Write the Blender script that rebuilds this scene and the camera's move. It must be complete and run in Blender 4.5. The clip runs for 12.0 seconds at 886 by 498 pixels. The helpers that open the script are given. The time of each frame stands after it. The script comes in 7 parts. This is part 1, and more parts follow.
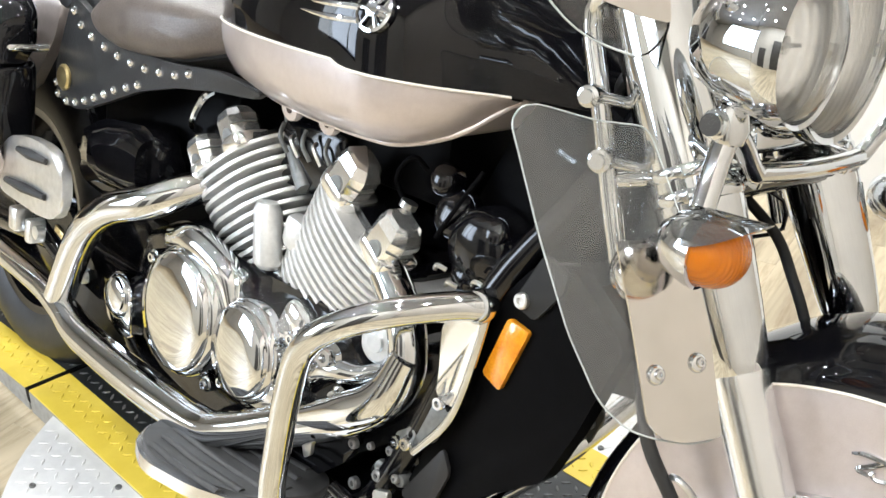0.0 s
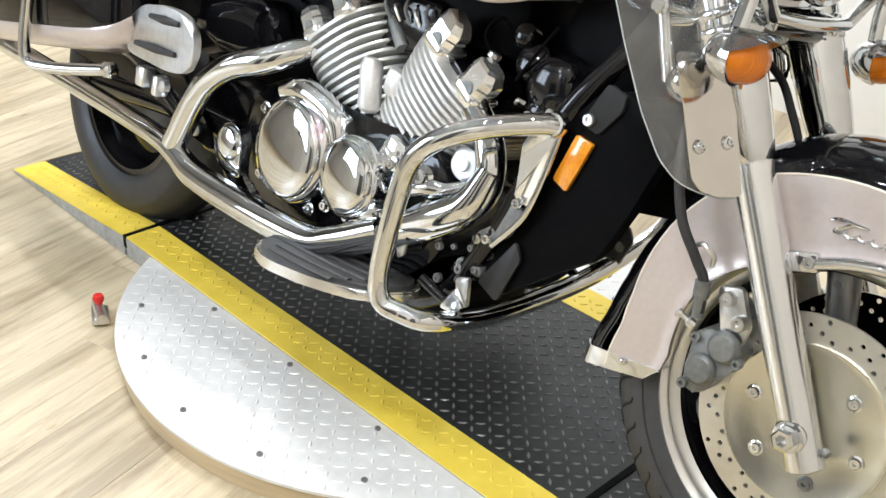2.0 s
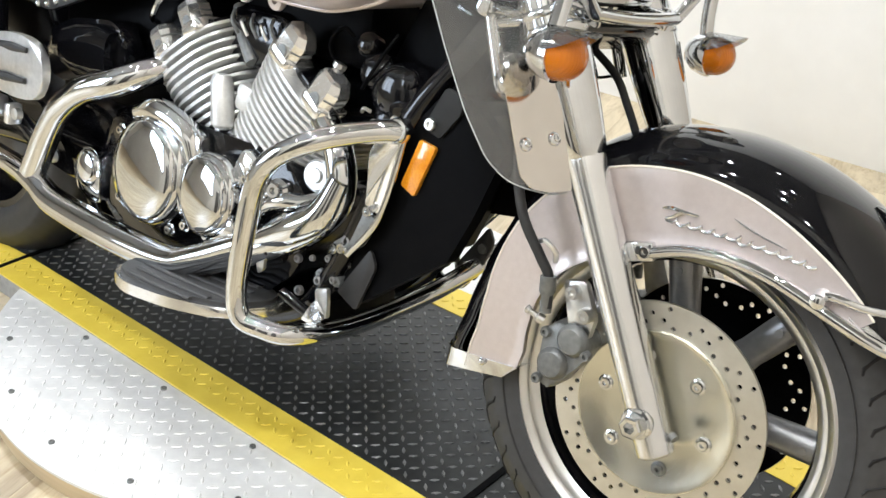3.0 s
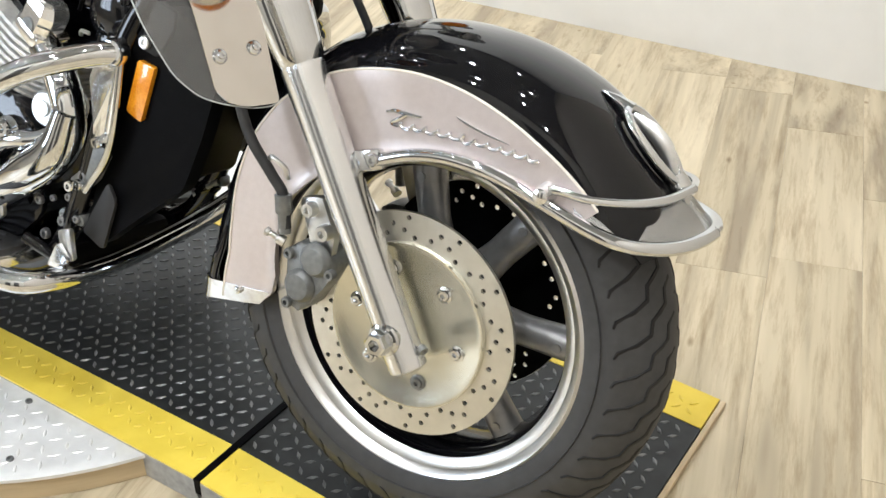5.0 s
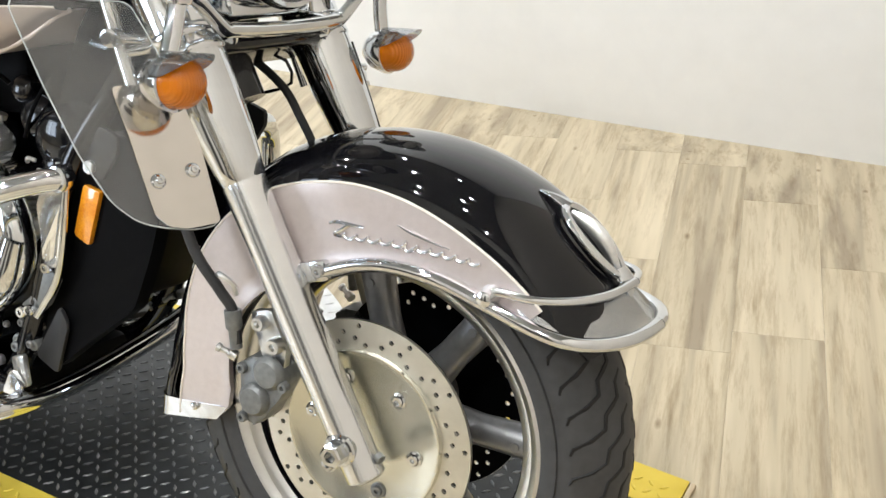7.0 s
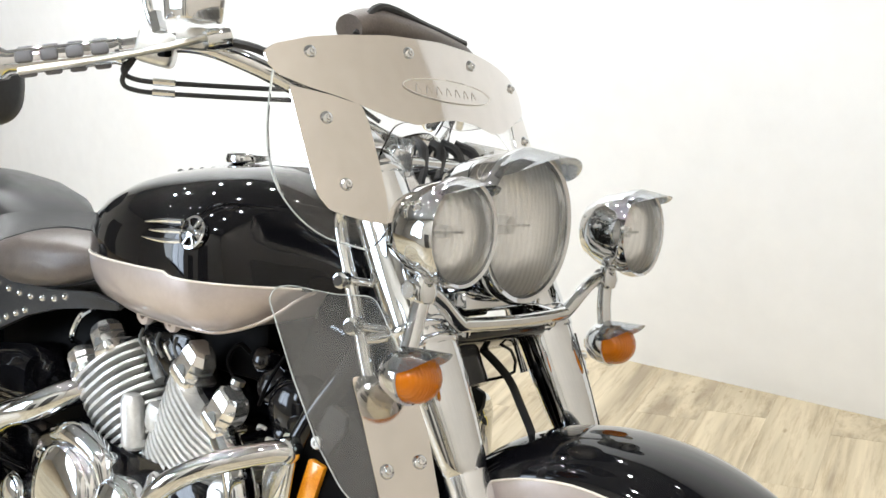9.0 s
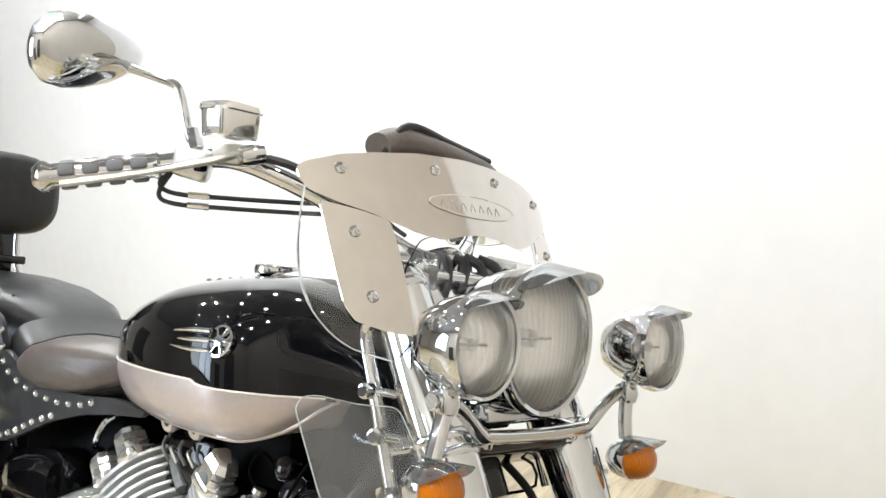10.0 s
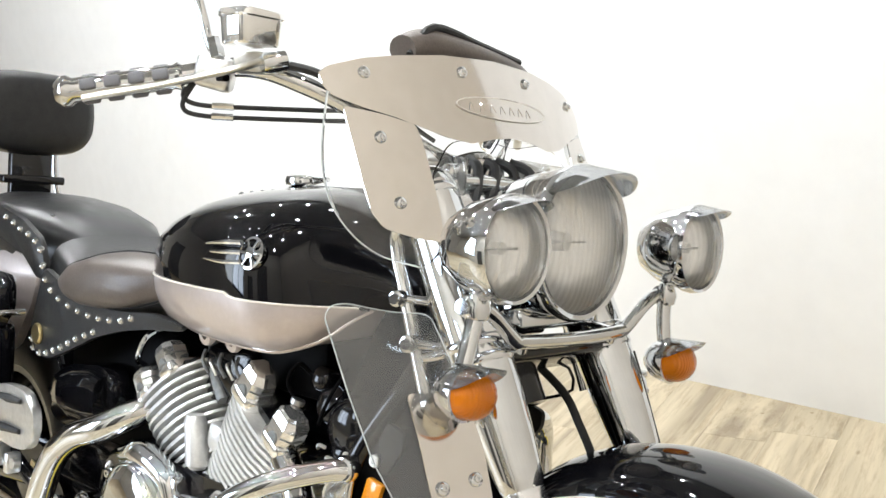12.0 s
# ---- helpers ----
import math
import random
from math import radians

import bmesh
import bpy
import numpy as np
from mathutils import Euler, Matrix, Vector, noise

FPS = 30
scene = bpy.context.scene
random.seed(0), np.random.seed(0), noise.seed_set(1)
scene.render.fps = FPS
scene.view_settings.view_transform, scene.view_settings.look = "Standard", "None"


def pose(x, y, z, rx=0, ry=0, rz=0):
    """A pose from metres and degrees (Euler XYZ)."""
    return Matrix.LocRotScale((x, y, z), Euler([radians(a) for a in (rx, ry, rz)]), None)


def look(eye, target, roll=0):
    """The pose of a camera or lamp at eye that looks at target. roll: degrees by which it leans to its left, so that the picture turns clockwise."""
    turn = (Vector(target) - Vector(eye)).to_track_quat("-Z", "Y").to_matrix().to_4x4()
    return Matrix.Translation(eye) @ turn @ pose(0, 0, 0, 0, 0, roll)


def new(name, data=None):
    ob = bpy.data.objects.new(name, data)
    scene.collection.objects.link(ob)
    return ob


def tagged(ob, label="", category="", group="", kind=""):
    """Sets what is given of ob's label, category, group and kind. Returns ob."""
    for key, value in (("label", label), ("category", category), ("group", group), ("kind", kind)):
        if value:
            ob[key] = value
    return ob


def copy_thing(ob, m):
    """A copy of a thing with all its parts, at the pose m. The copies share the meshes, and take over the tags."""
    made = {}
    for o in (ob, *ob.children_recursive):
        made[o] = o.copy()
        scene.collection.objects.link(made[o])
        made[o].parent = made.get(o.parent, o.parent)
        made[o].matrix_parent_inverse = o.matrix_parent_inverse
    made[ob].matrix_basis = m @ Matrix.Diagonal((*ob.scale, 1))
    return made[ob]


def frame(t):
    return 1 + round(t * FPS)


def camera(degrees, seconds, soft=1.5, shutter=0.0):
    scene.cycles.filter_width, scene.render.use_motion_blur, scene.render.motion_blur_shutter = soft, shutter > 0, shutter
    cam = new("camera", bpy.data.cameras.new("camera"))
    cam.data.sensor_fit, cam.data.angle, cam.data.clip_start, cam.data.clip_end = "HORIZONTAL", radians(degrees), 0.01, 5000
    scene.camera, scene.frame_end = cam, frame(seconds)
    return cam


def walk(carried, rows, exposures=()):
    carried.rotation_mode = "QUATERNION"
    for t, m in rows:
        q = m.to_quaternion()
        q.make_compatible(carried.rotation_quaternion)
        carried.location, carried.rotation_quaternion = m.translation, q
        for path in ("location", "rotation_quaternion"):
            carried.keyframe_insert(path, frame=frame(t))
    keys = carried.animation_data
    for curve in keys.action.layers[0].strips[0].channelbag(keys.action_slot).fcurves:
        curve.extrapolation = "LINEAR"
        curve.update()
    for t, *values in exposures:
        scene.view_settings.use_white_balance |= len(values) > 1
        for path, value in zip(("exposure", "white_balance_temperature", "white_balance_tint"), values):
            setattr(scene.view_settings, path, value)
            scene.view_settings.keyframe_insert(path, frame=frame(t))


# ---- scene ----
cam = camera(45.32, 12.0)
# seconds, eye, yaw to the left from +y, pitch up, roll
ROWS = [
    (0.0, 0.1892, -0.7543, 1.1733, 42.96, -27.16, -0.17),
    (0.2, 0.2154, -0.8092, 1.1823, 43.66, -27.99, -0.83),
    (0.5, 0.2656, -0.9245, 1.1819, 41.82, -27.63, -0.95),
    (0.7, 0.3027, -0.9977, 1.1833, 39.74, -27.62, 0.26),
    (1.0, 0.3448, -1.0778, 1.1825, 38.73, -27.32, 0.96),
    (1.2, 0.3544, -1.1098, 1.1898, 38.78, -27.3, 1.79),
    (1.5, 0.3564, -1.1368, 1.1875, 39.54, -27.04, 3.38),
    (1.7, 0.3569, -1.1449, 1.1797, 40.77, -27.26, 3.02),
    (2.0, 0.3563, -1.1545, 1.1637, 41.2, -28.91, 3.16),
    (2.2, 0.3578, -1.1555, 1.156, 41.3, -29.09, 3.27),
    (2.5, 0.3714, -1.1515, 1.1492, 39.7, -29.6, 3.24),
    (2.7, 0.3948, -1.1354, 1.1517, 38.49, -28.69, 1.84),
    (3.0, 0.439, -1.0947, 1.162, 36.55, -28.0, 1.89),
    (3.2, 0.4683, -1.0561, 1.1672, 35.69, -26.9, 1.41),
    (3.5, 0.5081, -1.0025, 1.1659, 33.99, -27.21, 0.63),
    (3.7, 0.5232, -0.9742, 1.1705, 32.77, -27.49, 0.53),
    (5.3, 0.596, -0.9171, 1.1207, 29.56, -33.14, -1.54),
    (5.5, 0.6107, -0.9163, 1.1161, 28.43, -33.14, -2.23),
    (5.8, 0.6224, -0.9137, 1.1138, 26.49, -34.4, -2.42),
    (6.0, 0.6373, -0.9045, 1.112, 24.91, -33.78, -3.43),
    (6.2, 0.6369, -0.8969, 1.1227, 23.52, -33.64, -3.04),
    (6.5, 0.6344, -0.8837, 1.1379, 25.72, -32.45, -3.52),
    (6.7, 0.6248, -0.8873, 1.1475, 27.64, -30.52, -4.24),
    (7.0, 0.609, -0.8905, 1.1605, 29.12, -28.48, -3.47),
    (7.2, 0.6048, -0.888, 1.1657, 30.95, -26.65, -2.03),
    (8.8, 0.5642, -0.8994, 1.2275, 37.97, -17.19, -2.86),
    (9.0, 0.5649, -0.9047, 1.2337, 38.92, -15.03, -3.33),
    (9.2, 0.5683, -0.9113, 1.2381, 39.22, -13.17, -3.17),
    (9.5, 0.5721, -0.9192, 1.2444, 39.36, -10.26, -3.63),
    (9.7, 0.5749, -0.9249, 1.2444, 39.64, -9.36, -3.36),
    (10.0, 0.5769, -0.9308, 1.2437, 39.61, -9.04, -2.71),
    (10.2, 0.5825, -0.9255, 1.2421, 39.75, -8.87, -3.34),
    (10.5, 0.5912, -0.9182, 1.2398, 40.54, -9.71, -4.31),
    (10.7, 0.5949, -0.9132, 1.24, 41.16, -10.28, -4.42),
    (11.0, 0.6008, -0.9069, 1.2406, 42.0, -10.53, -4.52),
    (11.2, 0.6027, -0.9049, 1.24, 42.23, -11.34, -4.5),
    (11.5, 0.6045, -0.9008, 1.2389, 42.59, -11.76, -4.05),
    (11.7, 0.5955, -0.9012, 1.2336, 42.59, -11.94, -3.42),
    (12.0, 0.5789, -0.8986, 1.225, 42.54, -13.46, -4.87),
]


def carried_pose(x, y, z, yaw, pitch, roll):
    return pose(x, y, z, 0, 0, yaw) @ pose(0, 0, 0, 90 + pitch, 0, 0) @ pose(0, 0, 0, 0, 0, roll)


walk(cam, [(t, carried_pose(*r)) for t, *r in ROWS], [(0.0, 0.2), (0.5, 0.08), (1.0, 0.0), (2.0, -0.04), (2.5, -0.04), (3.0, 0.0), (3.5, 0.05), (5.5, -0.07), (6.5, -0.06), (7.0, -0.08), (9.0, -0.09), (12.0, -0.03)])

# ---- light ----
world = bpy.data.worlds.new("world")
scene.world = world
world.use_nodes = True
world.node_tree.nodes["Background"].inputs[0].default_value = (0.75, 0.85, 1, 1)
world.node_tree.nodes["Background"].inputs[1].default_value = 0.3


def area(name, m, w, h, watts, colour):
    data = bpy.data.lights.new(name, "AREA")
    data.shape, data.size, data.size_y, data.energy, data.color = "RECTANGLE", w, h, watts, colour
    ob = new(name, data)
    ob.matrix_world = m
    return ob


# daylight through the shop window, and the long ceiling strip over the booth
area("window_light", look((-3.6, -3.02, 1.7), (-1.2, 0.3, 0.6)), 1.7, 1.9, 60, (0.8, 0.9, 1.0))
def spot_at(x, y):
    """Place of a ceiling downlight, set out unevenly."""
    return x + 0.25 * math.sin(7 * x + 3 * y), y + 0.2 * math.sin(5 * x + 9 * y)


for x, y, watts in ((-4.2, 0.4, 30), (-3.1, 0.4, 34), (-2.0, 0.4, 20), (-0.9, 0.4, 17), (-2.0, 1.3, 11), (-0.9, 1.3, 8), (0.2, 0.4, 5), (-3.1, 1.3, 24), (-0.9, -1.4, 20), (0.2, -1.4, 18), (0.2, -0.5, 9), (-0.9, -2.3, 30), (0.2, -2.3, 34)):
    u, v = spot_at(x, y)
    spot = area("downlight_beam", look((u, v, 3.19), (u, v + 0.001, 0)), 0.07, 0.07, watts, (0.96, 0.99, 1.0))
    spot.data.shape = "DISK"


# ---- materials ----
def shader(name, colour=(0.5, 0.5, 0.5), rough=0.5, metal=0.0, **more):
    m = bpy.data.materials.new(name)
    m.use_nodes = True
    b = m.node_tree.nodes["Principled BSDF"]
    b.inputs["Base Color"].default_value = (*colour, 1)
    b.inputs["Roughness"].default_value = rough
    b.inputs["Metallic"].default_value = metal
    for key, value in more.items():
        b.inputs[key.replace("_", " ")].default_value = value
    return m, m.node_tree, b


def node(t, kind, **values):
    n = t.nodes.new(kind)
    for key, value in values.items():
        n.inputs[key.replace("_", " ")].default_value = value
    return n


def grained(name, dark, light, rough, metal=0.0, scale=60.0, bump=0.0, stretch=(1, 1, 1), spread=0.12, coat=0.0, detail=4, wear=None):
    """A surface with colour and gloss varied at two scales, and fine relief."""
    m, t, b = shader(name, light, rough, metal)
    co = node(t, "ShaderNodeTexCoord")
    mp = node(t, "ShaderNodeMapping")
    mp.inputs["Scale"].default_value = stretch
    t.links.new(co.outputs["Object"], mp.inputs["Vector"])
    fine = node(t, "ShaderNodeTexNoise", Scale=scale, Detail=detail)
    wide = node(t, "ShaderNodeTexNoise", Scale=scale / 9, Detail=3)
    t.links.new(mp.outputs[0], fine.inputs["Vector"])
    t.links.new(mp.outputs[0], wide.inputs["Vector"])
    mean = node(t, "ShaderNodeMath")
    mean.operation = "MULTIPLY_ADD"
    t.links.new(fine.outputs["Fac"], mean.inputs[0])
    mean.inputs[1].default_value = 0.5
    half = node(t, "ShaderNodeMath")
    half.operation = "MULTIPLY"
    half.inputs[1].default_value = 0.5
    t.links.new(wide.outputs["Fac"], half.inputs[0])
    t.links.new(half.outputs[0], mean.inputs[2])
    ramp = node(t, "ShaderNodeValToRGB")
    ramp.color_ramp.elements[0].position, ramp.color_ramp.elements[1].position = 0.34, 0.66
    ramp.color_ramp.elements[0].color, ramp.color_ramp.elements[1].color = (*dark, 1), (*light, 1)
    t.links.new(mean.outputs[0], ramp.inputs[0])
    t.links.new(ramp.outputs[0], b.inputs["Base Color"])
    span = node(t, "ShaderNodeMapRange")
    span.inputs["To Min"].default_value, span.inputs["To Max"].default_value = max(rough - spread, 0.01), min(rough + spread, 1)
    t.links.new(wide.outputs["Fac"], span.inputs["Value"])
    t.links.new(span.outputs[0], b.inputs["Roughness"])
    b.inputs["Coat Weight"].default_value = coat
    b.inputs["Coat Roughness"].default_value = 0.03
    if bump:
        bp = node(t, "ShaderNodeBump", Strength=bump, Distance=0.001)
        t.links.new(fine.outputs["Fac"], bp.inputs["Height"])
        t.links.new(bp.outputs[0], b.inputs["Normal"])
    return m


CHROME = grained("chrome", (0.64, 0.655, 0.67), (0.75, 0.765, 0.78), 0.04, 1.0, 25, 0.02, spread=0.025)
SATIN = grained("satin_aluminium", (0.62, 0.62, 0.61), (0.82, 0.82, 0.81), 0.33, 1.0, 90, 0.1, spread=0.1)
FORK = grained("polished_fork_aluminium", (0.76, 0.77, 0.785), (0.84, 0.85, 0.86), 0.19, 0.96, 40, 0.05, (1, 1, 0.2), spread=0.06)
FIN = grained("cast_aluminium", (0.62, 0.62, 0.61), (0.77, 0.77, 0.76), 0.38, 0.6, 140, 0.25, spread=0.1)
STEEL = grained("brake_disc_steel", (0.68, 0.665, 0.61), (0.8, 0.785, 0.73), 0.36, 1.0, 50, 0.1, spread=0.08)
CASTGREY = grained("grey_cast_metal", (0.14, 0.145, 0.145), (0.24, 0.245, 0.24), 0.45, 0.5, 120, 0.2)
BLACKPAINT = grained("black_gloss_paint", (0.002, 0.002, 0.003), (0.005, 0.005, 0.006), 0.06, 0.0, 12, 0, spread=0.03, coat=0.75)
BLACKPART = grained("black_enamel", (0.002, 0.002, 0.003), (0.005, 0.005, 0.006), 0.1, 0.0, 80, 0.06, spread=0.05)
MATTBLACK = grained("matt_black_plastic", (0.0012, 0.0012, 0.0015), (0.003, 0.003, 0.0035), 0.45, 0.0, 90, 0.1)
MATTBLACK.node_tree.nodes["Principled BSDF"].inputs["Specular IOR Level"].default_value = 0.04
BLACKPAINT.node_tree.nodes["Principled BSDF"].inputs["Specular IOR Level"].default_value = 0.05
TAUPE = grained("rose_silver_paint", (0.54, 0.475, 0.455), (0.6, 0.535, 0.515), 0.36, 0.5, 900, 0.03, spread=0.04, coat=0.8, detail=2)
CREAM = shader("cream_pinstripe", (0.78, 0.72, 0.64), 0.3)[0]
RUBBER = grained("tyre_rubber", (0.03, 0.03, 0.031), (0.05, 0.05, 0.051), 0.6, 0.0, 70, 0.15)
HOSE = grained("hose_and_shaded_tyre_rubber", (0.012, 0.012, 0.013), (0.025, 0.025, 0.026), 0.5, 0.0, 60, 0.08)
# Near-black puts the tread grooves' shade into colour; cable and plate share it.
GROOVE = grained("black_rubber_and_groove_shade", (0.004, 0.004, 0.004), (0.007, 0.007, 0.007), 0.7, 0.0, 70, 0.1)
LEATHER = grained("black_leather", (0.011, 0.011, 0.012), (0.022, 0.022, 0.022), 0.34, 0.0, 380, 0.4, detail=6)
LEATHER.node_tree.nodes["Principled BSDF"].inputs["Specular IOR Level"].default_value = 0.35
LEATHER2 = grained("worn_brown_leather", (0.075, 0.06, 0.052), (0.12, 0.1, 0.088), 0.36, 0.0, 380, 0.4, detail=6)
COVER = grained("polished_head_alloy", (0.86, 0.86, 0.85), (0.94, 0.94, 0.93), 0.07, 0.88, 40, 0.05, spread=0.05)
CARRIER = grained("polished_disc_carrier", (0.66, 0.65, 0.57), (0.76, 0.75, 0.67), 0.24, 1.0, 60, 0.05, spread=0.06)
RIMLIP = grained("polished_rim_alloy", (0.66, 0.66, 0.65), (0.78, 0.78, 0.77), 0.3, 1.0, 30, 0.05, spread=0.06)
SPOKE = grained("grey_spoke_paint", (0.2, 0.2, 0.205), (0.3, 0.3, 0.305), 0.35, 0.6, 60, 0.05)
BOWL = grained("lamp_reflector", (0.94, 0.94, 0.935), (0.98, 0.98, 0.975), 0.36, 1.0, 40, 0.05, spread=0.04)
BADGE = grained("pale_badge_enamel", (0.66, 0.62, 0.56), (0.74, 0.7, 0.64), 0.3, 0.3, 60)
BEIGEMETAL = shader("grip_rubber", (0.12, 0.12, 0.13), 0.5)[0]
RED = shader("red_plastic", (0.62, 0.02, 0.015), 0.28)[0]
BRASS = grained("brass", (0.55, 0.42, 0.18), (0.72, 0.58, 0.3), 0.3, 1.0, 80)

AMBER, _t, _b = shader("amber_lens", (0.88, 0.25, 0.006), 0.08, 0.0, Transmission_Weight=0.5, Specular_IOR_Level=0.4)
_b.inputs["Subsurface Weight"].default_value = 0.0
_b.inputs["Subsurface Radius"].default_value = (0.02, 0.006, 0.001)
_b.inputs["Coat Weight"].default_value = 0.2
_w = node(_t, "ShaderNodeTexWave", Scale=95.0, Distortion=0.0)
_w.bands_direction = "Y"
_c = node(_t, "ShaderNodeTexCoord")
_t.links.new(_c.outputs["Object"], _w.inputs["Vector"])
_p = node(_t, "ShaderNodeBump", Strength=0.5, Distance=0.001)
_t.links.new(_w.outputs["Fac"], _p.inputs["Height"])
_t.links.new(_p.outputs[0], _b.inputs["Normal"])

REFLECTOR = grained("amber_reflector", (0.62, 0.2, 0.01), (0.85, 0.36, 0.02), 0.15, 0.0, 300, 0.3, coat=1.0)


def glass(name, tint, rough=0.0):
    """Clear plastic or glass with real thickness."""
    m, t, b = shader(name, tint, rough)
    b.inputs["Transmission Weight"].default_value = 1.0
    b.inputs["IOR"].default_value = 1.46
    return m


ACRYLIC = glass("clear_acrylic", (0.97, 0.975, 0.97))
SMOKED = glass("lightly_smoked_acrylic", (0.84, 0.835, 0.82), 0.02)
EDGE = shader("acrylic_edge", (0.42, 0.44, 0.43), 0.25)[0]
SMOKED.node_tree.nodes["Principled BSDF"].inputs["Transmission Weight"].default_value = 0.965
LENS = bpy.data.materials.new("headlamp_glass")
LENS.use_nodes = True
_t = LENS.node_tree
_t.nodes.remove(_t.nodes["Principled BSDF"])
_w = node(_t, "ShaderNodeTexWave", Scale=34.0, Distortion=0.3)
_w.bands_direction = "Y"
_c = node(_t, "ShaderNodeTexCoord")
_t.links.new(_c.outputs["Object"], _w.inputs["Vector"])
_p = node(_t, "ShaderNodeBump", Strength=0.12, Distance=0.001)
_t.links.new(_w.outputs["Fac"], _p.inputs["Height"])
_clear = node(_t, "ShaderNodeBsdfTransparent")
_clear.inputs[0].default_value = (0.97, 0.97, 0.965, 1)
_haze = node(_t, "ShaderNodeBsdfDiffuse")
_haze.inputs[0].default_value = (0.92, 0.92, 0.91, 1)
_gloss = node(_t, "ShaderNodeBsdfGlossy", Roughness=0.03)
_t.links.new(_p.outputs[0], _gloss.inputs["Normal"])
_t.links.new(_p.outputs[0], _haze.inputs["Normal"])
_body = node(_t, "ShaderNodeMixShader")
_span = node(_t, "ShaderNodeMapRange")
_span.inputs["To Min"].default_value, _span.inputs["To Max"].default_value = 0.14, 0.24
_t.links.new(_w.outputs["Fac"], _span.inputs["Value"])
_t.links.new(_span.outputs[0], _body.inputs[0])
_t.links.new(_clear.outputs[0], _body.inputs[1])
_t.links.new(_haze.outputs[0], _body.inputs[2])
_fres = node(_t, "ShaderNodeFresnel", IOR=1.46)
_top = node(_t, "ShaderNodeMixShader")
_t.links.new(_fres.outputs[0], _top.inputs[0])
_t.links.new(_body.outputs[0], _top.inputs[1])
_t.links.new(_gloss.outputs[0], _top.inputs[2])
_t.links.new(_top.outputs[0], _t.nodes["Material Output"].inputs[0])

SIDEPLATE = grained("scuffed_plate_edge", (0.24, 0.24, 0.23), (0.46, 0.46, 0.45), 0.5, 0.3, 60, 0.3)
WALL = grained("white_wall_paint", (0.79, 0.785, 0.77), (0.83, 0.825, 0.81), 0.75, 0.0, 14, 0.05, spread=0.05)
BEIGE = grained("beige_wall_paint", (0.43, 0.41, 0.375), (0.51, 0.487, 0.445), 0.7, 0.0, 14, 0.05)
PALEBEIGE = grained("pale_beige_paint", (0.45, 0.405, 0.35), (0.5, 0.45, 0.39), 0.7, 0.0, 14, 0.05)
CEILING = grained("ceiling_paint", (0.26, 0.26, 0.258), (0.32, 0.32, 0.318), 0.8, 0.0, 20)
DARKPANEL = grained("dark_reflection_paint", (0.03, 0.028, 0.026), (0.06, 0.055, 0.05), 0.5, 0.0, 10)
YELLOW = grained("yellow_deck_paint", (0.7, 0.51, 0.05), (0.86, 0.67, 0.1), 0.42, 0.0, 16, 0.2, spread=0.1)
DARKPLATE = grained("dark_checker_plate", (0.012, 0.0135, 0.014), (0.04, 0.043, 0.045), 0.42, 0.35, 30, 0.2, spread=0.12)
BRIGHTPLATE = grained("bright_checker_plate", (0.66, 0.665, 0.665), (0.8, 0.805, 0.805), 0.5, 0.25, 40, 0.15, spread=0.1)
BRIGHTLUG = grained("bright_plate_lug", (0.76, 0.76, 0.76), (0.86, 0.86, 0.86), 0.34, 0.4, 60, 0.05)
DARKLUG = grained("dark_plate_lug", (0.1, 0.105, 0.108), (0.28, 0.285, 0.29), 0.32, 0.7, 40, 0.1)
TIMBER = grained("pale_edge_timber", (0.42, 0.32, 0.19), (0.6, 0.48, 0.31), 0.5, 0.0, 30, 0.2, (0.2, 0.2, 3))


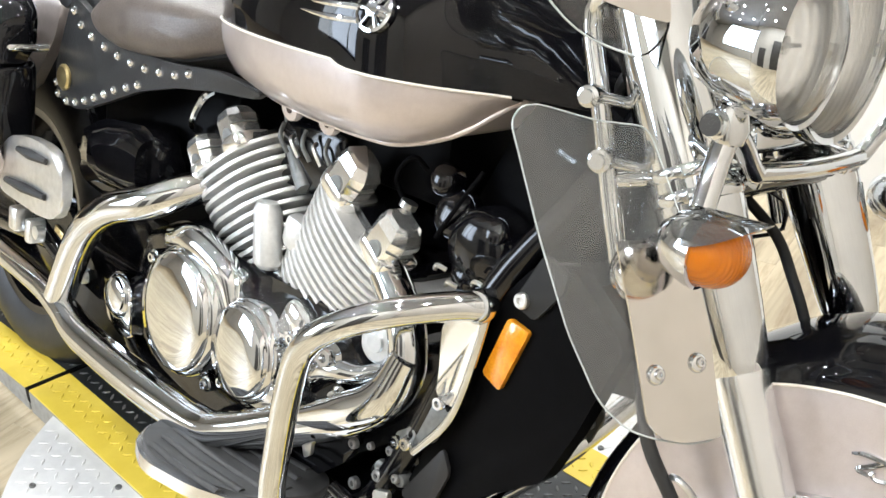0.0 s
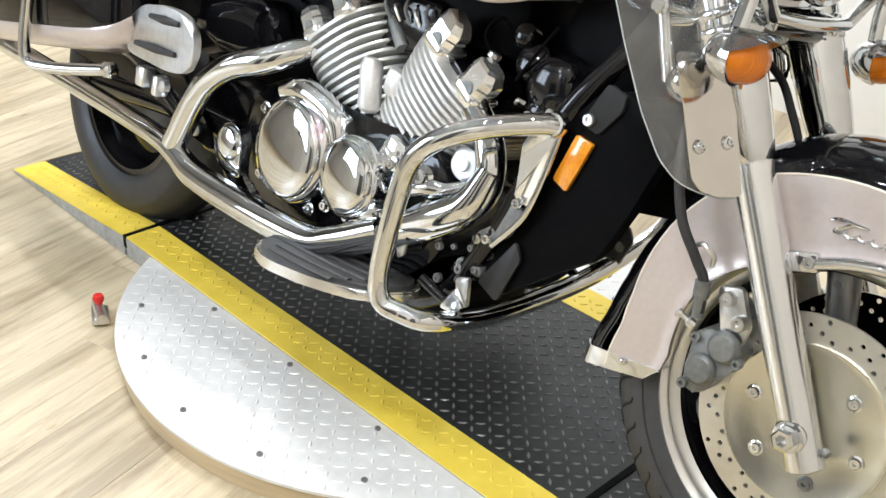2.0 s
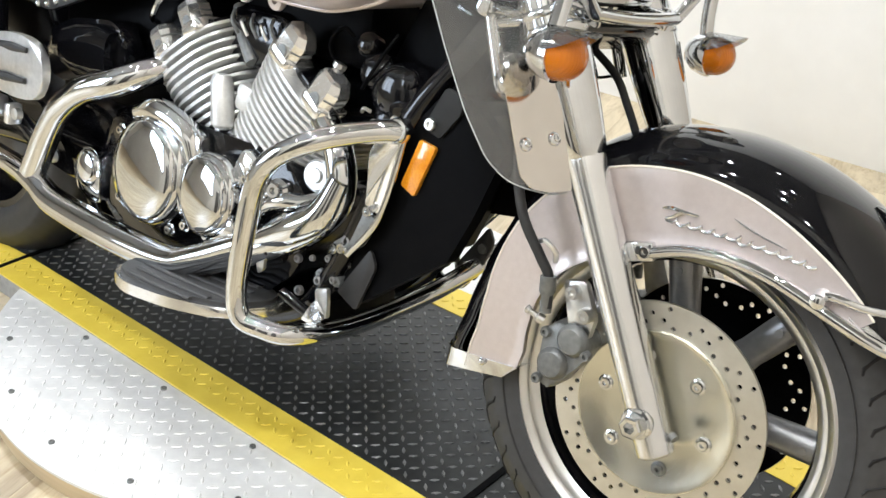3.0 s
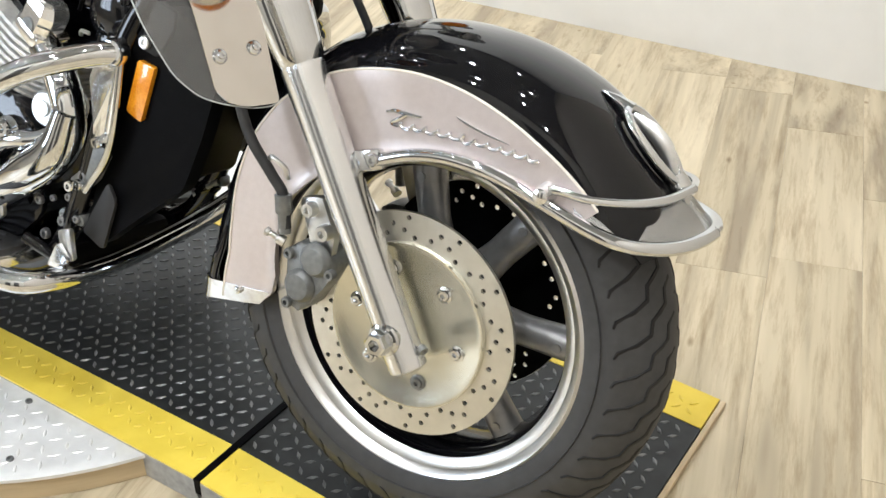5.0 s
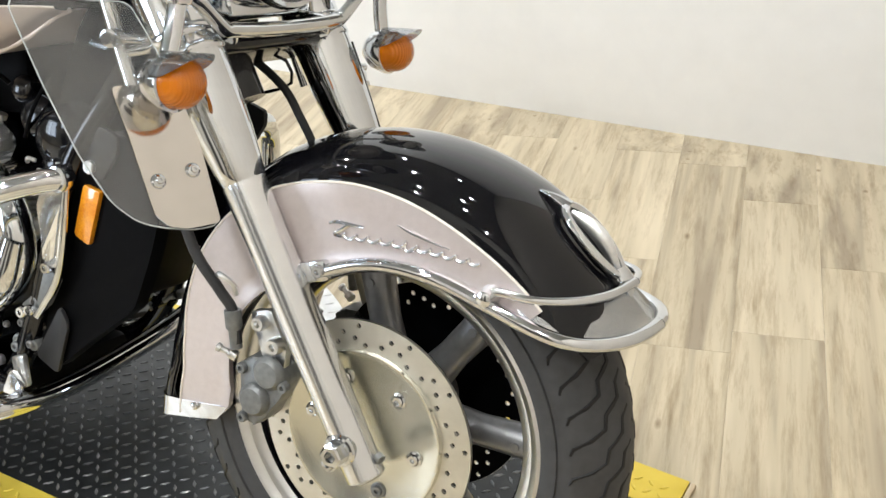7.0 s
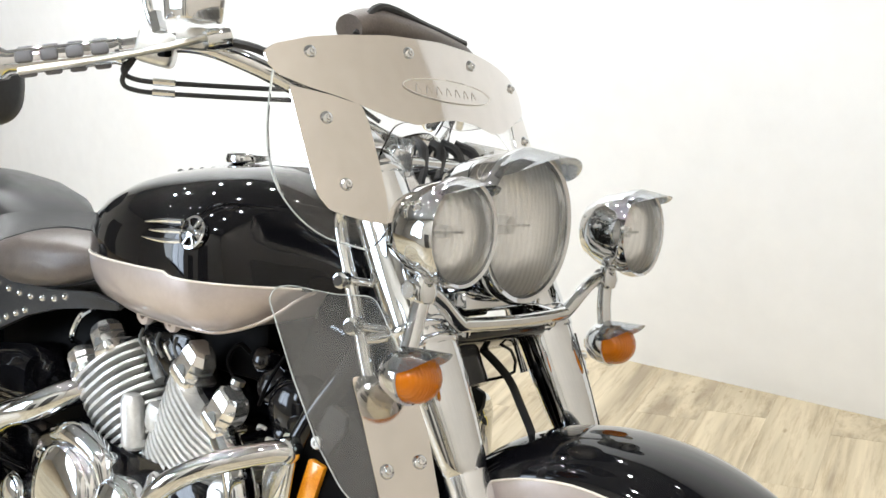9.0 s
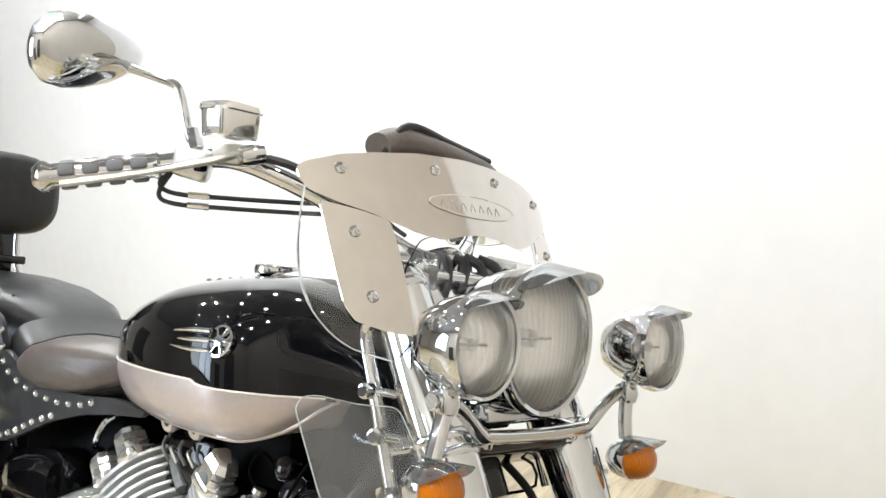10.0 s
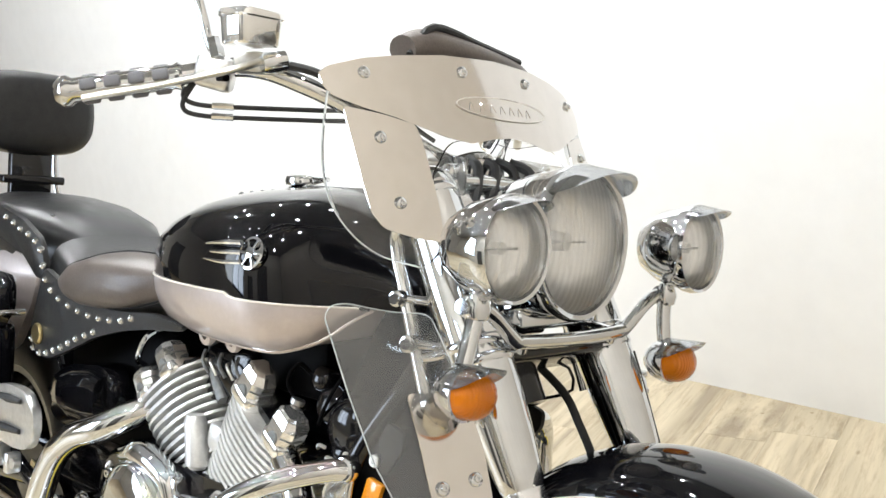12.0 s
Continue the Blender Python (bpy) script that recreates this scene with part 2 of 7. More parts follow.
def plank_material():
    m, t, b = shader("oak_laminate", (0.5, 0.38, 0.22), 0.38)
    info = node(t, "ShaderNodeObjectInfo")
    co = node(t, "ShaderNodeTexCoord")
    mp = node(t, "ShaderNodeMapping")
    mp.inputs["Scale"].default_value = (9, 0.8, 1)
    shift = node(t, "ShaderNodeVectorMath")
    shift.operation = "ADD"
    cb = node(t, "ShaderNodeCombineXYZ")
    mul = node(t, "ShaderNodeMath")
    mul.operation = "MULTIPLY"
    mul.inputs[1].default_value = 37.0
    t.links.new(info.outputs["Random"], mul.inputs[0])
    t.links.new(mul.outputs[0], cb.inputs[0])
    t.links.new(mul.outputs[0], cb.inputs[1])
    t.links.new(co.outputs["Object"], shift.inputs[0])
    t.links.new(cb.outputs[0], shift.inputs[1])
    t.links.new(shift.outputs[0], mp.inputs["Vector"])
    streak = node(t, "ShaderNodeTexNoise", Scale=3.6, Detail=9, Roughness=0.72, Distortion=0.15)
    strips = node(t, "ShaderNodeMapping")
    strips.inputs["Scale"].default_value = (15, 0.7, 1)
    t.links.new(shift.outputs[0], strips.inputs["Vector"])
    band = node(t, "ShaderNodeTexNoise", Scale=1.0, Detail=3, Roughness=0.6, Distortion=0.5)
    t.links.new(strips.outputs[0], band.inputs["Vector"])
    fine = node(t, "ShaderNodeTexNoise", Scale=18.0, Detail=4)
    for n in (streak, fine):
        t.links.new(mp.outputs[0], n.inputs["Vector"])
    ramp = node(t, "ShaderNodeValToRGB")
    e = ramp.color_ramp.elements
    e[0].position, e[0].color = 0.34, (0.328, 0.265, 0.182, 1)
    e[1].position, e[1].color = 0.68, (0.62, 0.53, 0.378, 1)
    mid = e.new(0.5)
    mid.color = (0.513, 0.435, 0.3, 1)
    t.links.new(band.outputs["Fac"], ramp.inputs[0])
    ramp2 = node(t, "ShaderNodeValToRGB")
    e = ramp2.color_ramp.elements
    e[0].position, e[0].color = 0.3, (0.6, 0.53, 0.45, 1)
    e[1].position, e[1].color = 0.52, (1, 1, 1, 1)
    t.links.new(streak.outputs["Fac"], ramp2.inputs[0])
    mix = node(t, "ShaderNodeMix")
    mix.data_type, mix.blend_type = "RGBA", "MULTIPLY"
    mix.inputs[0].default_value = 1.0
    t.links.new(ramp.outputs[0], mix.inputs[6])
    t.links.new(ramp2.outputs[0], mix.inputs[7])
    knots = node(t, "ShaderNodeMapping")
    knots.inputs["Scale"].default_value = (9, 3.6, 1)
    t.links.new(shift.outputs[0], knots.inputs["Vector"])
    cell = node(t, "ShaderNodeTexVoronoi", Scale=1.0, Randomness=1.0)
    t.links.new(knots.outputs[0], cell.inputs["Vector"])
    ramp3 = node(t, "ShaderNodeValToRGB")
    e = ramp3.color_ramp.elements
    e[0].position, e[0].color = 0.02, (0.5, 0.42, 0.33, 1)
    e[1].position, e[1].color = 0.075, (1, 1, 1, 1)
    t.links.new(cell.outputs["Distance"], ramp3.inputs[0])
    mix2 = node(t, "ShaderNodeMix")
    mix2.data_type, mix2.blend_type = "RGBA", "MULTIPLY"
    mix2.inputs[0].default_value = 1.0
    t.links.new(mix.outputs[2], mix2.inputs[6])
    t.links.new(ramp3.outputs[0], mix2.inputs[7])
    hsv = node(t, "ShaderNodeHueSaturation")
    val = node(t, "ShaderNodeMapRange")
    val.inputs["To Min"].default_value, val.inputs["To Max"].default_value = 0.92, 1.06
    t.links.new(info.outputs["Random"], val.inputs["Value"])
    t.links.new(val.outputs[0], hsv.inputs["Value"])
    t.links.new(mix2.outputs[2], hsv.inputs["Color"])
    t.links.new(hsv.outputs[0], b.inputs["Base Color"])
    bp = node(t, "ShaderNodeBump", Strength=0.25, Distance=0.001)
    t.links.new(fine.outputs["Fac"], bp.inputs["Height"])
    t.links.new(bp.outputs[0], b.inputs["Normal"])
    return m


OAK = plank_material()
LAMP = bpy.data.materials.new("lit_downlight")
LAMP.use_nodes = True
LAMP.node_tree.nodes["Principled BSDF"].inputs["Emission Color"].default_value = (0.98, 0.98, 1.0, 1)
LAMP.node_tree.nodes["Principled BSDF"].inputs["Emission Strength"].default_value = 230.0
SKYPANE = bpy.data.materials.new("bright_outdoors")
SKYPANE.use_nodes = True
SKYPANE.node_tree.nodes["Principled BSDF"].inputs["Emission Color"].default_value = (0.62, 0.76, 1, 1)
SKYPANE.node_tree.nodes["Principled BSDF"].inputs["Emission Strength"].default_value = 5.0


# ---- mesh helpers ----
def part(name, bm, material, parent=None, label="", smooth=40, kind=""):
    """One mesh object from a bmesh, under a thing or a part."""
    bmesh.ops.recalc_face_normals(bm, faces=bm.faces)
    me = bpy.data.meshes.new(name)
    bm.to_mesh(me)
    bm.free()
    me.materials.append(material)
    if smooth:
        me.polygons.foreach_set("use_smooth", [True] * len(me.polygons))
        me.set_sharp_from_angle(angle=radians(smooth))
    ob = new(name, me)
    ob.parent = parent
    return tagged(ob, label, kind=kind)


def moved(bm, m):
    bmesh.ops.transform(bm, matrix=m, verts=bm.verts)
    return bm


def merge(*bms):
    out = bms[0]
    for b in bms[1:]:
        me = bpy.data.meshes.new("m")
        b.to_mesh(me)
        out.from_mesh(me)
        b.free()
        bpy.data.meshes.remove(me)
    return out


def axis_matrix(at, axis):
    return Matrix.Translation(at) @ Vector(axis).to_track_quat("Z", "Y").to_matrix().to_4x4()


def smooth_path(pts, n=6):
    """A Catmull-Rom curve through the points."""
    p = [Vector(q) for q in pts]
    if len(p) < 3:
        return p
    p = [2 * p[0] - p[1]] + p + [2 * p[-1] - p[-2]]
    out = []
    for a, b, c, d in zip(p, p[1:], p[2:], p[3:]):
        for i in range(n):
            t = i / n
            out.append(0.5 * (2 * b + (c - a) * t + (2 * a - 5 * b + 4 * c - d) * t * t + (3 * b - a - 3 * c + d) * t ** 3))
    return out + [p[-2]]


def tube(pts, r, seg=12, n=6, closed=False, flat=1.0):
    """A round bar along a curve; r is one radius or one for each end or point."""
    path = smooth_path(pts, n) if n > 1 else [Vector(q) for q in pts]
    if closed:
        path = path[:-1]
    bm = bmesh.new()
    rings, up = [], None
    m = len(path)
    for i, q in enumerate(path):
        a, b = (path[i - 1], path[(i + 1) % m]) if closed else (path[max(i - 1, 0)], path[min(i + 1, m - 1)])
        d = (b - a).normalized()
        if up is None:
            up = Vector((0, 0, 1)) if abs(d.z) < 0.9 else Vector((0, 1, 0))
        side = d.cross(up).normalized()
        up = side.cross(d).normalized()
        if isinstance(r, (int, float)):
            k = r
        else:
            f = i / (m - 1) * (len(r) - 1)
            j = min(int(f), len(r) - 2)
            k = r[j] + (r[j + 1] - r[j]) * (f - j)
        rings.append([bm.verts.new(q + k * (math.cos(w) * side + flat * math.sin(w) * up)) for w in (2 * math.pi * s / seg for s in range(seg))])
    for a, b in list(zip(rings, rings[1:])) + ([(rings[-1], rings[0])] if closed else []):
        for s in range(seg):
            bm.faces.new((a[s], a[(s + 1) % seg], b[(s + 1) % seg], b[s]))
    if not closed:
        bm.faces.new(rings[0][::-1])
        bm.faces.new(rings[-1])
    return bm


def lathe(profile, at=(0, 0, 0), axis=(0, 0, 1), seg=32, stretch=(1, 1), caps=True):
    """A turned body: profile of (radius, height) along the axis."""
    bm = bmesh.new()
    rings = []
    for r, h in profile:
        if r < 1e-5:
            rings.append([bm.verts.new((0, 0, h))])
        else:
            rings.append([bm.verts.new((r * stretch[0] * math.cos(2 * math.pi * s / seg), r * stretch[1] * math.sin(2 * math.pi * s / seg), h)) for s in range(seg)])
    for a, b in zip(rings, rings[1:]):
        for s in range(seg):
            q = [a[s % len(a)], a[(s + 1) % len(a)], b[(s + 1) % len(b)], b[s % len(b)]]
            q = list(dict.fromkeys(q))
            if len(q) > 2:
                bm.faces.new(q)
    for ring in (rings[0], rings[-1]):
        if caps and len(ring) > 2 and profile[0] != profile[-1]:
            bm.faces.new(ring)
    return moved(bm, axis_matrix(at, axis))


def block(size, at=(0, 0, 0), turn=(0, 0, 0), bevel=0.004, seg=2):
    bm = bmesh.new()
    bmesh.ops.create_cube(bm, size=1, matrix=Matrix.Diagonal((*size, 1)))
    if bevel:
        bmesh.ops.bevel(bm, geom=bm.edges[:], offset=min(bevel, min(size) * 0.45), segments=seg, affect="EDGES", profile=0.5)
    return moved(bm, pose(*at, *turn))


def loft(rings, closed=True, caps=True):
    """A skin over rings of equally many points."""
    bm = bmesh.new()
    vs = [[bm.verts.new(p) for p in ring] for ring in rings]
    n = len(vs[0])
    for a, b in zip(vs, vs[1:]):
        for s in range(n if closed else n - 1):
            bm.faces.new((a[s], a[(s + 1) % n], b[(s + 1) % n], b[s]))
    if caps and closed:
        bm.faces.new(vs[0][::-1])
        bm.faces.new(vs[-1])
    return bm


def rounded(points, r=0.012, n=4):
    """A polygon with its corners rounded."""
    out, m = [], len(points)
    for i in range(m):
        a, b, c = (Vector(points[j % m]) for j in (i - 1, i, i + 1))
        d1, d2 = (a - b), (c - b)
        k = min(r, d1.length * 0.45, d2.length * 0.45)
        p, q = b + d1.normalized() * k, b + d2.normalized() * k
        for j in range(n + 1):
            t = j / n
            out.append((1 - t) ** 2 * p + 2 * t * (1 - t) * b + t * t * q)
    return out


def slab(outline, place, thick, bevel=0.0):
    """A plate: outline of (u, v), laid by place(u, v, depth) with depth 0 and thick."""
    bm = bmesh.new()
    a = [bm.verts.new(place(u, v, 0)) for u, v in outline]
    b = [bm.verts.new(place(u, v, thick)) for u, v in outline]
    n = len(a)
    fa, fb = bm.faces.new(a), bm.faces.new(b[::-1])
    for s in range(n):
        bm.faces.new((a[s], b[s], b[(s + 1) % n], a[(s + 1) % n]))
    if bevel:
        es = list({e for f in (fa, fb) for e in f.edges})
        bmesh.ops.bevel(bm, geom=es, offset=bevel, segments=2, affect="EDGES", profile=0.5)
    return bm


def side_plate(outline, y, thick, bevel=0.003, r=0.01):
    """A plate in the plane of the side view, outline of (x, z), from y towards +y."""
    return slab(rounded(outline, r) if r else [Vector(p) for p in outline], lambda u, v, d: (u, y + d, v), thick, bevel)


def dome(at, axis, r, h, seg=28, rim=0.006, stretch=(1, 1)):
    prof = [(r, -rim * 2), (r, 0), (r * 0.97, rim)]
    prof += [(r * 0.94 * math.cos(a), rim + h * math.sin(a)) for a in (math.pi / 2 * i / 8 for i in range(9))]
    return lathe(prof, at, axis, seg, stretch)


def bolt_head(at, axis, r=0.006, h=0.005):
    return lathe([(r, -0.002), (r, h * 0.7), (r * 0.85, h), (r * 0.45, h), (r * 0.4, h * 0.4), (0, h * 0.4)], at, axis, 12)


def holed_disc(r0, r1, thick, holes, hole_r, seg=96):
    """A flat ring with drilled holes, about z."""
    bm = bmesh.new()

    def ring(cx, cy, r, n):
        vs = [bm.verts.new((cx + r * math.cos(2 * math.pi * i / n), cy + r * math.sin(2 * math.pi * i / n), 0)) for i in range(n)]
        return [bm.edges.new((vs[i], vs[(i + 1) % n])) for i in range(n)]

    edges = ring(0, 0, r1, seg) + ring(0, 0, r0, seg)
    for x, y in holes:
        edges += ring(x, y, hole_r, 10)
    bmesh.ops.triangle_fill(bm, use_beauty=True, use_dissolve=False, edges=edges)
    ex = bmesh.ops.extrude_face_region(bm, geom=bm.faces[:])
    bmesh.ops.translate(bm, verts=[v for v in ex["geom"] if isinstance(v, bmesh.types.BMVert)], vec=(0, 0, thick))
    return bm


# ---- the room ----
def wall(name, a, b, z0, z1, thick, material, label):
    """A wall from a to b on the plan, thickness to its left."""
    a, b = Vector((*a, 0)), Vector((*b, 0))
    d = (b - a).normalized()
    n = Vector((-d.y, d.x, 0)) * thick
    bm = bmesh.new()
    lo = [bm.verts.new(p + Vector((0, 0, z0))) for p in (a, b, b + n, a + n)]
    hi = [bm.verts.new(p + Vector((0, 0, z1))) for p in (a, b, b + n, a + n)]
    bm.faces.new(lo)
    bm.faces.new(hi)
    for i in range(4):
        bm.faces.new((lo[i], lo[(i + 1) % 4], hi[(i + 1) % 4], hi[i]))
    return tagged(part(name, bm, material, None, smooth=0), label, "wall", kind="structure")


FLOOR_Z = -0.05
wall("wall_north", (0.588, 1.895), (-8.4, 2.395), FLOOR_Z, 3.2, -0.12, WALL, "plain bright white painted booth wall")
wall("wall_east", (0.588, 1.895), (1.33, -3.4), FLOOR_Z, 3.2, 0.12, PALEBEIGE, "plain pale beige painted side wall of the booth")
wall("wall_west", (-8.2, -3.3), (-8.2, 2.5), FLOOR_Z, 3.2, 0.12, BEIGE, "plain beige painted shop wall")
# the shop wall behind, with its window opening
for name, x0, x1, z0, z1 in (("wall_south", -8.2, -4.6, FLOOR_Z, 3.2), ("wall_south_pier", -2.6, 1.45, FLOOR_Z, 3.2),
                             ("wall_south_sill", -4.6, -2.6, FLOOR_Z, 0.7), ("wall_south_head", -4.6, -2.6, 2.75, 3.2)):
    wall(name, (x0, -3.2), (x1, -3.2), z0, z1, -0.15, BEIGE, "beige painted shop wall beside the window")
win = part("window_1", block((2.0, 0.06, 0.06), (-3.6, -3.24, 0.73), bevel=0.006), MATTBLACK, None)
tagged(win, "dark framed shop window looking outdoors", "window", kind="structure")
for n, s, p in (("window_frame", (2.0, 0.06, 0.06), (-3.6, -3.24, 2.72)), ("window_frame", (0.06, 0.06, 1.93), (-4.57, -3.24, 1.725)),
                ("window_frame", (0.06, 0.06, 1.93), (-2.63, -3.24, 1.725)), ("window_frame", (0.05, 0.06, 1.93), (-3.6, -3.24, 1.725))):
    part(n, block(s, p, bevel=0.006), MATTBLACK, win)
sky = part("backdrop", block((3.2, 0.02, 2.8), (-3.6, -3.75, 1.7), bevel=0), SKYPANE, None, smooth=0)
tagged(sky, "bright pale blue daylight outside the window", "sky", kind="structure")
ceil = part("ceiling", block((10.1, 6.1, 0.1), (-3.4, -0.5, 3.26), bevel=0), CEILING, None, smooth=0)
tagged(ceil, "plain pale grey shop ceiling", "ceiling", kind="structure")
base = part("floor", block((10.0, 6.0, 0.08), (-3.4, -0.5, FLOOR_Z - 0.052), bevel=0), TIMBER, None, smooth=0)
tagged(base, "pale oak plank laminate floor", "floor", kind="structure")
# Unseen dark panels, added so that the chrome has something dark to reflect.
for x, y, w, h in ((-0.2, -3.16, 0.9, 2.1), (-1.5, -3.16, 0.7, 1.4), (-8.1, -0.9, 0.06, 1.9)):
    ob = part("display_cabinet", block((w if w > 0.1 else 0.06, 0.06 if w > 0.1 else 1.4, h), (x, y, FLOOR_Z + h / 2), bevel=0.01), DARKPANEL)
    tagged(ob, "unseen dark plain panel against the beige wall, added for reflections", "cabinet")


def downlight():
    ob = new("downlight")
    part("trim_ring", lathe([(0.05, 0), (0.062, 0), (0.062, -0.008), (0.048, -0.012), (0.044, 0.0)], (0, 0, 0), (0, 0, 1), 20), SATIN, ob)
    part("lit_disc", lathe([(0.027, -0.004), (0, -0.004)], (0, 0, 0), (0, 0, 1), 12), LAMP, ob, "glowing warm white disc", smooth=0)
    return tagged(ob, "small round recessed downlight, switched on, in the ceiling", "ceiling light", "ceiling downlights")


lamp = downlight()
spots = [(x, y) for y in (-2.3, -1.4, -0.5, 0.4, 1.3) for x in (-4.2, -3.1, -2.0, -0.9, 0.2)]
lamp.matrix_basis = pose(*spot_at(*spots[0]), 3.208)
for x, y in spots[1:]:
    copy_thing(lamp, pose(*spot_at(x, y), 3.208))


# ---- the turntable ----
table = new("motorcycle_turntable")
table.matrix_world = pose(-0.918, 0.226, 0, 0, 0, -3.1)
tagged(table, "low steel motorcycle turntable with dark checker deck and yellow edges", "turntable")
HALF, STRIPE, SEAM, END, DROP = 0.318, 0.084, 0.621, 1.19, -0.042


def deck_z(x):
    return 0.0 if abs(x) <= SEAM else DROP * (abs(x) - SEAM) / (END - SEAM)


def strip(x0, x1, y0, y1, top=0.0, depth=0.02):
    bm = bmesh.new()
    vs = [bm.verts.new((x, y, deck_z(x) + top - d)) for x, y, d in ((x0, y0, 0), (x1, y0, 0), (x1, y1, 0), (x0, y1, 0), (x0, y0, depth), (x1, y0, depth), (x1, y1, depth), (x0, y1, depth))]
    for f in ((0, 1, 2, 3), (7, 6, 5, 4), (0, 4, 5, 1), (1, 5, 6, 2), (2, 6, 7, 3), (3, 7, 4, 0)):
        bm.faces.new([vs[i] for i in f])
    return bm


GAP = 0.004
for x0, x1, name in ((-SEAM + GAP, SEAM - GAP, "deck_plate"), (SEAM + GAP, END, "ramp_plate"), (-END, -SEAM - GAP, "ramp_plate")):
    part(name, strip(x0, x1, -HALF + STRIPE, HALF - STRIPE), DARKPLATE, table, "dark worn checker plate", smooth=0)
    for s in (-1, 1):
        y0, y1 = sorted((s * HALF, s * (HALF - STRIPE)))
        part("yellow_stripe", strip(x0, x1, y0, y1, 0.0015), YELLOW, table, "scuffed bright yellow painted edge", smooth=0)
        bm = bmesh.new()
        ys = [s * (HALF + 0.0012), s * (HALF - 0.004)]
        vs = [[bm.verts.new((x, y, z)) for x, z in ((x0, deck_z(x0) - 0.002), (x1, deck_z(x1) - 0.002), (x1, -0.0495), (x0, -0.0495))] for y in ys]
        bm.faces.new(vs[0])
        bm.faces.new(vs[1])
        for i in range(4):
            bm.faces.new((vs[0][i], vs[0][(i + 1) % 4], vs[1][(i + 1) % 4], vs[1][i]))
        part("deck_side", bm, SIDEPLATE, table, "bare metal side of the deck", smooth=0)
# joints: dark strap over each seam
for s in (-1, 1):
    part("seam_strip", strip(s * SEAM - 0.006, s * SEAM + 0.006, -HALF - 0.002, HALF + 0.002, 0.003, 0.03), MATTBLACK, table, smooth=0)
    part("end_strip", block((0.01, 2 * HALF, 0.01), (s * (END + 0.007), 0, -0.045), bevel=0.003), TIMBER, table)
RADIUS = 0.603


def side_segment(s):
    """The part of the round plate beside the deck."""
    a0 = math.asin((HALF + 0.001) / RADIUS)
    arc = [(RADIUS * math.cos(a), s * RADIUS * math.sin(a)) for a in (a0 + (math.pi - 2 * a0) * i / 60 for i in range(61))]
    return slab(arc, lambda u, v, d: (u, v, -0.004 - d), 0.006)


for s in (-1, 1):
    seg_ob = part("round_plate", side_segment(s), BRIGHTPLATE, table, "bright aluminium checker plate segment", smooth=0)
    a0 = math.asin((HALF + 0.002) / RADIUS)
    rim = [(RADIUS * math.cos(a) * 0.992, s * RADIUS * math.sin(a) * 0.992, -0.03) for a in (a0 + (math.pi - 2 * a0) * i / 60 for i in range(61))]
    bm = bmesh.new()
    lo = [bm.verts.new((x, y, -0.049)) for x, y, z in rim]
    hi = [bm.verts.new((x, y, -0.0105)) for x, y, z in rim]
    for i in range(60):
        bm.faces.new((lo[i], lo[i + 1], hi[i + 1], hi[i]))
    part("timber_rim", bm, TIMBER, table, "pale wooden rim under the plate")
    for x in (-0.241, 0.011, 0.261):
        part("bolt", bolt_head((x, s * 0.334, -0.004), (0, 0, 1), 0.0058, 0.004), CASTGREY, seg_ob, smooth=30)
    for i in range(7):
        a = math.pi * (0.18 + 0.64 * i / 6)
        if RADIUS * 0.92 * math.sin(a) > 0.34:
            part("bolt", bolt_head((0.925 * RADIUS * math.cos(a), s * 0.925 * RADIUS * math.sin(a), -0.004), (0, 0, 1), 0.0058, 0.004), CASTGREY, seg_ob, smooth=30)


def lugs(inside, z_of, span, pitch=0.0225, size=(0.0094, 0.0033, 0.0019)):
    """Raised lugs of checker plate, turned in alternation."""
    verts, faces = [], []
    nx, ny = int(span[1] / pitch), int(span[3] / pitch)
    for i in range(int(span[0] / pitch), nx):
        for j in range(int(span[2] / pitch), ny):
            x, y = (i + 0.5) * pitch, (j + 0.5) * pitch
            if not inside(x, y):
                continue
            a = math.pi / 4 if (i + j) % 2 else -math.pi / 4
            c, s = math.cos(a), math.sin(a)
            n = len(verts)
            L, Wd, H = size
            for px, py, pz in ((-L, 0, 0), (0, -Wd, 0), (L, 0, 0), (0, Wd, 0), (-L * 0.6, -Wd * 0.25, H), (L * 0.6, -Wd * 0.25, H), (L * 0.6, Wd * 0.25, H), (-L * 0.6, Wd * 0.25, H)):
                X, Y = x + px * c - py * s, y + px * s + py * c
                verts.append((X, Y, z_of(X, Y) + pz))
            faces += [tuple(n + k for k in f) for f in ((4, 5, 6, 7), (0, 1, 4), (1, 5, 4), (1, 2, 5), (2, 6, 5), (2, 3, 6), (3, 7, 6), (3, 0, 7), (0, 4, 7))]
    me = bpy.data.meshes.new("lugs")
    me.from_pydata(verts, [], faces)
    bm = bmesh.new()
    bm.from_mesh(me)
    return bm


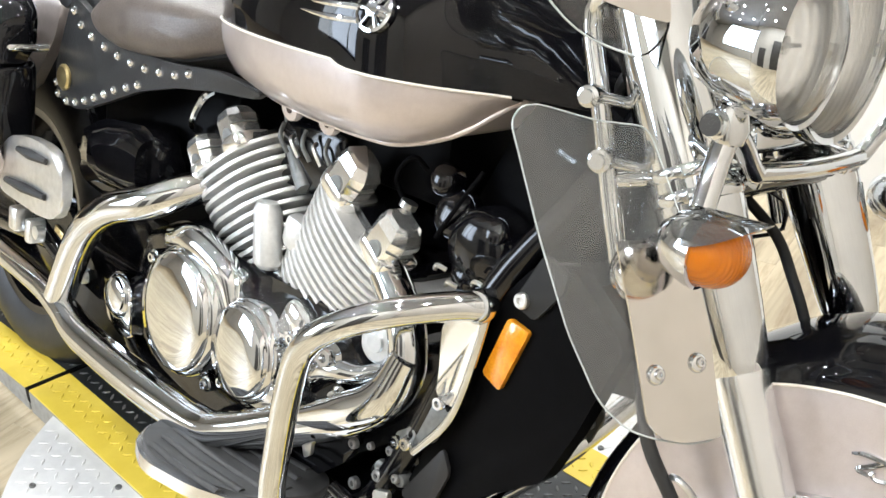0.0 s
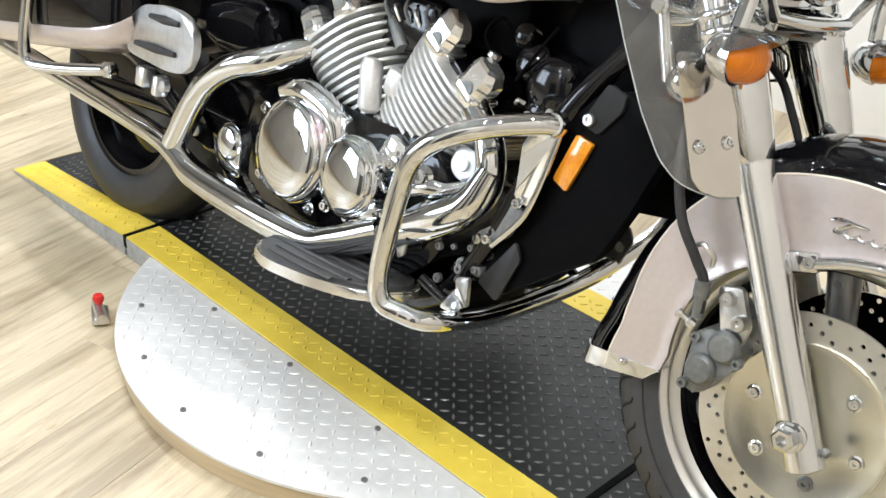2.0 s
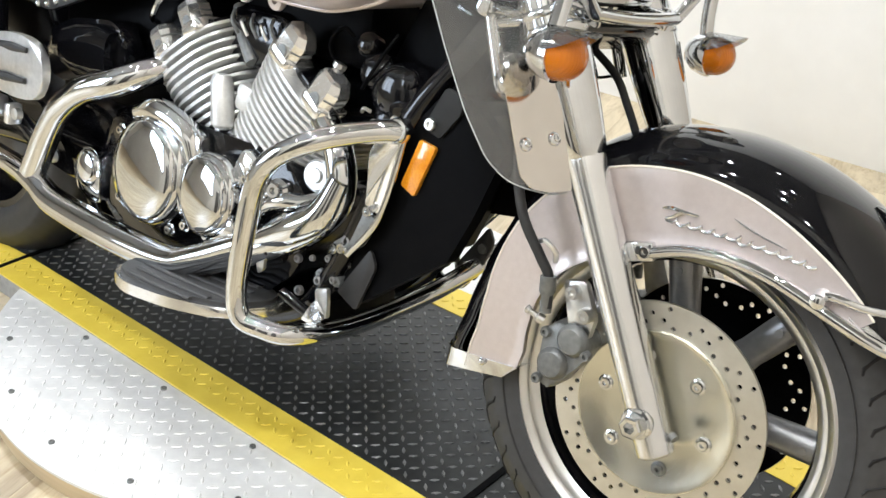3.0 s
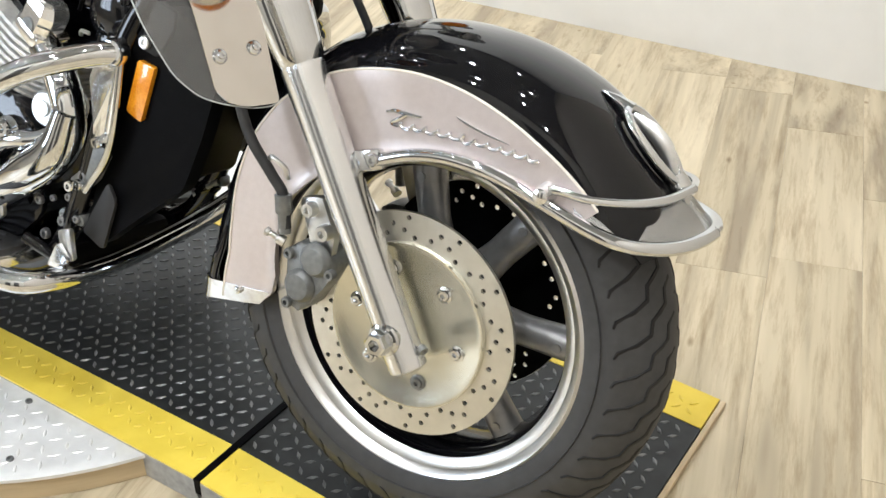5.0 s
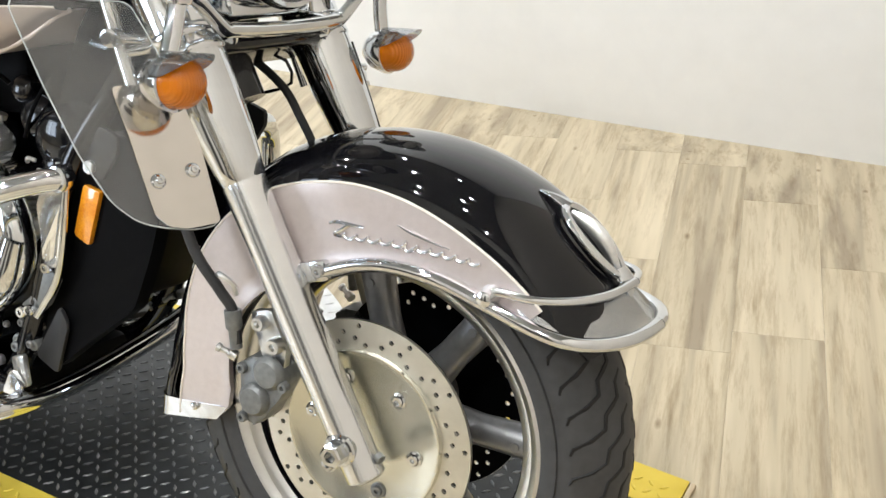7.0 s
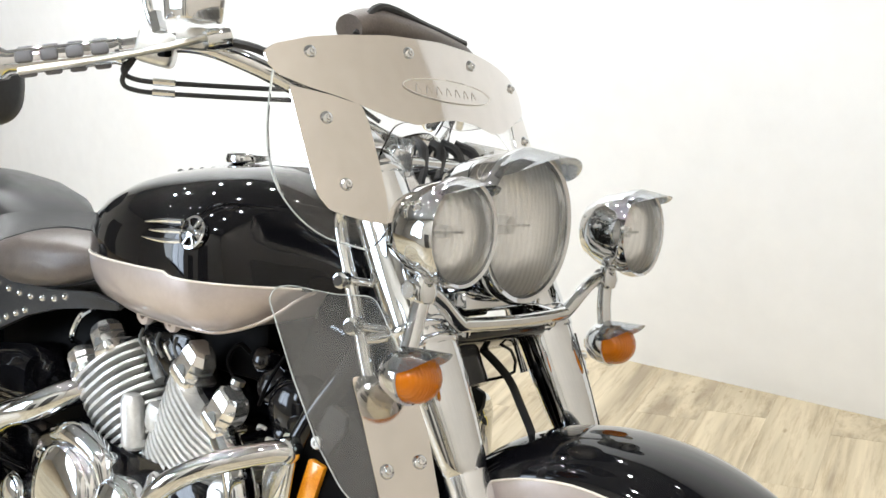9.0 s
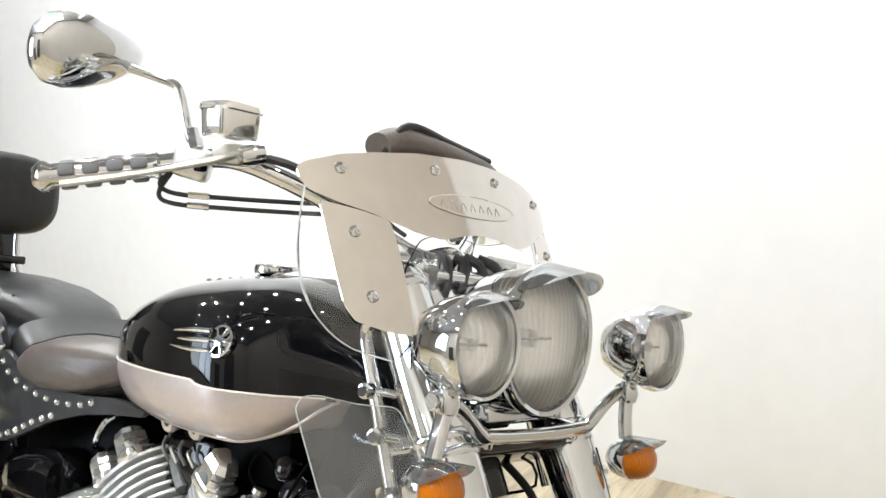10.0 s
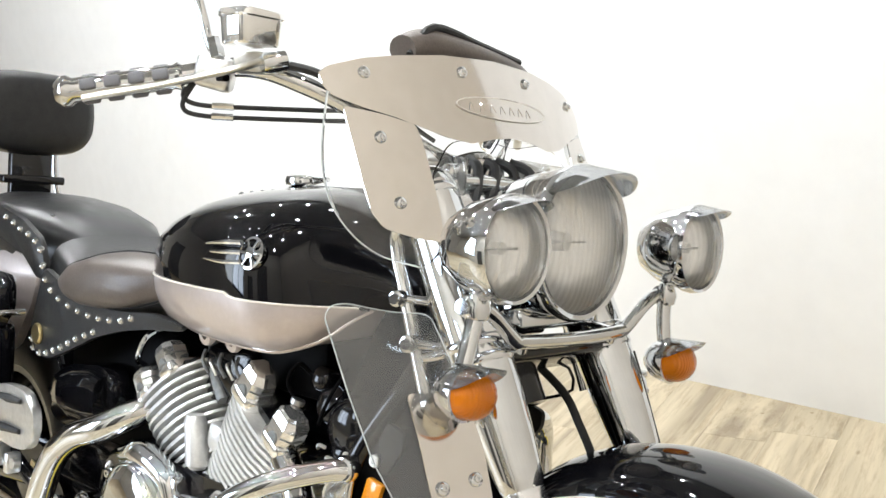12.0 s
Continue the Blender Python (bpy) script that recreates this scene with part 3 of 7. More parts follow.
part("lug_pattern", lugs(lambda x, y: abs(y) < HALF - STRIPE - 0.008 and abs(abs(x) - SEAM) > 0.02 and abs(x) < END - 0.01, lambda x, y: deck_z(x), (-1.2, 1.2, -0.3, 0.3)), DARKLUG, table, smooth=0, kind="stuff")
part("lug_pattern", lugs(lambda x, y: HALF - STRIPE + 0.006 < abs(y) < HALF - 0.006 and abs(abs(x) - SEAM) > 0.02 and abs(x) < END - 0.01, lambda x, y: deck_z(x) + 0.0015, (-1.2, 1.2, -0.3, 0.3)), YELLOW, table, smooth=0, kind="stuff")
part("lug_pattern", lugs(lambda x, y: abs(y) > HALF + 0.012 and math.hypot(x, y) < RADIUS - 0.012, lambda x, y: -0.004, (-0.64, 0.64, -0.64, 0.64), 0.0255, (0.0104, 0.0032, 0.0014)), BRIGHTLUG, table, smooth=0, kind="stuff")
pin = part("locking_pin", merge(tube([(-0.455, -0.48, -0.028), (-0.385, -0.505, -0.028)], 0.011, 12, 1), block((0.06, 0.034, 0.012), (-0.42, -0.492, -0.04), (0, 0, -25), 0.003)), SATIN, table, "steel locking pin with red knob")
part("knob", lathe([(0, 0), (0.005, 0.001), (0.006, 0.01), (0.0105, 0.017), (0.012, 0.024), (0.0095, 0.031), (0, 0.034)], (-0.428, -0.488, -0.028), (0, 0, 1), 18), RED, pin, "round red plastic knob")


# ---- the motorcycle ----
moto = new("motorcycle")
moto.matrix_world = Matrix(((0.9998, 0.0047, -0.0202, 0), (0, 0.9738, 0.2275, 0), (0.0208, -0.2274, 0.9736, -0.0017), (0, 0, 0, 1)))
tagged(moto, "black and rose-silver touring cruiser motorcycle leaning on its stand", "motorcycle")
# the fork and all that turns with it is built straight; the body is turned a little against it
BODY = pose(-0.35, 0, 0) @ pose(0, 0, 0, 0, 0, -3.5) @ pose(0.35, 0, 0)


def bpart(name, bm, material, parent=None, label="", smooth=40):
    return part(name, moved(bm, BODY), material, parent or moto, label, smooth)


def fpart(name, bm, material, parent=None, label="", smooth=40):
    return part(name, bm, material, parent or moto, label, smooth)


AXLE = Vector((0, 0, 0.318))


# wheels
def tyre_mesh(r_out, r_in, half, grooves):
    """A tyre about y with tread grooves cut in."""
    prof = [(r_in, -half * 0.72), (r_in + 0.012, -half * 0.86), (r_in + 0.035, -half * 0.99), (r_in + 0.06, -half)]
    n = 40
    for i in range(n + 1):
        a = -1.12 + 2.24 * i / n
        prof.append((r_out - 0.062 * (1 - math.cos(a)) * 1.35, half * math.sin(a) * 1.08))
    prof += [(r, -h) for r, h in prof[3::-1]]
    seg = 120
    bm = bmesh.new()
    rings = []
    for s in range(seg):
        w = 2 * math.pi * s / seg
        ring = []
        for k, (r, h) in enumerate(prof):
            if grooves and 4 < k < len(prof) - 5 and abs(h) > 0.004:
                f = (w * 44 / (2 * math.pi) + (0.5 if h > 0 else 0)) % 1.0
                y = abs(h) / half
                zig = float(np.interp(y, [0.12, 0.3, 0.36, 0.56, 0.62, 0.8, 0.97], [0.0, 0.75, 0.45, 1.2, 0.9, 1.4, 1.5]))
                gap = abs((f - zig + 0.5) % 1.0 - 0.5)
                if gap < 0.07 and 0.12 < y < 0.95:
                    r -= 0.006
            ring.append(bm.verts.new((r * math.cos(w), h, r * math.sin(w))))
        rings.append(ring)
    m = len(prof)
    for s in range(seg):
        a, b = rings[s], rings[(s + 1) % seg]
        for k in range(m):
            f = bm.faces.new((a[k], a[(k + 1) % m], b[(k + 1) % m], b[k]))
            if grooves and any(math.hypot(v.co.x, v.co.z) < prof[kk][0] - 0.003 for v, kk in ((a[k], k), (a[(k + 1) % m], (k + 1) % m), (b[k], k), (b[(k + 1) % m], (k + 1) % m))):
                f.material_index = 1
    return bm


front_tyre = fpart("front_tyre", moved(tyre_mesh(0.318, 0.205, 0.069, False), Matrix.Translation(AXLE)), RUBBER, label="black road tyre with angled tread grooves", smooth=30)
# Half-sunk near-black strips paint the shade of the tread grooves.
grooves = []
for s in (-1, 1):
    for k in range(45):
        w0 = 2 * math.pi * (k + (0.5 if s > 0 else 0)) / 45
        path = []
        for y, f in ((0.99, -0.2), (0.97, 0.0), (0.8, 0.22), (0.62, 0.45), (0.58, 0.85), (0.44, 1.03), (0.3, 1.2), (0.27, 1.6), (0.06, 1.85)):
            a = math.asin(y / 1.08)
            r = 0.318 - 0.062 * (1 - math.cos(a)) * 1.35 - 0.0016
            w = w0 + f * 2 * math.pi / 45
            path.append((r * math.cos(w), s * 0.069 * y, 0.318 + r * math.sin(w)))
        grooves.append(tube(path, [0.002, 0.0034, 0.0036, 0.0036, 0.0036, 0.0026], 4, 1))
fpart("tread_pattern", merge(*grooves), GROOVE, front_tyre, "zigzag strips, near-black for the shade in the tread grooves")


def rim_profile(s=1):
    return [(0.196, -0.06), (0.221, -0.062), (0.228, -0.066), (0.228, -0.058), (0.214, -0.052), (0.205, -0.03), (0.198, 0), (0.205, 0.03), (0.214, 0.052), (0.228, 0.058), (0.228, 0.066), (0.221, 0.062),
            (0.196, 0.06), (0.188, 0.03), (0.182, 0), (0.188, -0.03), (0.196, -0.06)]


lip = [(0.199, -0.05), (0.206, -0.056), (0.213, -0.0575), (0.217, -0.063), (0.2235, -0.0665), (0.2275, -0.063)]
rim = fpart("front_rim", lathe(lip + [(r, -h) for r, h in lip[::-1]] + [(0.204, 0.045), (0.204, -0.045), lip[0]], AXLE, (0, 1, 0), 96, caps=False), RIMLIP, label="polished cast alloy wheel rim")
fpart("rim_barrel", lathe([(0.2015, -0.0505), (0.198, -0.048), (0.192, -0.03), (0.188, 0), (0.192, 0.03), (0.198, 0.048), (0.2015, 0.0505)], AXLE, (0, 1, 0), 72, caps=False), BLACKPART, rim, "black inside of the rim")
for y in (-0.0655, 0.0655):
    fpart("bead_ring", lathe([(0.2475, -0.003), (0.25, 0.003), (0.2525, -0.003)], AXLE + Vector((0, y * 1.045, 0)), (0, y, 0), 72, caps=False), RUBBER, front_tyre)
for k in range(7):
    w = radians(-1 + 360 / 7 * k)
    d = Vector((math.cos(w), 0, math.sin(w)))
    fpart("spoke", merge(tube([AXLE + d * 0.05, AXLE + d * 0.12, AXLE + d * 0.19], [0.028, 0.021, 0.023], 14, 4),
                         lathe([(0.006, 0), (0.006, 0.003), (0, 0.003)], AXLE + d * 0.176 + Vector((0, -0.0215, 0)), (0, -1, 0), 10)), SPOKE, rim, "grey cast spoke")
fpart("hub", lathe([(0.03, -0.075), (0.052, -0.07), (0.052, 0.07), (0.03, 0.075)], AXLE, (0, 1, 0), 32), SPOKE, rim)
holes = []
for k in range(12):
    for j, (r, da) in enumerate(((0.117, 0), (0.125, 7), (0.133, 14), (0.1415, 4), (0.121, 19))):
        a = radians(k * 30 + da)
        holes.append((r * math.cos(a), r * math.sin(a)))
for s in (-1, 1):
    disc = fpart("brake_disc", moved(holed_disc(0.106, 0.149, 0.005, holes, 0.0034), Matrix.Translation(AXLE + Vector((0, s * 0.089 + 0.0025, 0))) @ pose(0, 0, 0, 90, 0, 0)), STEEL, label="drilled steel brake disc", smooth=20)
    # Black sheet added behind the steel to paint the shade inside the wheel.
    fpart("disc_shade_sheet", moved(holed_disc(0.04, 0.1485, 0.001, holes, 0.0036, 64), Matrix.Translation(AXLE + Vector((0, s * 0.0855 + 0.0005, 0))) @ pose(0, 0, 0, 90, 0, 0)), MATTBLACK, disc, "black sheet for the shade on the disc's inner side", smooth=20)
    fpart("disc_carrier", lathe([(0.03, 0.0), (0.052, 0.001), (0.06, 0.002), (0.1, 0.0035), (0.106, 0.0065), (0.11, 0.0065), (0.111, 0.0005), (0.09, -0.006), (0.03, -0.006)], AXLE + Vector((0, s * 0.0915, 0)), (0, s, 0), 64), CARRIER, disc, "smooth steel carrier plate")
    for k in range(6):
        a = radians(-90 + 18.4 + 60 * k)
        p = AXLE + Vector((0.0756 * math.cos(a), s * 0.094, 0.0756 * math.sin(a)))
        fpart("bolt", merge(lathe([(0.0105, 0), (0.0105, 0.002), (0.008, 0.003), (0.008, 0)], p, (0, s, 0), 18), bolt_head(p, (0, s, 0), 0.0072, 0.006)), CHROME if k else CASTGREY, disc, smooth=30)

# Rubber darker than the front tyre's and a black rim paint the shadow here.
rear_tyre = bpart("rear_tyre", moved(tyre_mesh(0.325, 0.2, 0.072, False), Matrix.Translation((-1.72, 0, 0.325))), HOSE, label="black rear road tyre, darkened for the shadow there", smooth=30)
bpart("rear_rim", lathe(rim_profile(), (-1.72, 0, 0.325), (0, 1, 0), 48), BLACKPART, label="rear wheel rim, blackened for the shadow there")
bpart("rear_hub_plate", lathe([(0.03, 0.05), (0.16, 0.03), (0.19, 0.0), (0.16, -0.03), (0.03, -0.05)], (-1.72, 0, 0.325), (0, 1, 0), 40), BLACKPART)

# fork
RAKE = Vector((-0.461, 0, 0.887)).normalized()
FOOT = Vector((0.03, 0, 0.28))


def along_fork(d, y, ahead=0.0):
    return FOOT + RAKE * d + Vector((0.887 * ahead, y, 0.461 * ahead))


for s in (-1, 1):
    y = -0.131 if s < 0 else 0.141
    leg = fpart("fork_leg", lathe([(0.0, 0.0), (0.019, 0.0), (0.0245, 0.004), (0.025, 0.014), (0.0258, 0.12), (0.0274, 0.375), (0.0278, 0.388), (0.0272, 0.394)], along_fork(0, y), RAKE, 28), FORK, label="polished aluminium fork slider")
    fpart("fork_tube", lathe([(0.027, 0.39), (0.0298, 0.3975), (0.0318, 0.41), (0.0358, 0.45), (0.0392, 0.5), (0.0415, 0.55), (0.0415, 0.79), (0.038, 0.805), (0.028, 0.815), (0.0, 0.817)], along_fork(0, y), RAKE, 28), CHROME, leg, "chromed fork tube and cover")
    fpart("slider_seam", lathe([(0.026, 0), (0.0282, 0.0005), (0.0282, 0.0025), (0.026, 0.003)], along_fork(0.3935, y), RAKE, 28), CASTGREY, leg, "dark seam ring")
    for d in (0.548, 0.57, 0.775):
        fpart("clamp_band", lathe([(0.041, 0), (0.0435, 0.003), (0.0435, 0.011), (0.041, 0.014)], along_fork(d, y), RAKE, 28), CHROME, leg)
    nut = AXLE + Vector((0.004, s * 0.15, 0.004))
    fpart("axle_nut", merge(lathe([(0.022, -0.012), (0.022, 0.004), (0.02, 0.007), (0.0165, 0.008), (0.0165, 0.013)], nut, (0, s, 0), 24), lathe([(0.0155, 0.012), (0.0155, 0.024), (0.013, 0.026), (0.008, 0.026), (0.0075, 0.012), (0, 0.012)], nut, (0, s, 0), 6)), CHROME, leg, "hexagonal chrome axle nut", 25)
    fpart("pinch_bolt", lathe([(0.006, 0), (0.006, 0.008), (0.003, 0.008), (0, 0.004)], along_fork(0.025, y - s * 0.002, 0.027), (0.8, s * 0.3, -0.3), 10), CASTGREY, leg)
# yokes between the legs
for d, h, mat_ in ((0.56, 0.03, BLACKPART), (0.80, 0.026, CHROME)):
    c = along_fork(d, 0, -0.01)
    fpart("fork_yoke", moved(block((0.075, 0.30, h), (0, 0, 0), bevel=0.012, seg=3), Matrix.Translation(c) @ pose(0, 0, 0, 0, -27.5, 0)), mat_, label="chrome fork yoke")
fpart("steering_head", lathe([(0.03, 0.5), (0.03, 0.82)], along_fork(0, 0, -0.055), RAKE, 20), BLACKPART)

# brake calipers and hoses, one a side
for s in (-1, 1):
    c = Vector((-0.128, s * 0.112, 0.362))
    cal = fpart("brake_caliper", side_plate([(-0.162, 0.388), (-0.15, 0.402), (-0.108, 0.404), (-0.09, 0.385), (-0.1, 0.355), (-0.118, 0.335), (-0.13, 0.312), (-0.155, 0.305), (-0.163, 0.33)], s * 0.107 - 0.022, 0.044, 0.006, 0.012), CASTGREY, label="grey cast brake caliper")
    for px, pz, r in ((-0.117, 0.386, 0.021), (-0.14, 0.345, 0.021)):
        fpart("piston_housing", lathe([(r + 0.002, 0), (r + 0.001, 0.006), (r - 0.004, 0.011), (0, 0.012)], (px, s * 0.128, pz), (0, s, 0), 24), CASTGREY, cal)
    for px, pz in ((-0.158, 0.385), (-0.159, 0.317), (-0.094, 0.372)):
        fpart("bolt", bolt_head((px, s * 0.128, pz), (0, s, 0), 0.0075, 0.008), CASTGREY, cal, smooth=30)
    fpart("caliper_bracket", merge(side_plate([(-0.15, 0.46), (-0.118, 0.468), (-0.095, 0.42), (-0.1, 0.385), (-0.13, 0.4)], s * 0.118 - 0.006, 0.012, 0.002, 0.006), bolt_head((-0.13, s * 0.126, 0.45), (0, s, 0), 0.01, 0.011), bolt_head((-0.106, s * 0.126, 0.425), (0, s, 0), 0.011, 0.013)), SATIN, cal)
    fpart("bleed_nipple", lathe([(0.007, 0), (0.007, 0.01), (0.004, 0.012), (0.004, 0.022), (0.006, 0.023), (0.006, 0.028), (0, 0.03)], (-0.163, s * 0.135, 0.4), (-0.8, s * 0.3, 0.4), 10), SATIN, cal)
    if s < 0:
        fpart("brake_hose", tube([(-0.25, s * 0.13, 0.72), (-0.238, s * 0.15, 0.62), (-0.216, s * 0.15, 0.54), (-0.182, s * 0.142, 0.487), (-0.166, s * 0.138, 0.462), (-0.16, s * 0.138, 0.42)], 0.007, 10), HOSE, label="black rubber brake hose")
    fpart("hose_guide", tube([(-0.185, s * 0.142, 0.507), (-0.172, s * 0.152, 0.512), (-0.158, s * 0.146, 0.5), (-0.16, s * 0.138, 0.485)], 0.0035, 8), SATIN)
    fpart("hose_union", lathe([(0.011, 0), (0.011, 0.022), (0.008, 0.026), (0.008, 0.05)], (-0.166, s * 0.138, 0.463), (0.1, 0, -1), 12), CASTGREY)

# front mudguard: crown, side skirts, trim
R_CROWN = 0.369


def tail_width(theta):
    """The guard draws in towards its rear edge."""
    return float(np.interp(theta, [140, 186], [1.0, 0.84]))


def crown(theta, v):
    """Point of the guard's outer skin: theta round the axle in degrees, v from the ridge (0) to the side (1), signed."""
    v = v * min(1, 0.7 + 0.3 * max(0, theta - 29) / 14)
    a = abs(v)
    s = 1 if v >= 0 else -1
    q = a * math.pi / 2
    y = 0.105 * math.sin(q) ** 0.9 * tail_width(theta)
    r = R_CROWN - 0.056 + float(np.interp(theta, [112, 148, 190], [0.056, 0.037, 0.037])) * (1 - (1 - math.cos(q)) ** 1.1)
    w = radians(theta)
    flare = float(np.interp(theta, [30, 60, 105, 128, 148, 164, 175, 184, 190], [-0.006, 0, 0, -0.009, -0.02, -0.024, -0.018, -0.002, 0.006]))
    return Vector(((r + flare) * math.cos(w) - 0.006, s * y, 0.318 + (r + flare) * math.sin(w)))


def line_r(theta):
    """Radius of the colour line on the guard's side."""
    return np.interp(theta, [30, 45, 51, 60, 68, 79, 91, 101, 115, 127, 138, 148, 164, 175, 184, 190], [0.322, 0.318, 0.316, 0.314, 0.315, 0.318, 0.321, 0.322, 0.324, 0.318, 0.309, 0.299, 0.284, 0.281, 0.292, 0.299])


def lower_r(theta):
    return np.interp(theta, [28, 37, 42, 49, 61, 74, 88, 105, 140, 150, 163, 177, 185, 190], [0.302, 0.3, 0.29, 0.272, 0.254, 0.238, 0.222, 0.211, 0.214, 0.212, 0.205, 0.199, 0.207, 0.232])


def skirt(theta, k, s, lift=0.0):
    """The flat side of the guard between the colour line (0) and its lower edge (1)."""
    r = line_r(theta) * (1 - k) + lower_r(theta) * k
    w = radians(theta)
    rr = (R_CROWN - r)
    y = 0.105 * math.sin(min(math.acos(max(1 - (rr / 0.056) ** (1 / 1.1), 0)), math.pi / 2)) ** 0.9 if rr < 0.056 else 0.105
    y *= tail_width(theta)
    return Vector((r * math.cos(w) - 0.006, s * (y + lift), 0.318 + r * math.sin(w)))


TH = [29 + (189 - 29) * i / 64 for i in range(65)]
bm = bmesh.new()
cols = [-1, -0.9, -0.78, -0.64, -0.5, -0.36, -0.22, -0.1, 0, 0.1, 0.22, 0.36, 0.5, 0.64, 0.78, 0.9, 1]
outer = [[bm.verts.new(crown(t, v)) for v in cols] for t in TH]
inner = [[bm.verts.new(crown(t, v) * 1.0 - (crown(t, v) - Vector((0, 0, 0.318))).normalized() * 0.004) for v in cols] for t in TH]
for g in (outer, inner):
    for a, b in zip(g, g[1:]):
        for k in range(len(cols) - 1):
            bm.faces.new((a[k], a[k + 1], b[k + 1], b[k]))
for g0, g1 in ((outer[0], inner[0]), (outer[-1], inner[-1])):
    for k in range(len(cols) - 1):
        bm.faces.new((g0[k], g0[k + 1], g1[k + 1], g1[k]))
guard = fpart("front_mudguard", bm, BLACKPAINT, label="glossy black mudguard with rose-silver sides", smooth=60)
for s in (-1, 1):
    bm = bmesh.new()
    ks = [0, 0.06, 0.15, 0.3, 0.5, 0.75, 0.93, 1.0]
    TS = [t for t in TH if t > 41]
    g1 = [[bm.verts.new(skirt(t, k, s, 0.0018 + (0.004 if k == 1.0 else 0))) for k in ks] for t in TS]
    g2 = [[bm.verts.new(skirt(t, k, s, -0.003)) for k in ks] for t in TS]
    for g in (g1, g2):
        for a, b in zip(g, g[1:]):
            for k in range(len(ks) - 1):
                bm.faces.new((a[k], a[k + 1], b[k + 1], b[k]))
    for i in range(len(TS) - 1):
        for k in (0, -1):
            bm.faces.new((g1[i][k], g1[i + 1][k], g2[i + 1][k], g2[i][k]))
    for e in (0, -1):
        for k in range(len(ks) - 1):
            bm.faces.new((g1[e][k], g1[e][k + 1], g2[e][k + 1], g2[e][k]))
    fpart("side_skirt", bm, TAUPE, guard, "rose-silver metallic painted side", 60)
    bm = bmesh.new()
    g1 = [[bm.verts.new(skirt(t, k, s, -0.0045)) for k in (0, 0.25, 0.5, 0.75, 0.97)] for t in TS]
    for a, b in zip(g1, g1[1:]):
        for k in range(4):
            bm.faces.new((a[k], a[k + 1], b[k + 1], b[k]))
    fpart("inner_lining", bm, MATTBLACK, guard, "black inside of the guard", 60)
    fpart("pinstripe", tube([skirt(t, 0.0, s, 0.002) for t in TS], 0.0016, 6, 1), CREAM, guard, "thin cream pinstripe")
    # flowing chrome script, kept as plain strokes
    fpart("script_badge", tube([(-0.042, s * 0.109, 0.588), (-0.03, s * 0.109, 0.5915), (-0.012, s * 0.109, 0.5905), (0.006, s * 0.109, 0.5905)], [0.0014, 0.0026, 0.0026, 0.0014], 6, 4), CHROME, guard, "flowing chrome script badge")
    fpart("script_stroke", tube([(-0.014, s * 0.109, 0.59), (-0.024, s * 0.109, 0.583), (-0.035, s * 0.109, 0.5755), (-0.024, s * 0.109, 0.574)], [0.0024, 0.0026, 0.002, 0.0018], 6, 4), CHROME, guard)
    word = []
    for i in range(133):
        f = i / 132
        tall = 1.7 if 0.44 < f < 0.56 else 1.0
        lift = 0.003 * tall * math.sin(f * 2 * math.pi * 11)
        word.append((-0.026 + 0.181 * f + 0.6 * lift + 0.003 * math.cos(f * 2 * math.pi * 11), s * 0.109, 0.5755 - 0.004 * f + 0.003 * math.sin(math.pi * f) + lift))
    fpart("script_stroke", tube(word, 0.0022, 6, 1), FORK, guard)
    fpart("script_stroke", tube([(0.05, s * 0.1085, 0.6), (0.066, s * 0.1085, 0.594), (0.09, s * 0.1085, 0.5875), (0.12, s * 0.1085, 0.5815)], [0.0008, 0.0034, 0.003, 0.001], 6, 4, flat=0.5), CHROME, guard)
    # lower chrome rail and its bracket
    rail = [(-0.045, s * 0.118, 0.529), (0.0, s * 0.117, 0.545), (0.05, s * 0.116, 0.5515), (0.11, s * 0.115, 0.545), (0.17, s * 0.114, 0.527), (0.23, s * 0.112, 0.508), (0.266, s * 0.106, 0.5), (0.296, s * 0.088, 0.498), (0.318, s * 0.062, 0.499), (0.33, s * 0.03, 0.501), (0.334, 0, 0.502)]
    fpart("lower_rail", tube(rail, 0.0085, 12, 5), CHROME, guard, "bright chrome guard rail")
    rail = [(0.168, s * 0.112, 0.536), (0.182, s * 0.114, 0.545), (0.222, s * 0.104, 0.54), (0.262, s * 0.082, 0.54), (0.291, s * 0.048, 0.544), (0.303, 0, 0.548)]
    fpart("upper_rail", tube(rail, 0.0055, 12, 5), CHROME, guard, "bright chrome guard rail")
    fpart("rail_bracket", merge(block((0.042, 0.012, 0.026), (-0.056, s * 0.118, 0.528), (0, -15, 0), 0.004), bolt_head((-0.046, s * 0.124, 0.531), (0, s, 0), 0.008, 0.006)), CHROME, guard)
    fpart("rail_foot", lathe([(0.014, -0.01), (0.012, 0), (0.009, 0.02), (0.005, 0.022)], (0.172, s * 0.108, 0.538), (0, s, 0), 16), CHROME, guard)
    # chrome lip at the front, between the rails
    bm = bmesh.new()
    lip = (((0.2, 0.104, 0.536), (0.24, 0.092, 0.53), (0.268, 0.07, 0.53), (0.288, 0.04, 0.533), (0.296, 0.0, 0.536)),
           ((0.206, 0.108, 0.524), (0.25, 0.1, 0.517), (0.282, 0.078, 0.516), (0.303, 0.045, 0.518), (0.311, 0.0, 0.52)),
           ((0.215, 0.11, 0.511), (0.258, 0.104, 0.501), (0.296, 0.082, 0.499), (0.32, 0.047, 0.5), (0.329, 0.0, 0.501)))
    rows = [[bm.verts.new((x, s * y, z)) for x, y, z in line] for line in lip]
    for lo, hi in zip(rows, rows[1:]):
        for k in range(4):
            bm.faces.new((lo[k], lo[k + 1], hi[k + 1], hi[k]))
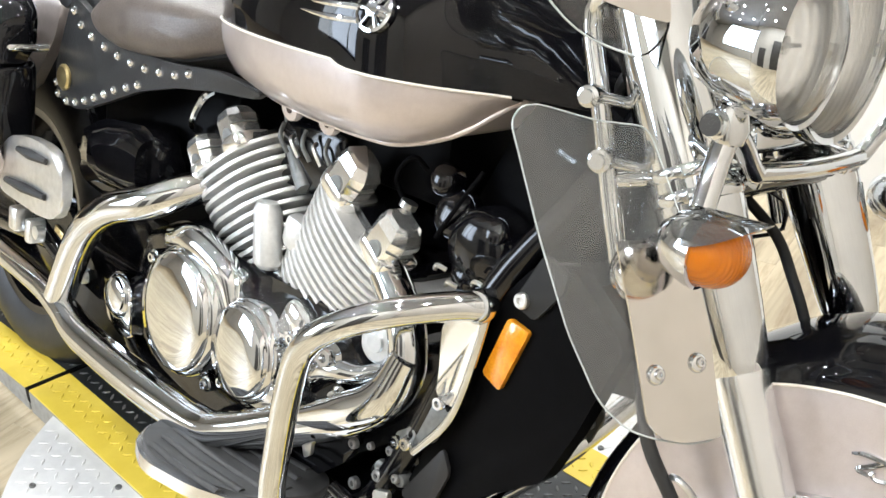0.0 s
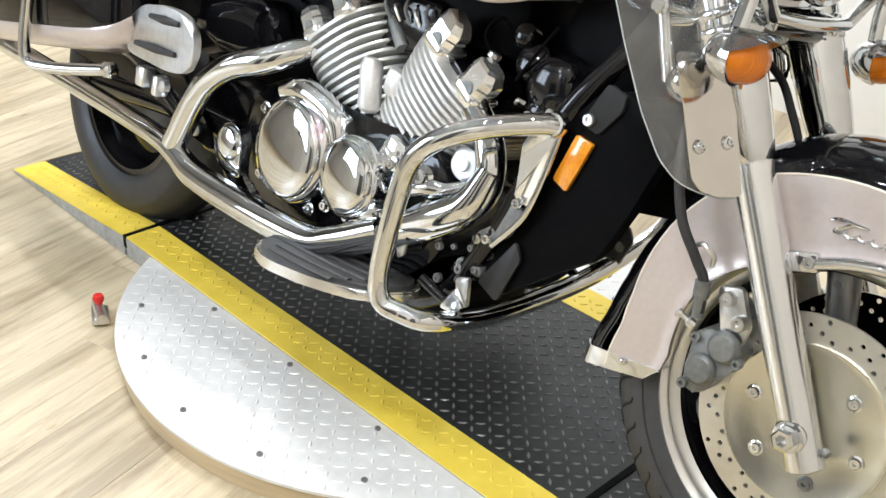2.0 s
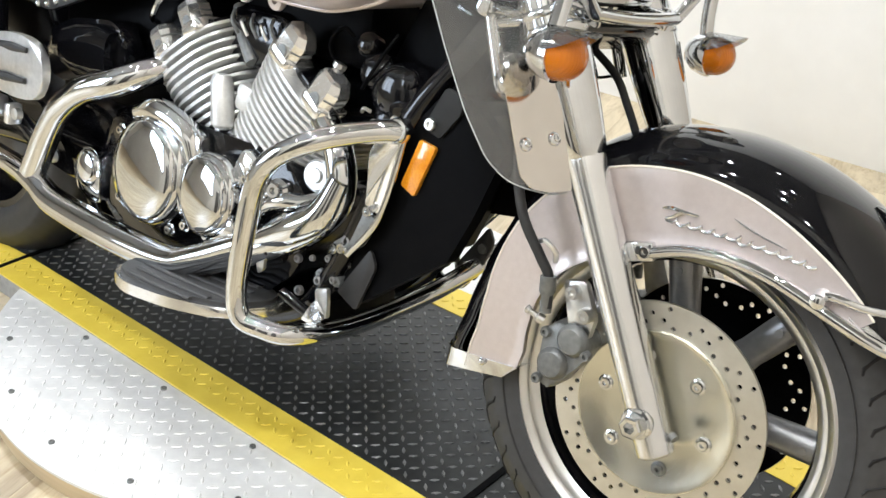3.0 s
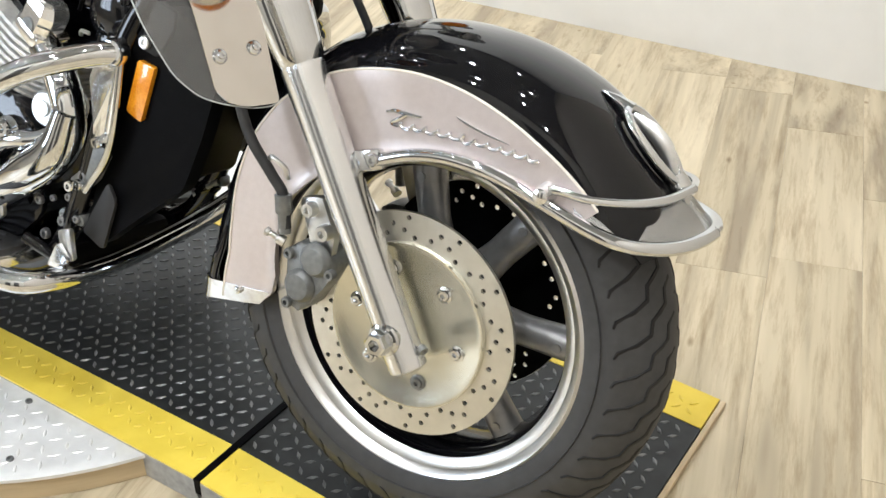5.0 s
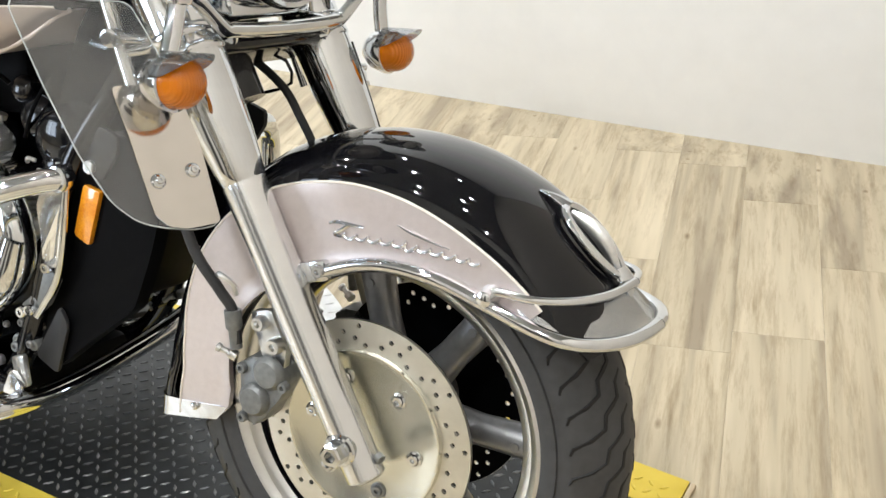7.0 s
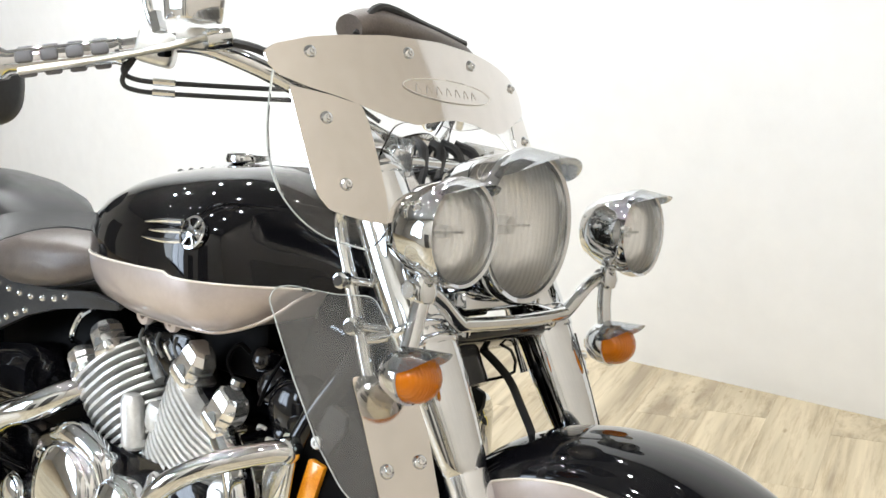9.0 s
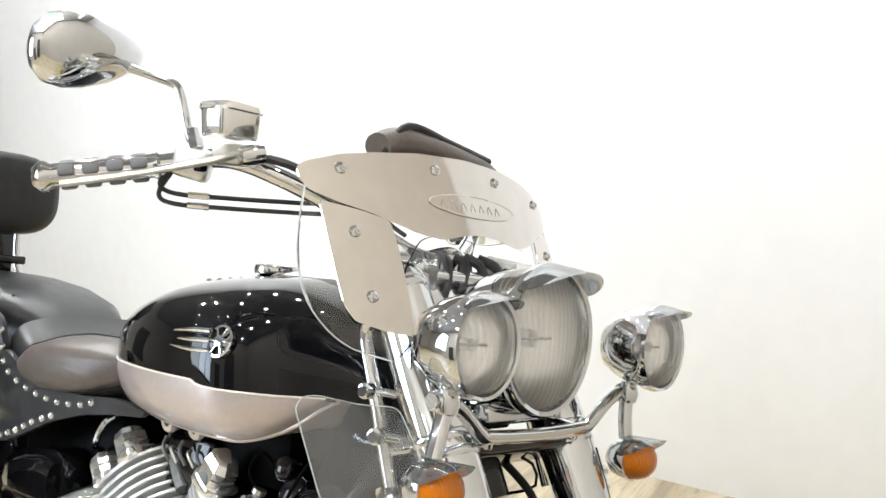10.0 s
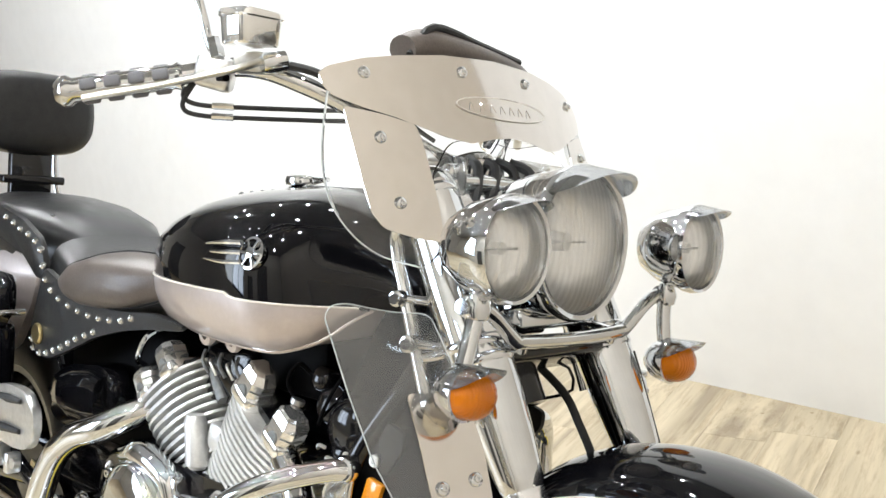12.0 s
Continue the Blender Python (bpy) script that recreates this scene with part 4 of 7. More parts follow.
    bmesh.ops.solidify(bm, geom=bm.faces[:], thickness=0.003)
    fpart("front_lip", bm, FORK, guard, "chrome lip trim")
fpart("tail_lip", loft([[crown(t, v) + (crown(t, v) - Vector((0, 0, 0.318))).normalized() * o for v in cols] + [skirt(t, k, 1, 0.004) for k in (0.3, 0.7, 1.0)] + [skirt(t, k, -1, 0.004) for k in (1.0, 0.7, 0.3)] for t, o in ((185, 0.003), (187, 0.003), (190, 0.004))]), CHROME, guard, "chrome trim along the rear edge")
for s in (-1, 1):
    fpart("rivet", dome(skirt(186, 0.35, s, 0.006), (0, s, 0), 0.006, 0.004, 12, 0.001), CHROME, guard)
# chrome ornament on the crown
out = Vector((0.72, 0, 0.69))
ring = [crown(46.5 + 8 * math.cos(w), (0.15 + 0.03 * math.cos(w)) * math.sin(w)) + out * 0.009 for w in (2 * math.pi * i / 28 for i in range(29))]
orn = fpart("ornament", tube(ring, 0.0058, 10, 1, closed=True), CHROME, guard, "oval chrome ornament on the crown")
fpart("ornament_inset", loft([[crown(46.5 + 7.4 * k * math.cos(w), 0.13 * k * math.sin(w)) + out * h for w in (2 * math.pi * i / 24 for i in range(24))] for k, h in ((1, 0.001), (0.8, 0.004), (0.5, 0.006), (0.1, 0.007))]), BLACKPAINT, guard)
fpart("ornament_vane", tube([crown(t, 0) + out * h for t, h in ((53, 0.006), (49, 0.012), (45, 0.014), (40, 0.008))], [0.003, 0.006, 0.006, 0.003], 8, 4, flat=2.0), SATIN, guard, "raised centre vane")
fpart("ornament_point", tube([crown(t, 0) + out * h for t, h in ((60, 0.001), (57, 0.006), (54, 0.009))], [0.0015, 0.006, 0.01], 10, 4), CHROME, guard, "streamlined chrome point")
fpart("ornament_tip", tube([crown(t, 0) + out * h for t, h in ((40, 0.008), (37.5, 0.008), (35, 0.003))], [0.012, 0.014, 0.008], 12, 4), CHROME, guard, "streamlined chrome tip")

# headlamp, passing lamps, indicators on their bar
HEAD = Vector((-0.182, 0, 0.926))


def lamp_unit(c, r, depth, name, label, visor):
    """A chrome lamp: bucket, rim, bowl, glass and a peak."""
    prof = [(0.0, -depth), (r * 0.35, -depth * 0.97), (r * 0.66, -depth * 0.82), (r * 0.88, -depth * 0.52), (r * 0.97, -depth * 0.2), (r * 0.99, -0.008), (r * 1.04, -0.006), (r * 1.06, 0.004), (r * 1.02, 0.014), (r * 0.96, 0.012), (r * 0.95, -0.004)]
    ob = fpart(name, lathe(prof, c, (1, 0, 0), 48, caps=False), CHROME, label=label)
    fpart("reflector_bowl", lathe([(r * 0.95, 0.0), (r * 0.85, -depth * 0.08), (r * 0.65, -depth * 0.19), (r * 0.4, -depth * 0.27), (r * 0.12, -depth * 0.3), (r * 0.1, -depth * 0.2), (0, -depth * 0.18)], c, (1, 0, 0), 40, caps=False), BOWL, ob, "pale metal reflector bowl")
    fpart("bulb_shield", merge(lathe([(0.0, 0.0), (r * 0.12, 0.001), (r * 0.14, -0.02), (r * 0.1, -0.022)], c + Vector((-depth * 0.12, 0, 0)), (1, 0, 0), 16), tube([c + Vector((-depth * 0.14, -r * 0.5, 0)), c + Vector((-depth * 0.12, 0, 0)), c + Vector((-depth * 0.14, r * 0.5, 0))], 0.002, 6, 3)), SATIN, ob)
    bulge = 0.3 if r > 0.08 else 0.42
    arc = [(math.cos(a), math.sin(a)) for a in (math.pi / 2 * i / 9 for i in range(10))]
    glass_ob = fpart("lens", lathe([(r * 0.955 * c_, 0.004 + r * bulge * s_) for c_, s_ in arc], c, (1, 0, 0), 40, caps=False), LENS, ob, "fluted clear glass")
    glass_ob.visible_shadow = False
    bm = bmesh.new()
    half = 13
    rows = []
    for k, out in enumerate((0.0, 0.4, 0.8, 1.0)):
        row = []
        for i in range(-half, half + 1):
            a = math.pi / 2 + i / half * radians(visor[0])
            reach = visor[1] * out * max(math.cos((a - math.pi / 2) / radians(visor[0]) * math.pi / 2), 0.02) ** 0.55
            row.append(bm.verts.new(c + Vector((0.006 + reach, r * 1.05 * math.cos(a), r * 1.05 * math.sin(a) - reach * 0.16))))
        rows.append(row)
    for a, b in zip(rows, rows[1:]):
        for i in range(2 * half):
            bm.faces.new((a[i], a[i + 1], b[i + 1], b[i]))
    bmesh.ops.solidify(bm, geom=bm.faces[:], thickness=0.002)
    fpart("visor", bm, CHROME, ob, "pointed chrome peak")
    return ob


head = lamp_unit(HEAD, 0.098, 0.15, "headlamp", "large round chrome headlamp with fluted lens", (52, 0.062))
fpart("headlamp_mount", block((0.03, 0.07, 0.06), HEAD + Vector((-0.08, 0, -0.1)), bevel=0.008), CHROME, head)
for s in (-1, 1):
    c = Vector((-0.128, s * 0.213, 0.922))
    aux = lamp_unit(c, 0.06, 0.085, "passing_lamp", "round chrome passing lamp with clear lens", (46, 0.042))
    fpart("lamp_foot", merge(lathe([(0.013, 0), (0.016, 0.012), (0.011, 0.03)], c + Vector((-0.04, 0, -0.083)), (0, 0, 1), 16), block((0.024, 0.022, 0.016), c + Vector((-0.042, 0, -0.078)), bevel=0.005)), CHROME, aux)
    # indicator under it
    c = Vector((-0.158, s * 0.228 - 0.018, 0.758))
    ind = fpart("indicator", lathe([(0, -0.034), (0.016, -0.03), (0.027, -0.017), (0.032, 0), (0.033, 0.008), (0.03, 0.009), (0.029, 0.002)], c, (1, 0, 0), 32), CHROME, label="chrome bullet indicator with amber lens")
    fpart("amber_lens", lathe([(0.0295, 0.003), (0.029, 0.014)] + [(0.029 * math.cos(a), 0.014 + 0.03 * math.sin(a)) for a in (math.pi / 2 * i / 8 for i in range(9))], c, (1, 0, 0), 32, caps=False), AMBER, ind, "ribbed amber plastic lens")
    bm = bmesh.new()
    rows = []
    for out in (0.0, 0.5, 1.0):
        row = []
        for i in range(-9, 10):
            a = math.pi / 2 + i / 9 * radians(80)
            reach = 0.056 * out * max(math.cos(i / 9 * math.pi / 2), 0.02) ** 0.6
            row.append(bm.verts.new(c + Vector((reach, 0.033 * math.cos(a), 0.033 * math.sin(a) + reach * 0.02))))
        rows.append(row)
    for a, b in zip(rows, rows[1:]):
        for i in range(18):
            bm.faces.new((a[i], a[i + 1], b[i + 1], b[i]))
    bmesh.ops.solidify(bm, geom=bm.faces[:], thickness=0.002)
    fpart("visor", bm, CHROME, ind, "chrome peak over the lens")
    fpart("stalk", tube([(-0.166, s * 0.224 - 0.012, 0.786), (-0.169, s * 0.217 - 0.006, 0.815), (-0.17, s * 0.213, 0.845)], 0.0105, 14, 3), CHROME, ind)
bar = fpart("lamp_bar", tube([(-0.175, -0.235, 0.853), (-0.176, -0.2, 0.851), (-0.178, -0.17, 0.838), (-0.18, -0.128, 0.808), (-0.18, -0.105, 0.803), (-0.18, 0, 0.8), (-0.18, 0.105, 0.803), (-0.18, 0.128, 0.808), (-0.178, 0.17, 0.838), (-0.176, 0.2, 0.851), (-0.175, 0.235, 0.853)], 0.0095, 12, 4), CHROME, label="bent chrome lamp bar across the fork")
for s in (-1, 1):
    fpart("bar_clamp", lathe([(0.009, -0.014), (0.0125, -0.012), (0.0125, 0.012), (0.009, 0.014)], (-0.175, s * 0.216, 0.852), (0, 1, -0.1), 16), CHROME, bar)
    fpart("bar_bracket", block((0.07, 0.012, 0.025), (-0.215, s * 0.1, 0.803), (0, 10, 0), 0.004), CHROME, bar)
fpart("lower_cowl", block((0.07, 0.17, 0.03), (-0.235, 0, 0.822), (0, -10, 0), 0.01), CHROME, label="chrome cowl under the headlamp")
fpart("steering_stop", block((0.06, 0.12, 0.03), (-0.25, 0, 0.77), (0, -27, 0), 0.01), BLACKPART)

# windscreen and its bright metal trim
def screen(y, z, lift=0.0):
    return Vector((-0.267 - 0.42 * (z - 0.98) - 0.9 * y * y + lift, y, z))


def sheet(outline, lift, thick, r=0.012):
    pts = rounded(outline, r) if r else [Vector(p) for p in outline]
    bm = bmesh.new()
    edges = []
    vs = [bm.verts.new((u, v, 0)) for u, v in pts]
    for i in range(len(vs)):
        edges.append(bm.edges.new((vs[i], vs[(i + 1) % len(vs)])))
    bmesh.ops.triangle_fill(bm, use_beauty=True, use_dissolve=False, edges=edges)
    for _ in range(3):
        long = [e for e in bm.edges if e.calc_length() > 0.03]
        bmesh.ops.subdivide_edges(bm, edges=long, cuts=1)
        bmesh.ops.triangulate(bm, faces=[f for f in bm.faces if len(f.verts) > 3])
    ex = bmesh.ops.extrude_face_region(bm, geom=bm.faces[:])
    for v in ex["geom"]:
        if isinstance(v, bmesh.types.BMVert):
            v.co.z = thick
    for v in bm.verts:
        v.co = screen(v.co.x, v.co.y, lift + v.co.z)
    return bm


clear = [(-0.2, 0.888), (-0.248, 0.901), (-0.275, 0.923), (-0.291, 0.955), (-0.294, 0.988), (-0.288, 1.03), (-0.27, 1.09), (-0.255, 1.13), (-0.2, 1.152), (-0.1, 1.162)]
clear = clear + [(-y, z) for y, z in clear[::-1]] + [(0.165, 0.915), (0.16, 1.0), (0.12, 1.046), (0.07, 1.056), (0.0, 1.046), (-0.07, 1.056), (-0.12, 1.046), (-0.16, 1.0), (-0.165, 0.915)]
ws = fpart("windscreen", sheet(clear, -0.004, 0.0035, 0.015), ACRYLIC, label="clear acrylic windscreen with polished trim plates", smooth=30)
ws.visible_shadow = False
fpart("screen_edge", tube([screen(y, z, -0.003) for y, z in clear[:8]], 0.001, 6, 3), EDGE, ws)
half = [(0, 1.168), (-0.097, 1.164), (-0.169, 1.155), (-0.217, 1.146), (-0.261, 1.132), (-0.276, 1.121), (-0.274, 1.106), (-0.264, 1.093), (-0.232, 1.082), (-0.192, 1.073), (-0.162, 1.064), (-0.124, 1.053), (-0.085, 1.048), (-0.04, 1.057), (0, 1.061)]
upper = half + [(-y, z) for y, z in half[-2:0:-1]]
MIRROR = grained("polished_stainless", (0.66, 0.625, 0.585), (0.73, 0.69, 0.65), 0.09, 1.0, 30, 0.02, spread=0.02)
fpart("trim_plate", sheet(upper, 0.001, 0.002, 0.004), MIRROR, ws, "polished stainless upper trim plate", 30)
em = [(0.1 * math.cos(a) * (1.0 if math.cos(a) > 0 else 0.95), 1.1 + 0.015 * math.sin(a)) for a in (2 * math.pi * i / 40 for i in range(40))]
fpart("badge_plate", sheet(em, 0.0032, 0.0012, 0), MIRROR, ws, "oval polished badge", 30)
fpart("badge_rim", tube([screen(y, z, 0.0045) for y, z in em + em[:1]], 0.0007, 6, 1), BADGE, ws)
for k in range(7):
    y = -0.075 + 0.02 * k
    fpart("badge_mark", tube([screen(y, 1.093, 0.0045), screen(y + 0.005, 1.104, 0.0045), screen(y + 0.011, 1.094, 0.0045)], 0.0006, 5, 3), MIRROR, ws)
for s in (-1, 1):
    mid = [(-0.256, 1.082), (-0.255, 1.032), (-0.254, 0.991), (-0.252, 0.954), (-0.241, 0.934), (-0.201, 0.923), (-0.168, 0.92), (-0.163, 0.961), (-0.162, 0.989), (-0.163, 1.045), (-0.167, 1.066), (-0.206, 1.075)]
    fpart("trim_plate", sheet([(y if s < 0 else -y, z) for y, z in mid], 0.001, 0.002, 0.006), MIRROR, ws, "polished stainless side trim plate", 30)
    for y, z in ((0.22, 1.127), (0.07, 1.144), (0.219, 1.046), (0.214, 0.966)):
        fpart("screw", merge(dome(screen(s * y, z, 0.003), (1, s * 0.35, 0.3), 0.0085, 0.004, 16, 0.001), bolt_head(screen(s * y, z, 0.0065), (1, s * 0.35, 0.3), 0.004, 0.003)), CHROME, ws)
    fpart("screen_bracket", merge(tube([screen(s * 0.19, 0.95, -0.012), (-0.345, s * 0.172, 0.92), (-0.322, s * 0.17, 0.845), (-0.297, s * 0.17, 0.77), (-0.27, s * 0.172, 0.7)], [0.009, 0.01, 0.01, 0.0095, 0.009], 12, 4)), CHROME, ws, "chrome windscreen mounting post")
    for z, dx, r in ((0.845, -0.335, 0.015), (0.79, -0.312, 0.016)):
        fpart("mount_knuckle", merge(lathe([(r * 0.7, -0.012), (r * 0.75, 0.0), (r * 0.7, 0.008), (r * 0.45, 0.009), (r * 0.45, 0.014), (0, 0.014)], (dx + 0.012, s * 0.183, z), (0.2, s, 0), 16), tube([(dx + 0.015, s * 0.18, z), (dx + 0.05, s * 0.14, z - 0.005)], 0.006, 10, 1)), CHROME, ws)
    fpart("clamp_arm", tube([(-0.3, s * 0.17, 0.77), (-0.27, s * 0.155, 0.778), (-0.245, s * 0.15, 0.79)], 0.008, 10, 3), CHROME, ws)
    stay = fpart("stay_plate", moved(block((0.075, 0.004, 0.048), bevel=0.0015), Matrix.Translation((-0.322, s * 0.1, 1.008)) @ pose(0, 0, 0, 0, 8, s * 14)), SMOKED, ws, "clear stay plate with a large bolt")
    stay.visible_shadow = False
    fpart("stay_bolt", dome((-0.321, s * 0.104, 1.009), (0.2, s, 0.1), 0.012, 0.007, 18, 0.003), CHROME, ws)
    # instrument-side bracket behind the screen
    fpart("inner_bracket", block((0.05, 0.03, 0.055), (-0.36, s * 0.115, 1.005), (0, 20, s * 25), 0.006), SATIN, ws)
# leather roll tied behind the screen
roll = tube([(-0.385, -0.137, 1.168), (-0.385, -0.09, 1.178), (-0.38, 0.0, 1.172), (-0.385, 0.09, 1.164), (-0.39, 0.14, 1.156)], [0.024, 0.031, 0.028, 0.024, 0.015], 14, 5, flat=0.8)
fpart("screen_pouch", roll, LEATHER2, label="dark grey soft pouch behind the windscreen")
fpart("pouch_flap", tube([(-0.372, -0.135, 1.16), (-0.37, -0.095, 1.202), (-0.37, 0.0, 1.192), (-0.375, 0.1, 1.18)], 0.006, 8, 5), LEATHER)

# leg deflectors on the fork: smoked sheet and bright plate
D2 = Vector((-0.463, 0, 0.886))


def deflector(s):
    D1 = Vector((0.324, 0.931, 0.169)) if s < 0 else Vector((0.57, 0.81, 0.14))
    D3 = D1.cross(D2)

    def place(lift):
        def f(u, v, d):
            p = Vector((-0.155, -0.245, 0.655) if s < 0 else (-0.198, -0.212, 0.655)) + D1 * u + D2 * v + D3 * (lift + d)
            return Vector((p.x, p.y * -s, p.z))
        return f
    sheet_out = [(-0.1, 0.222), (-0.088, 0.233), (-0.07, 0.232), (-0.02, 0.212), (0.03, 0.2), (0.045, 0.1), (0.04, 0.0), (0.028, -0.068), (-0.003, -0.064), (-0.037, -0.05), (-0.06, -0.036), (-0.079, -0.008), (-0.092, 0.05), (-0.098, 0.13)]
    ob = fpart("leg_deflector", slab(rounded(sheet_out, 0.012), place(-0.004), 0.003), SMOKED, label="lightly smoked acrylic leg deflector", smooth=20)
    ob.visible_shadow = False
    f = place(-0.0025)
    fpart("sheet_edge", tube([f(u, v, 0) for u, v in (lambda o: o + o[:1])([tuple(q) for q in rounded(sheet_out, 0.012)])], 0.0008, 6, 1), EDGE, ob)
    panel = [(-0.031, 0.112), (-0.034, 0.051), (-0.041, -0.036), (-0.031, -0.052), (-0.01, -0.061), (0.028, -0.066), (0.042, 0.03), (0.04, 0.1)]
    fpart("trim_plate", slab(rounded(panel, 0.006), place(0.001), 0.002), MIRROR, ob, "polished stainless plate", 20)
    for u in (-0.023, 0.02):
        p = place(0.003)(u, -0.001, 0)
        n = Vector((D3.x, D3.y * -s, D3.z))
        fpart("screw", merge(dome(p, n, 0.009, 0.004, 16, 0.001), bolt_head(p + n * 0.004, n, 0.0045, 0.003)), CHROME, ob)
    fpart("mount_ball", merge(dome((-0.222, s * 0.218, 0.712), (0.6, s * 0.8, 0.1), 0.023, 0.018, 24, 0.007), lathe([(0.024, 0), (0.026, 0.004), (0.024, 0.01)], (-0.223, s * 0.213, 0.711), (0.6, s * 0.8, 0.1), 24), tube([(-0.228, s * 0.208, 0.712), (-0.22, s * 0.15, 0.7)], 0.013, 12, 1)), CHROME, ob, "rounded chrome mounting clamp")
    for a in range(4):
        w = a * math.pi / 2 + 0.5
        fpart("bolt", bolt_head((-0.216 + 0.012 * math.sin(w), s * 0.232, 0.712 + 0.018 * math.cos(w)), (0.6, s * 0.8, 0.1), 0.006, 0.006), CHROME, ob)


for s in (-1, 1):
    deflector(s)

# handlebar, controls, mirrors
for s in (-1, 1):
    hb = fpart("handlebar", tube([(-0.375, 0, 1.02), (-0.385, s * 0.06, 1.03), (-0.43, s * 0.14, 1.075), (-0.49, s * 0.21, 1.115), (-0.55, s * 0.262, 1.135), (-0.61, s * 0.33, 1.118), (-0.67, s * 0.4, 1.094)], 0.0135, 14, 6), CHROME, label="swept chrome handlebar")
    a, b = Vector((-0.605, s * 0.325, 1.118)), Vector((-0.705, s * 0.445, 1.086))
    d = (b - a).normalized()
    fpart("grip", lathe([(0.0175, 0), (0.02, 0.004), (0.0165, 0.012), (0.0165, 0.142), (0.021, 0.148), (0.021, 0.156), (0.012, 0.166), (0, 0.168)], a, d, 20), CHROME, hb, "chrome handlebar grip")
    n = d.cross(Vector((0, 0, 1))).normalized()
    for k in range(4):
        for w in (0.9, 2.9, 5.0):
            q = n.cross(d)
            off = (math.cos(w) * n + math.sin(w) * q)
            c = a + d * (0.028 + 0.031 * k) + off * 0.016
            m = Matrix.Translation(c) @ Matrix((( d.x, off.x, d.cross(off).x, 0), (d.y, off.y, d.cross(off).y, 0), (d.z, off.z, d.cross(off).z, 0), (0, 0, 0, 1)))
            fpart("grip_pad", moved(block((0.022, 0.009, 0.016), bevel=0.004), m), BEIGEMETAL, hb, "dark rubber inlay")
    sw = fpart("switch_housing", moved(block((0.052, 0.042, 0.045), bevel=0.01, seg=3), Matrix.Translation((-0.578, s * 0.293, 1.125)) @ pose(0, 0, 0, 0, 12, s * -40)), SATIN, hb, "bare aluminium switch housing")
    fpart("switch_button", block((0.018, 0.012, 0.012), (-0.553, s * 0.3, 1.118), bevel=0.003), MATTBLACK, hb)
    fpart("lever_perch", moved(block((0.06, 0.03, 0.03), bevel=0.007), Matrix.Translation((-0.53, s * 0.262, 1.14)) @ pose(0, 0, 0, 0, 0, s * -40)), SATIN, hb)
    fpart("lever", tube([(-0.5, s * 0.265, 1.145), (-0.52, s * 0.3, 1.128), (-0.58, s * 0.375, 1.1), (-0.64, s * 0.45, 1.076)], [0.008, 0.009, 0.007, 0.008], 10, 5, flat=0.6), SATIN, hb, "aluminium control lever")
    fpart("lever_pivot", lathe([(0.012, -0.02), (0.014, -0.012), (0.014, 0.012), (0.009, 0.016), (0, 0.016)], (-0.493, s * 0.26, 1.14), (0.3, -s * 0.8, 0.2), 16), CHROME, hb)
    for j in range(2):
        z = 1.082 - 0.014 * j
        fpart("throttle_cable", tube([(-0.6, s * 0.31, 1.112), (-0.612, s * 0.32, z + 0.012), (-0.6, s * 0.302, z), (-0.545, s * 0.245, z + 0.0), (-0.48, s * 0.18, z + 0.002), (-0.42, s * 0.12, z + 0.002), (-0.39, s * 0.06, z - 0.03)], 0.0034, 8, 5), HOSE, hb, "black control cable")
        fpart("cable_ferrule", tube([(-0.588, s * 0.289, z), (-0.568, s * 0.268, z)], 0.0052, 8, 1), CHROME, hb)
    fpart("brake_hose", tube([(-0.5, s * 0.25, 1.14), (-0.46, s * 0.21, 1.128), (-0.42, s * 0.15, 1.09), (-0.39, s * 0.09, 1.04), (-0.36, s * 0.06, 0.97)], 0.006, 8, 5), HOSE, hb)
    if s > 0:
        continue
    res = loft([[(-0.505 + 0.03 * k * q[0], s * (0.294 + 0.035 * k * q[1]), z) for q in [tuple(v) for v in rounded([(-1, -1), (1, -1), (1, 1), (-1, 1)], 0.5, 4)]] for z, k in ((1.156, 0.84), (1.159, 0.9), (1.19, 0.98), (1.192, 1.05), (1.198, 1.05), (1.201, 1.0))])
    fpart("fluid_reservoir", res, COVER, hb, "brushed aluminium brake fluid reservoir")
    ax = Vector((0.05, s * 1.0, -0.14)).normalized()
    up = Vector((0.25, 0, 1)).cross(ax).cross(ax).normalized() * -1
    fw = ax.cross(up)
    shell = Matrix(((up.x, fw.x, ax.x, -0.664), (up.y, fw.y, ax.y, s * 0.414), (up.z, fw.z, ax.z, 1.258), (0, 0, 0, 1)))
    mir = fpart("mirror", moved(lathe([(0.0, -0.09), (0.014, -0.084), (0.028, -0.066), (0.042, -0.03), (0.05, 0.008), (0.051, 0.036), (0.045, 0.062), (0.03, 0.078), (0.014, 0.084), (0, 0.085)], (0, 0, 0), (0, 0, 1), 32, (1, 0.6)), shell), CHROME, label="teardrop chrome rear-view mirror")
    fpart("mirror_stem", tube([(-0.57, s * 0.3, 1.145), (-0.586, s * 0.3, 1.168), (-0.592, s * 0.305, 1.196), (-0.603, s * 0.31, 1.226), (-0.62, s * 0.32, 1.2355), (-0.644, s * 0.34, 1.244), (-0.664, s * 0.362, 1.251), (-0.666, s * 0.39, 1.256)], 0.0066, 12, 5), CHROME, mir, "bent chrome mirror stem")
    fpart("stem_nut", lathe([(0.011, 0), (0.011, 0.014), (0.008, 0.018), (0.008, 0.03)], (-0.565, s * 0.3, 1.142), (-0.4, 0, 1), 6), CHROME, mir)
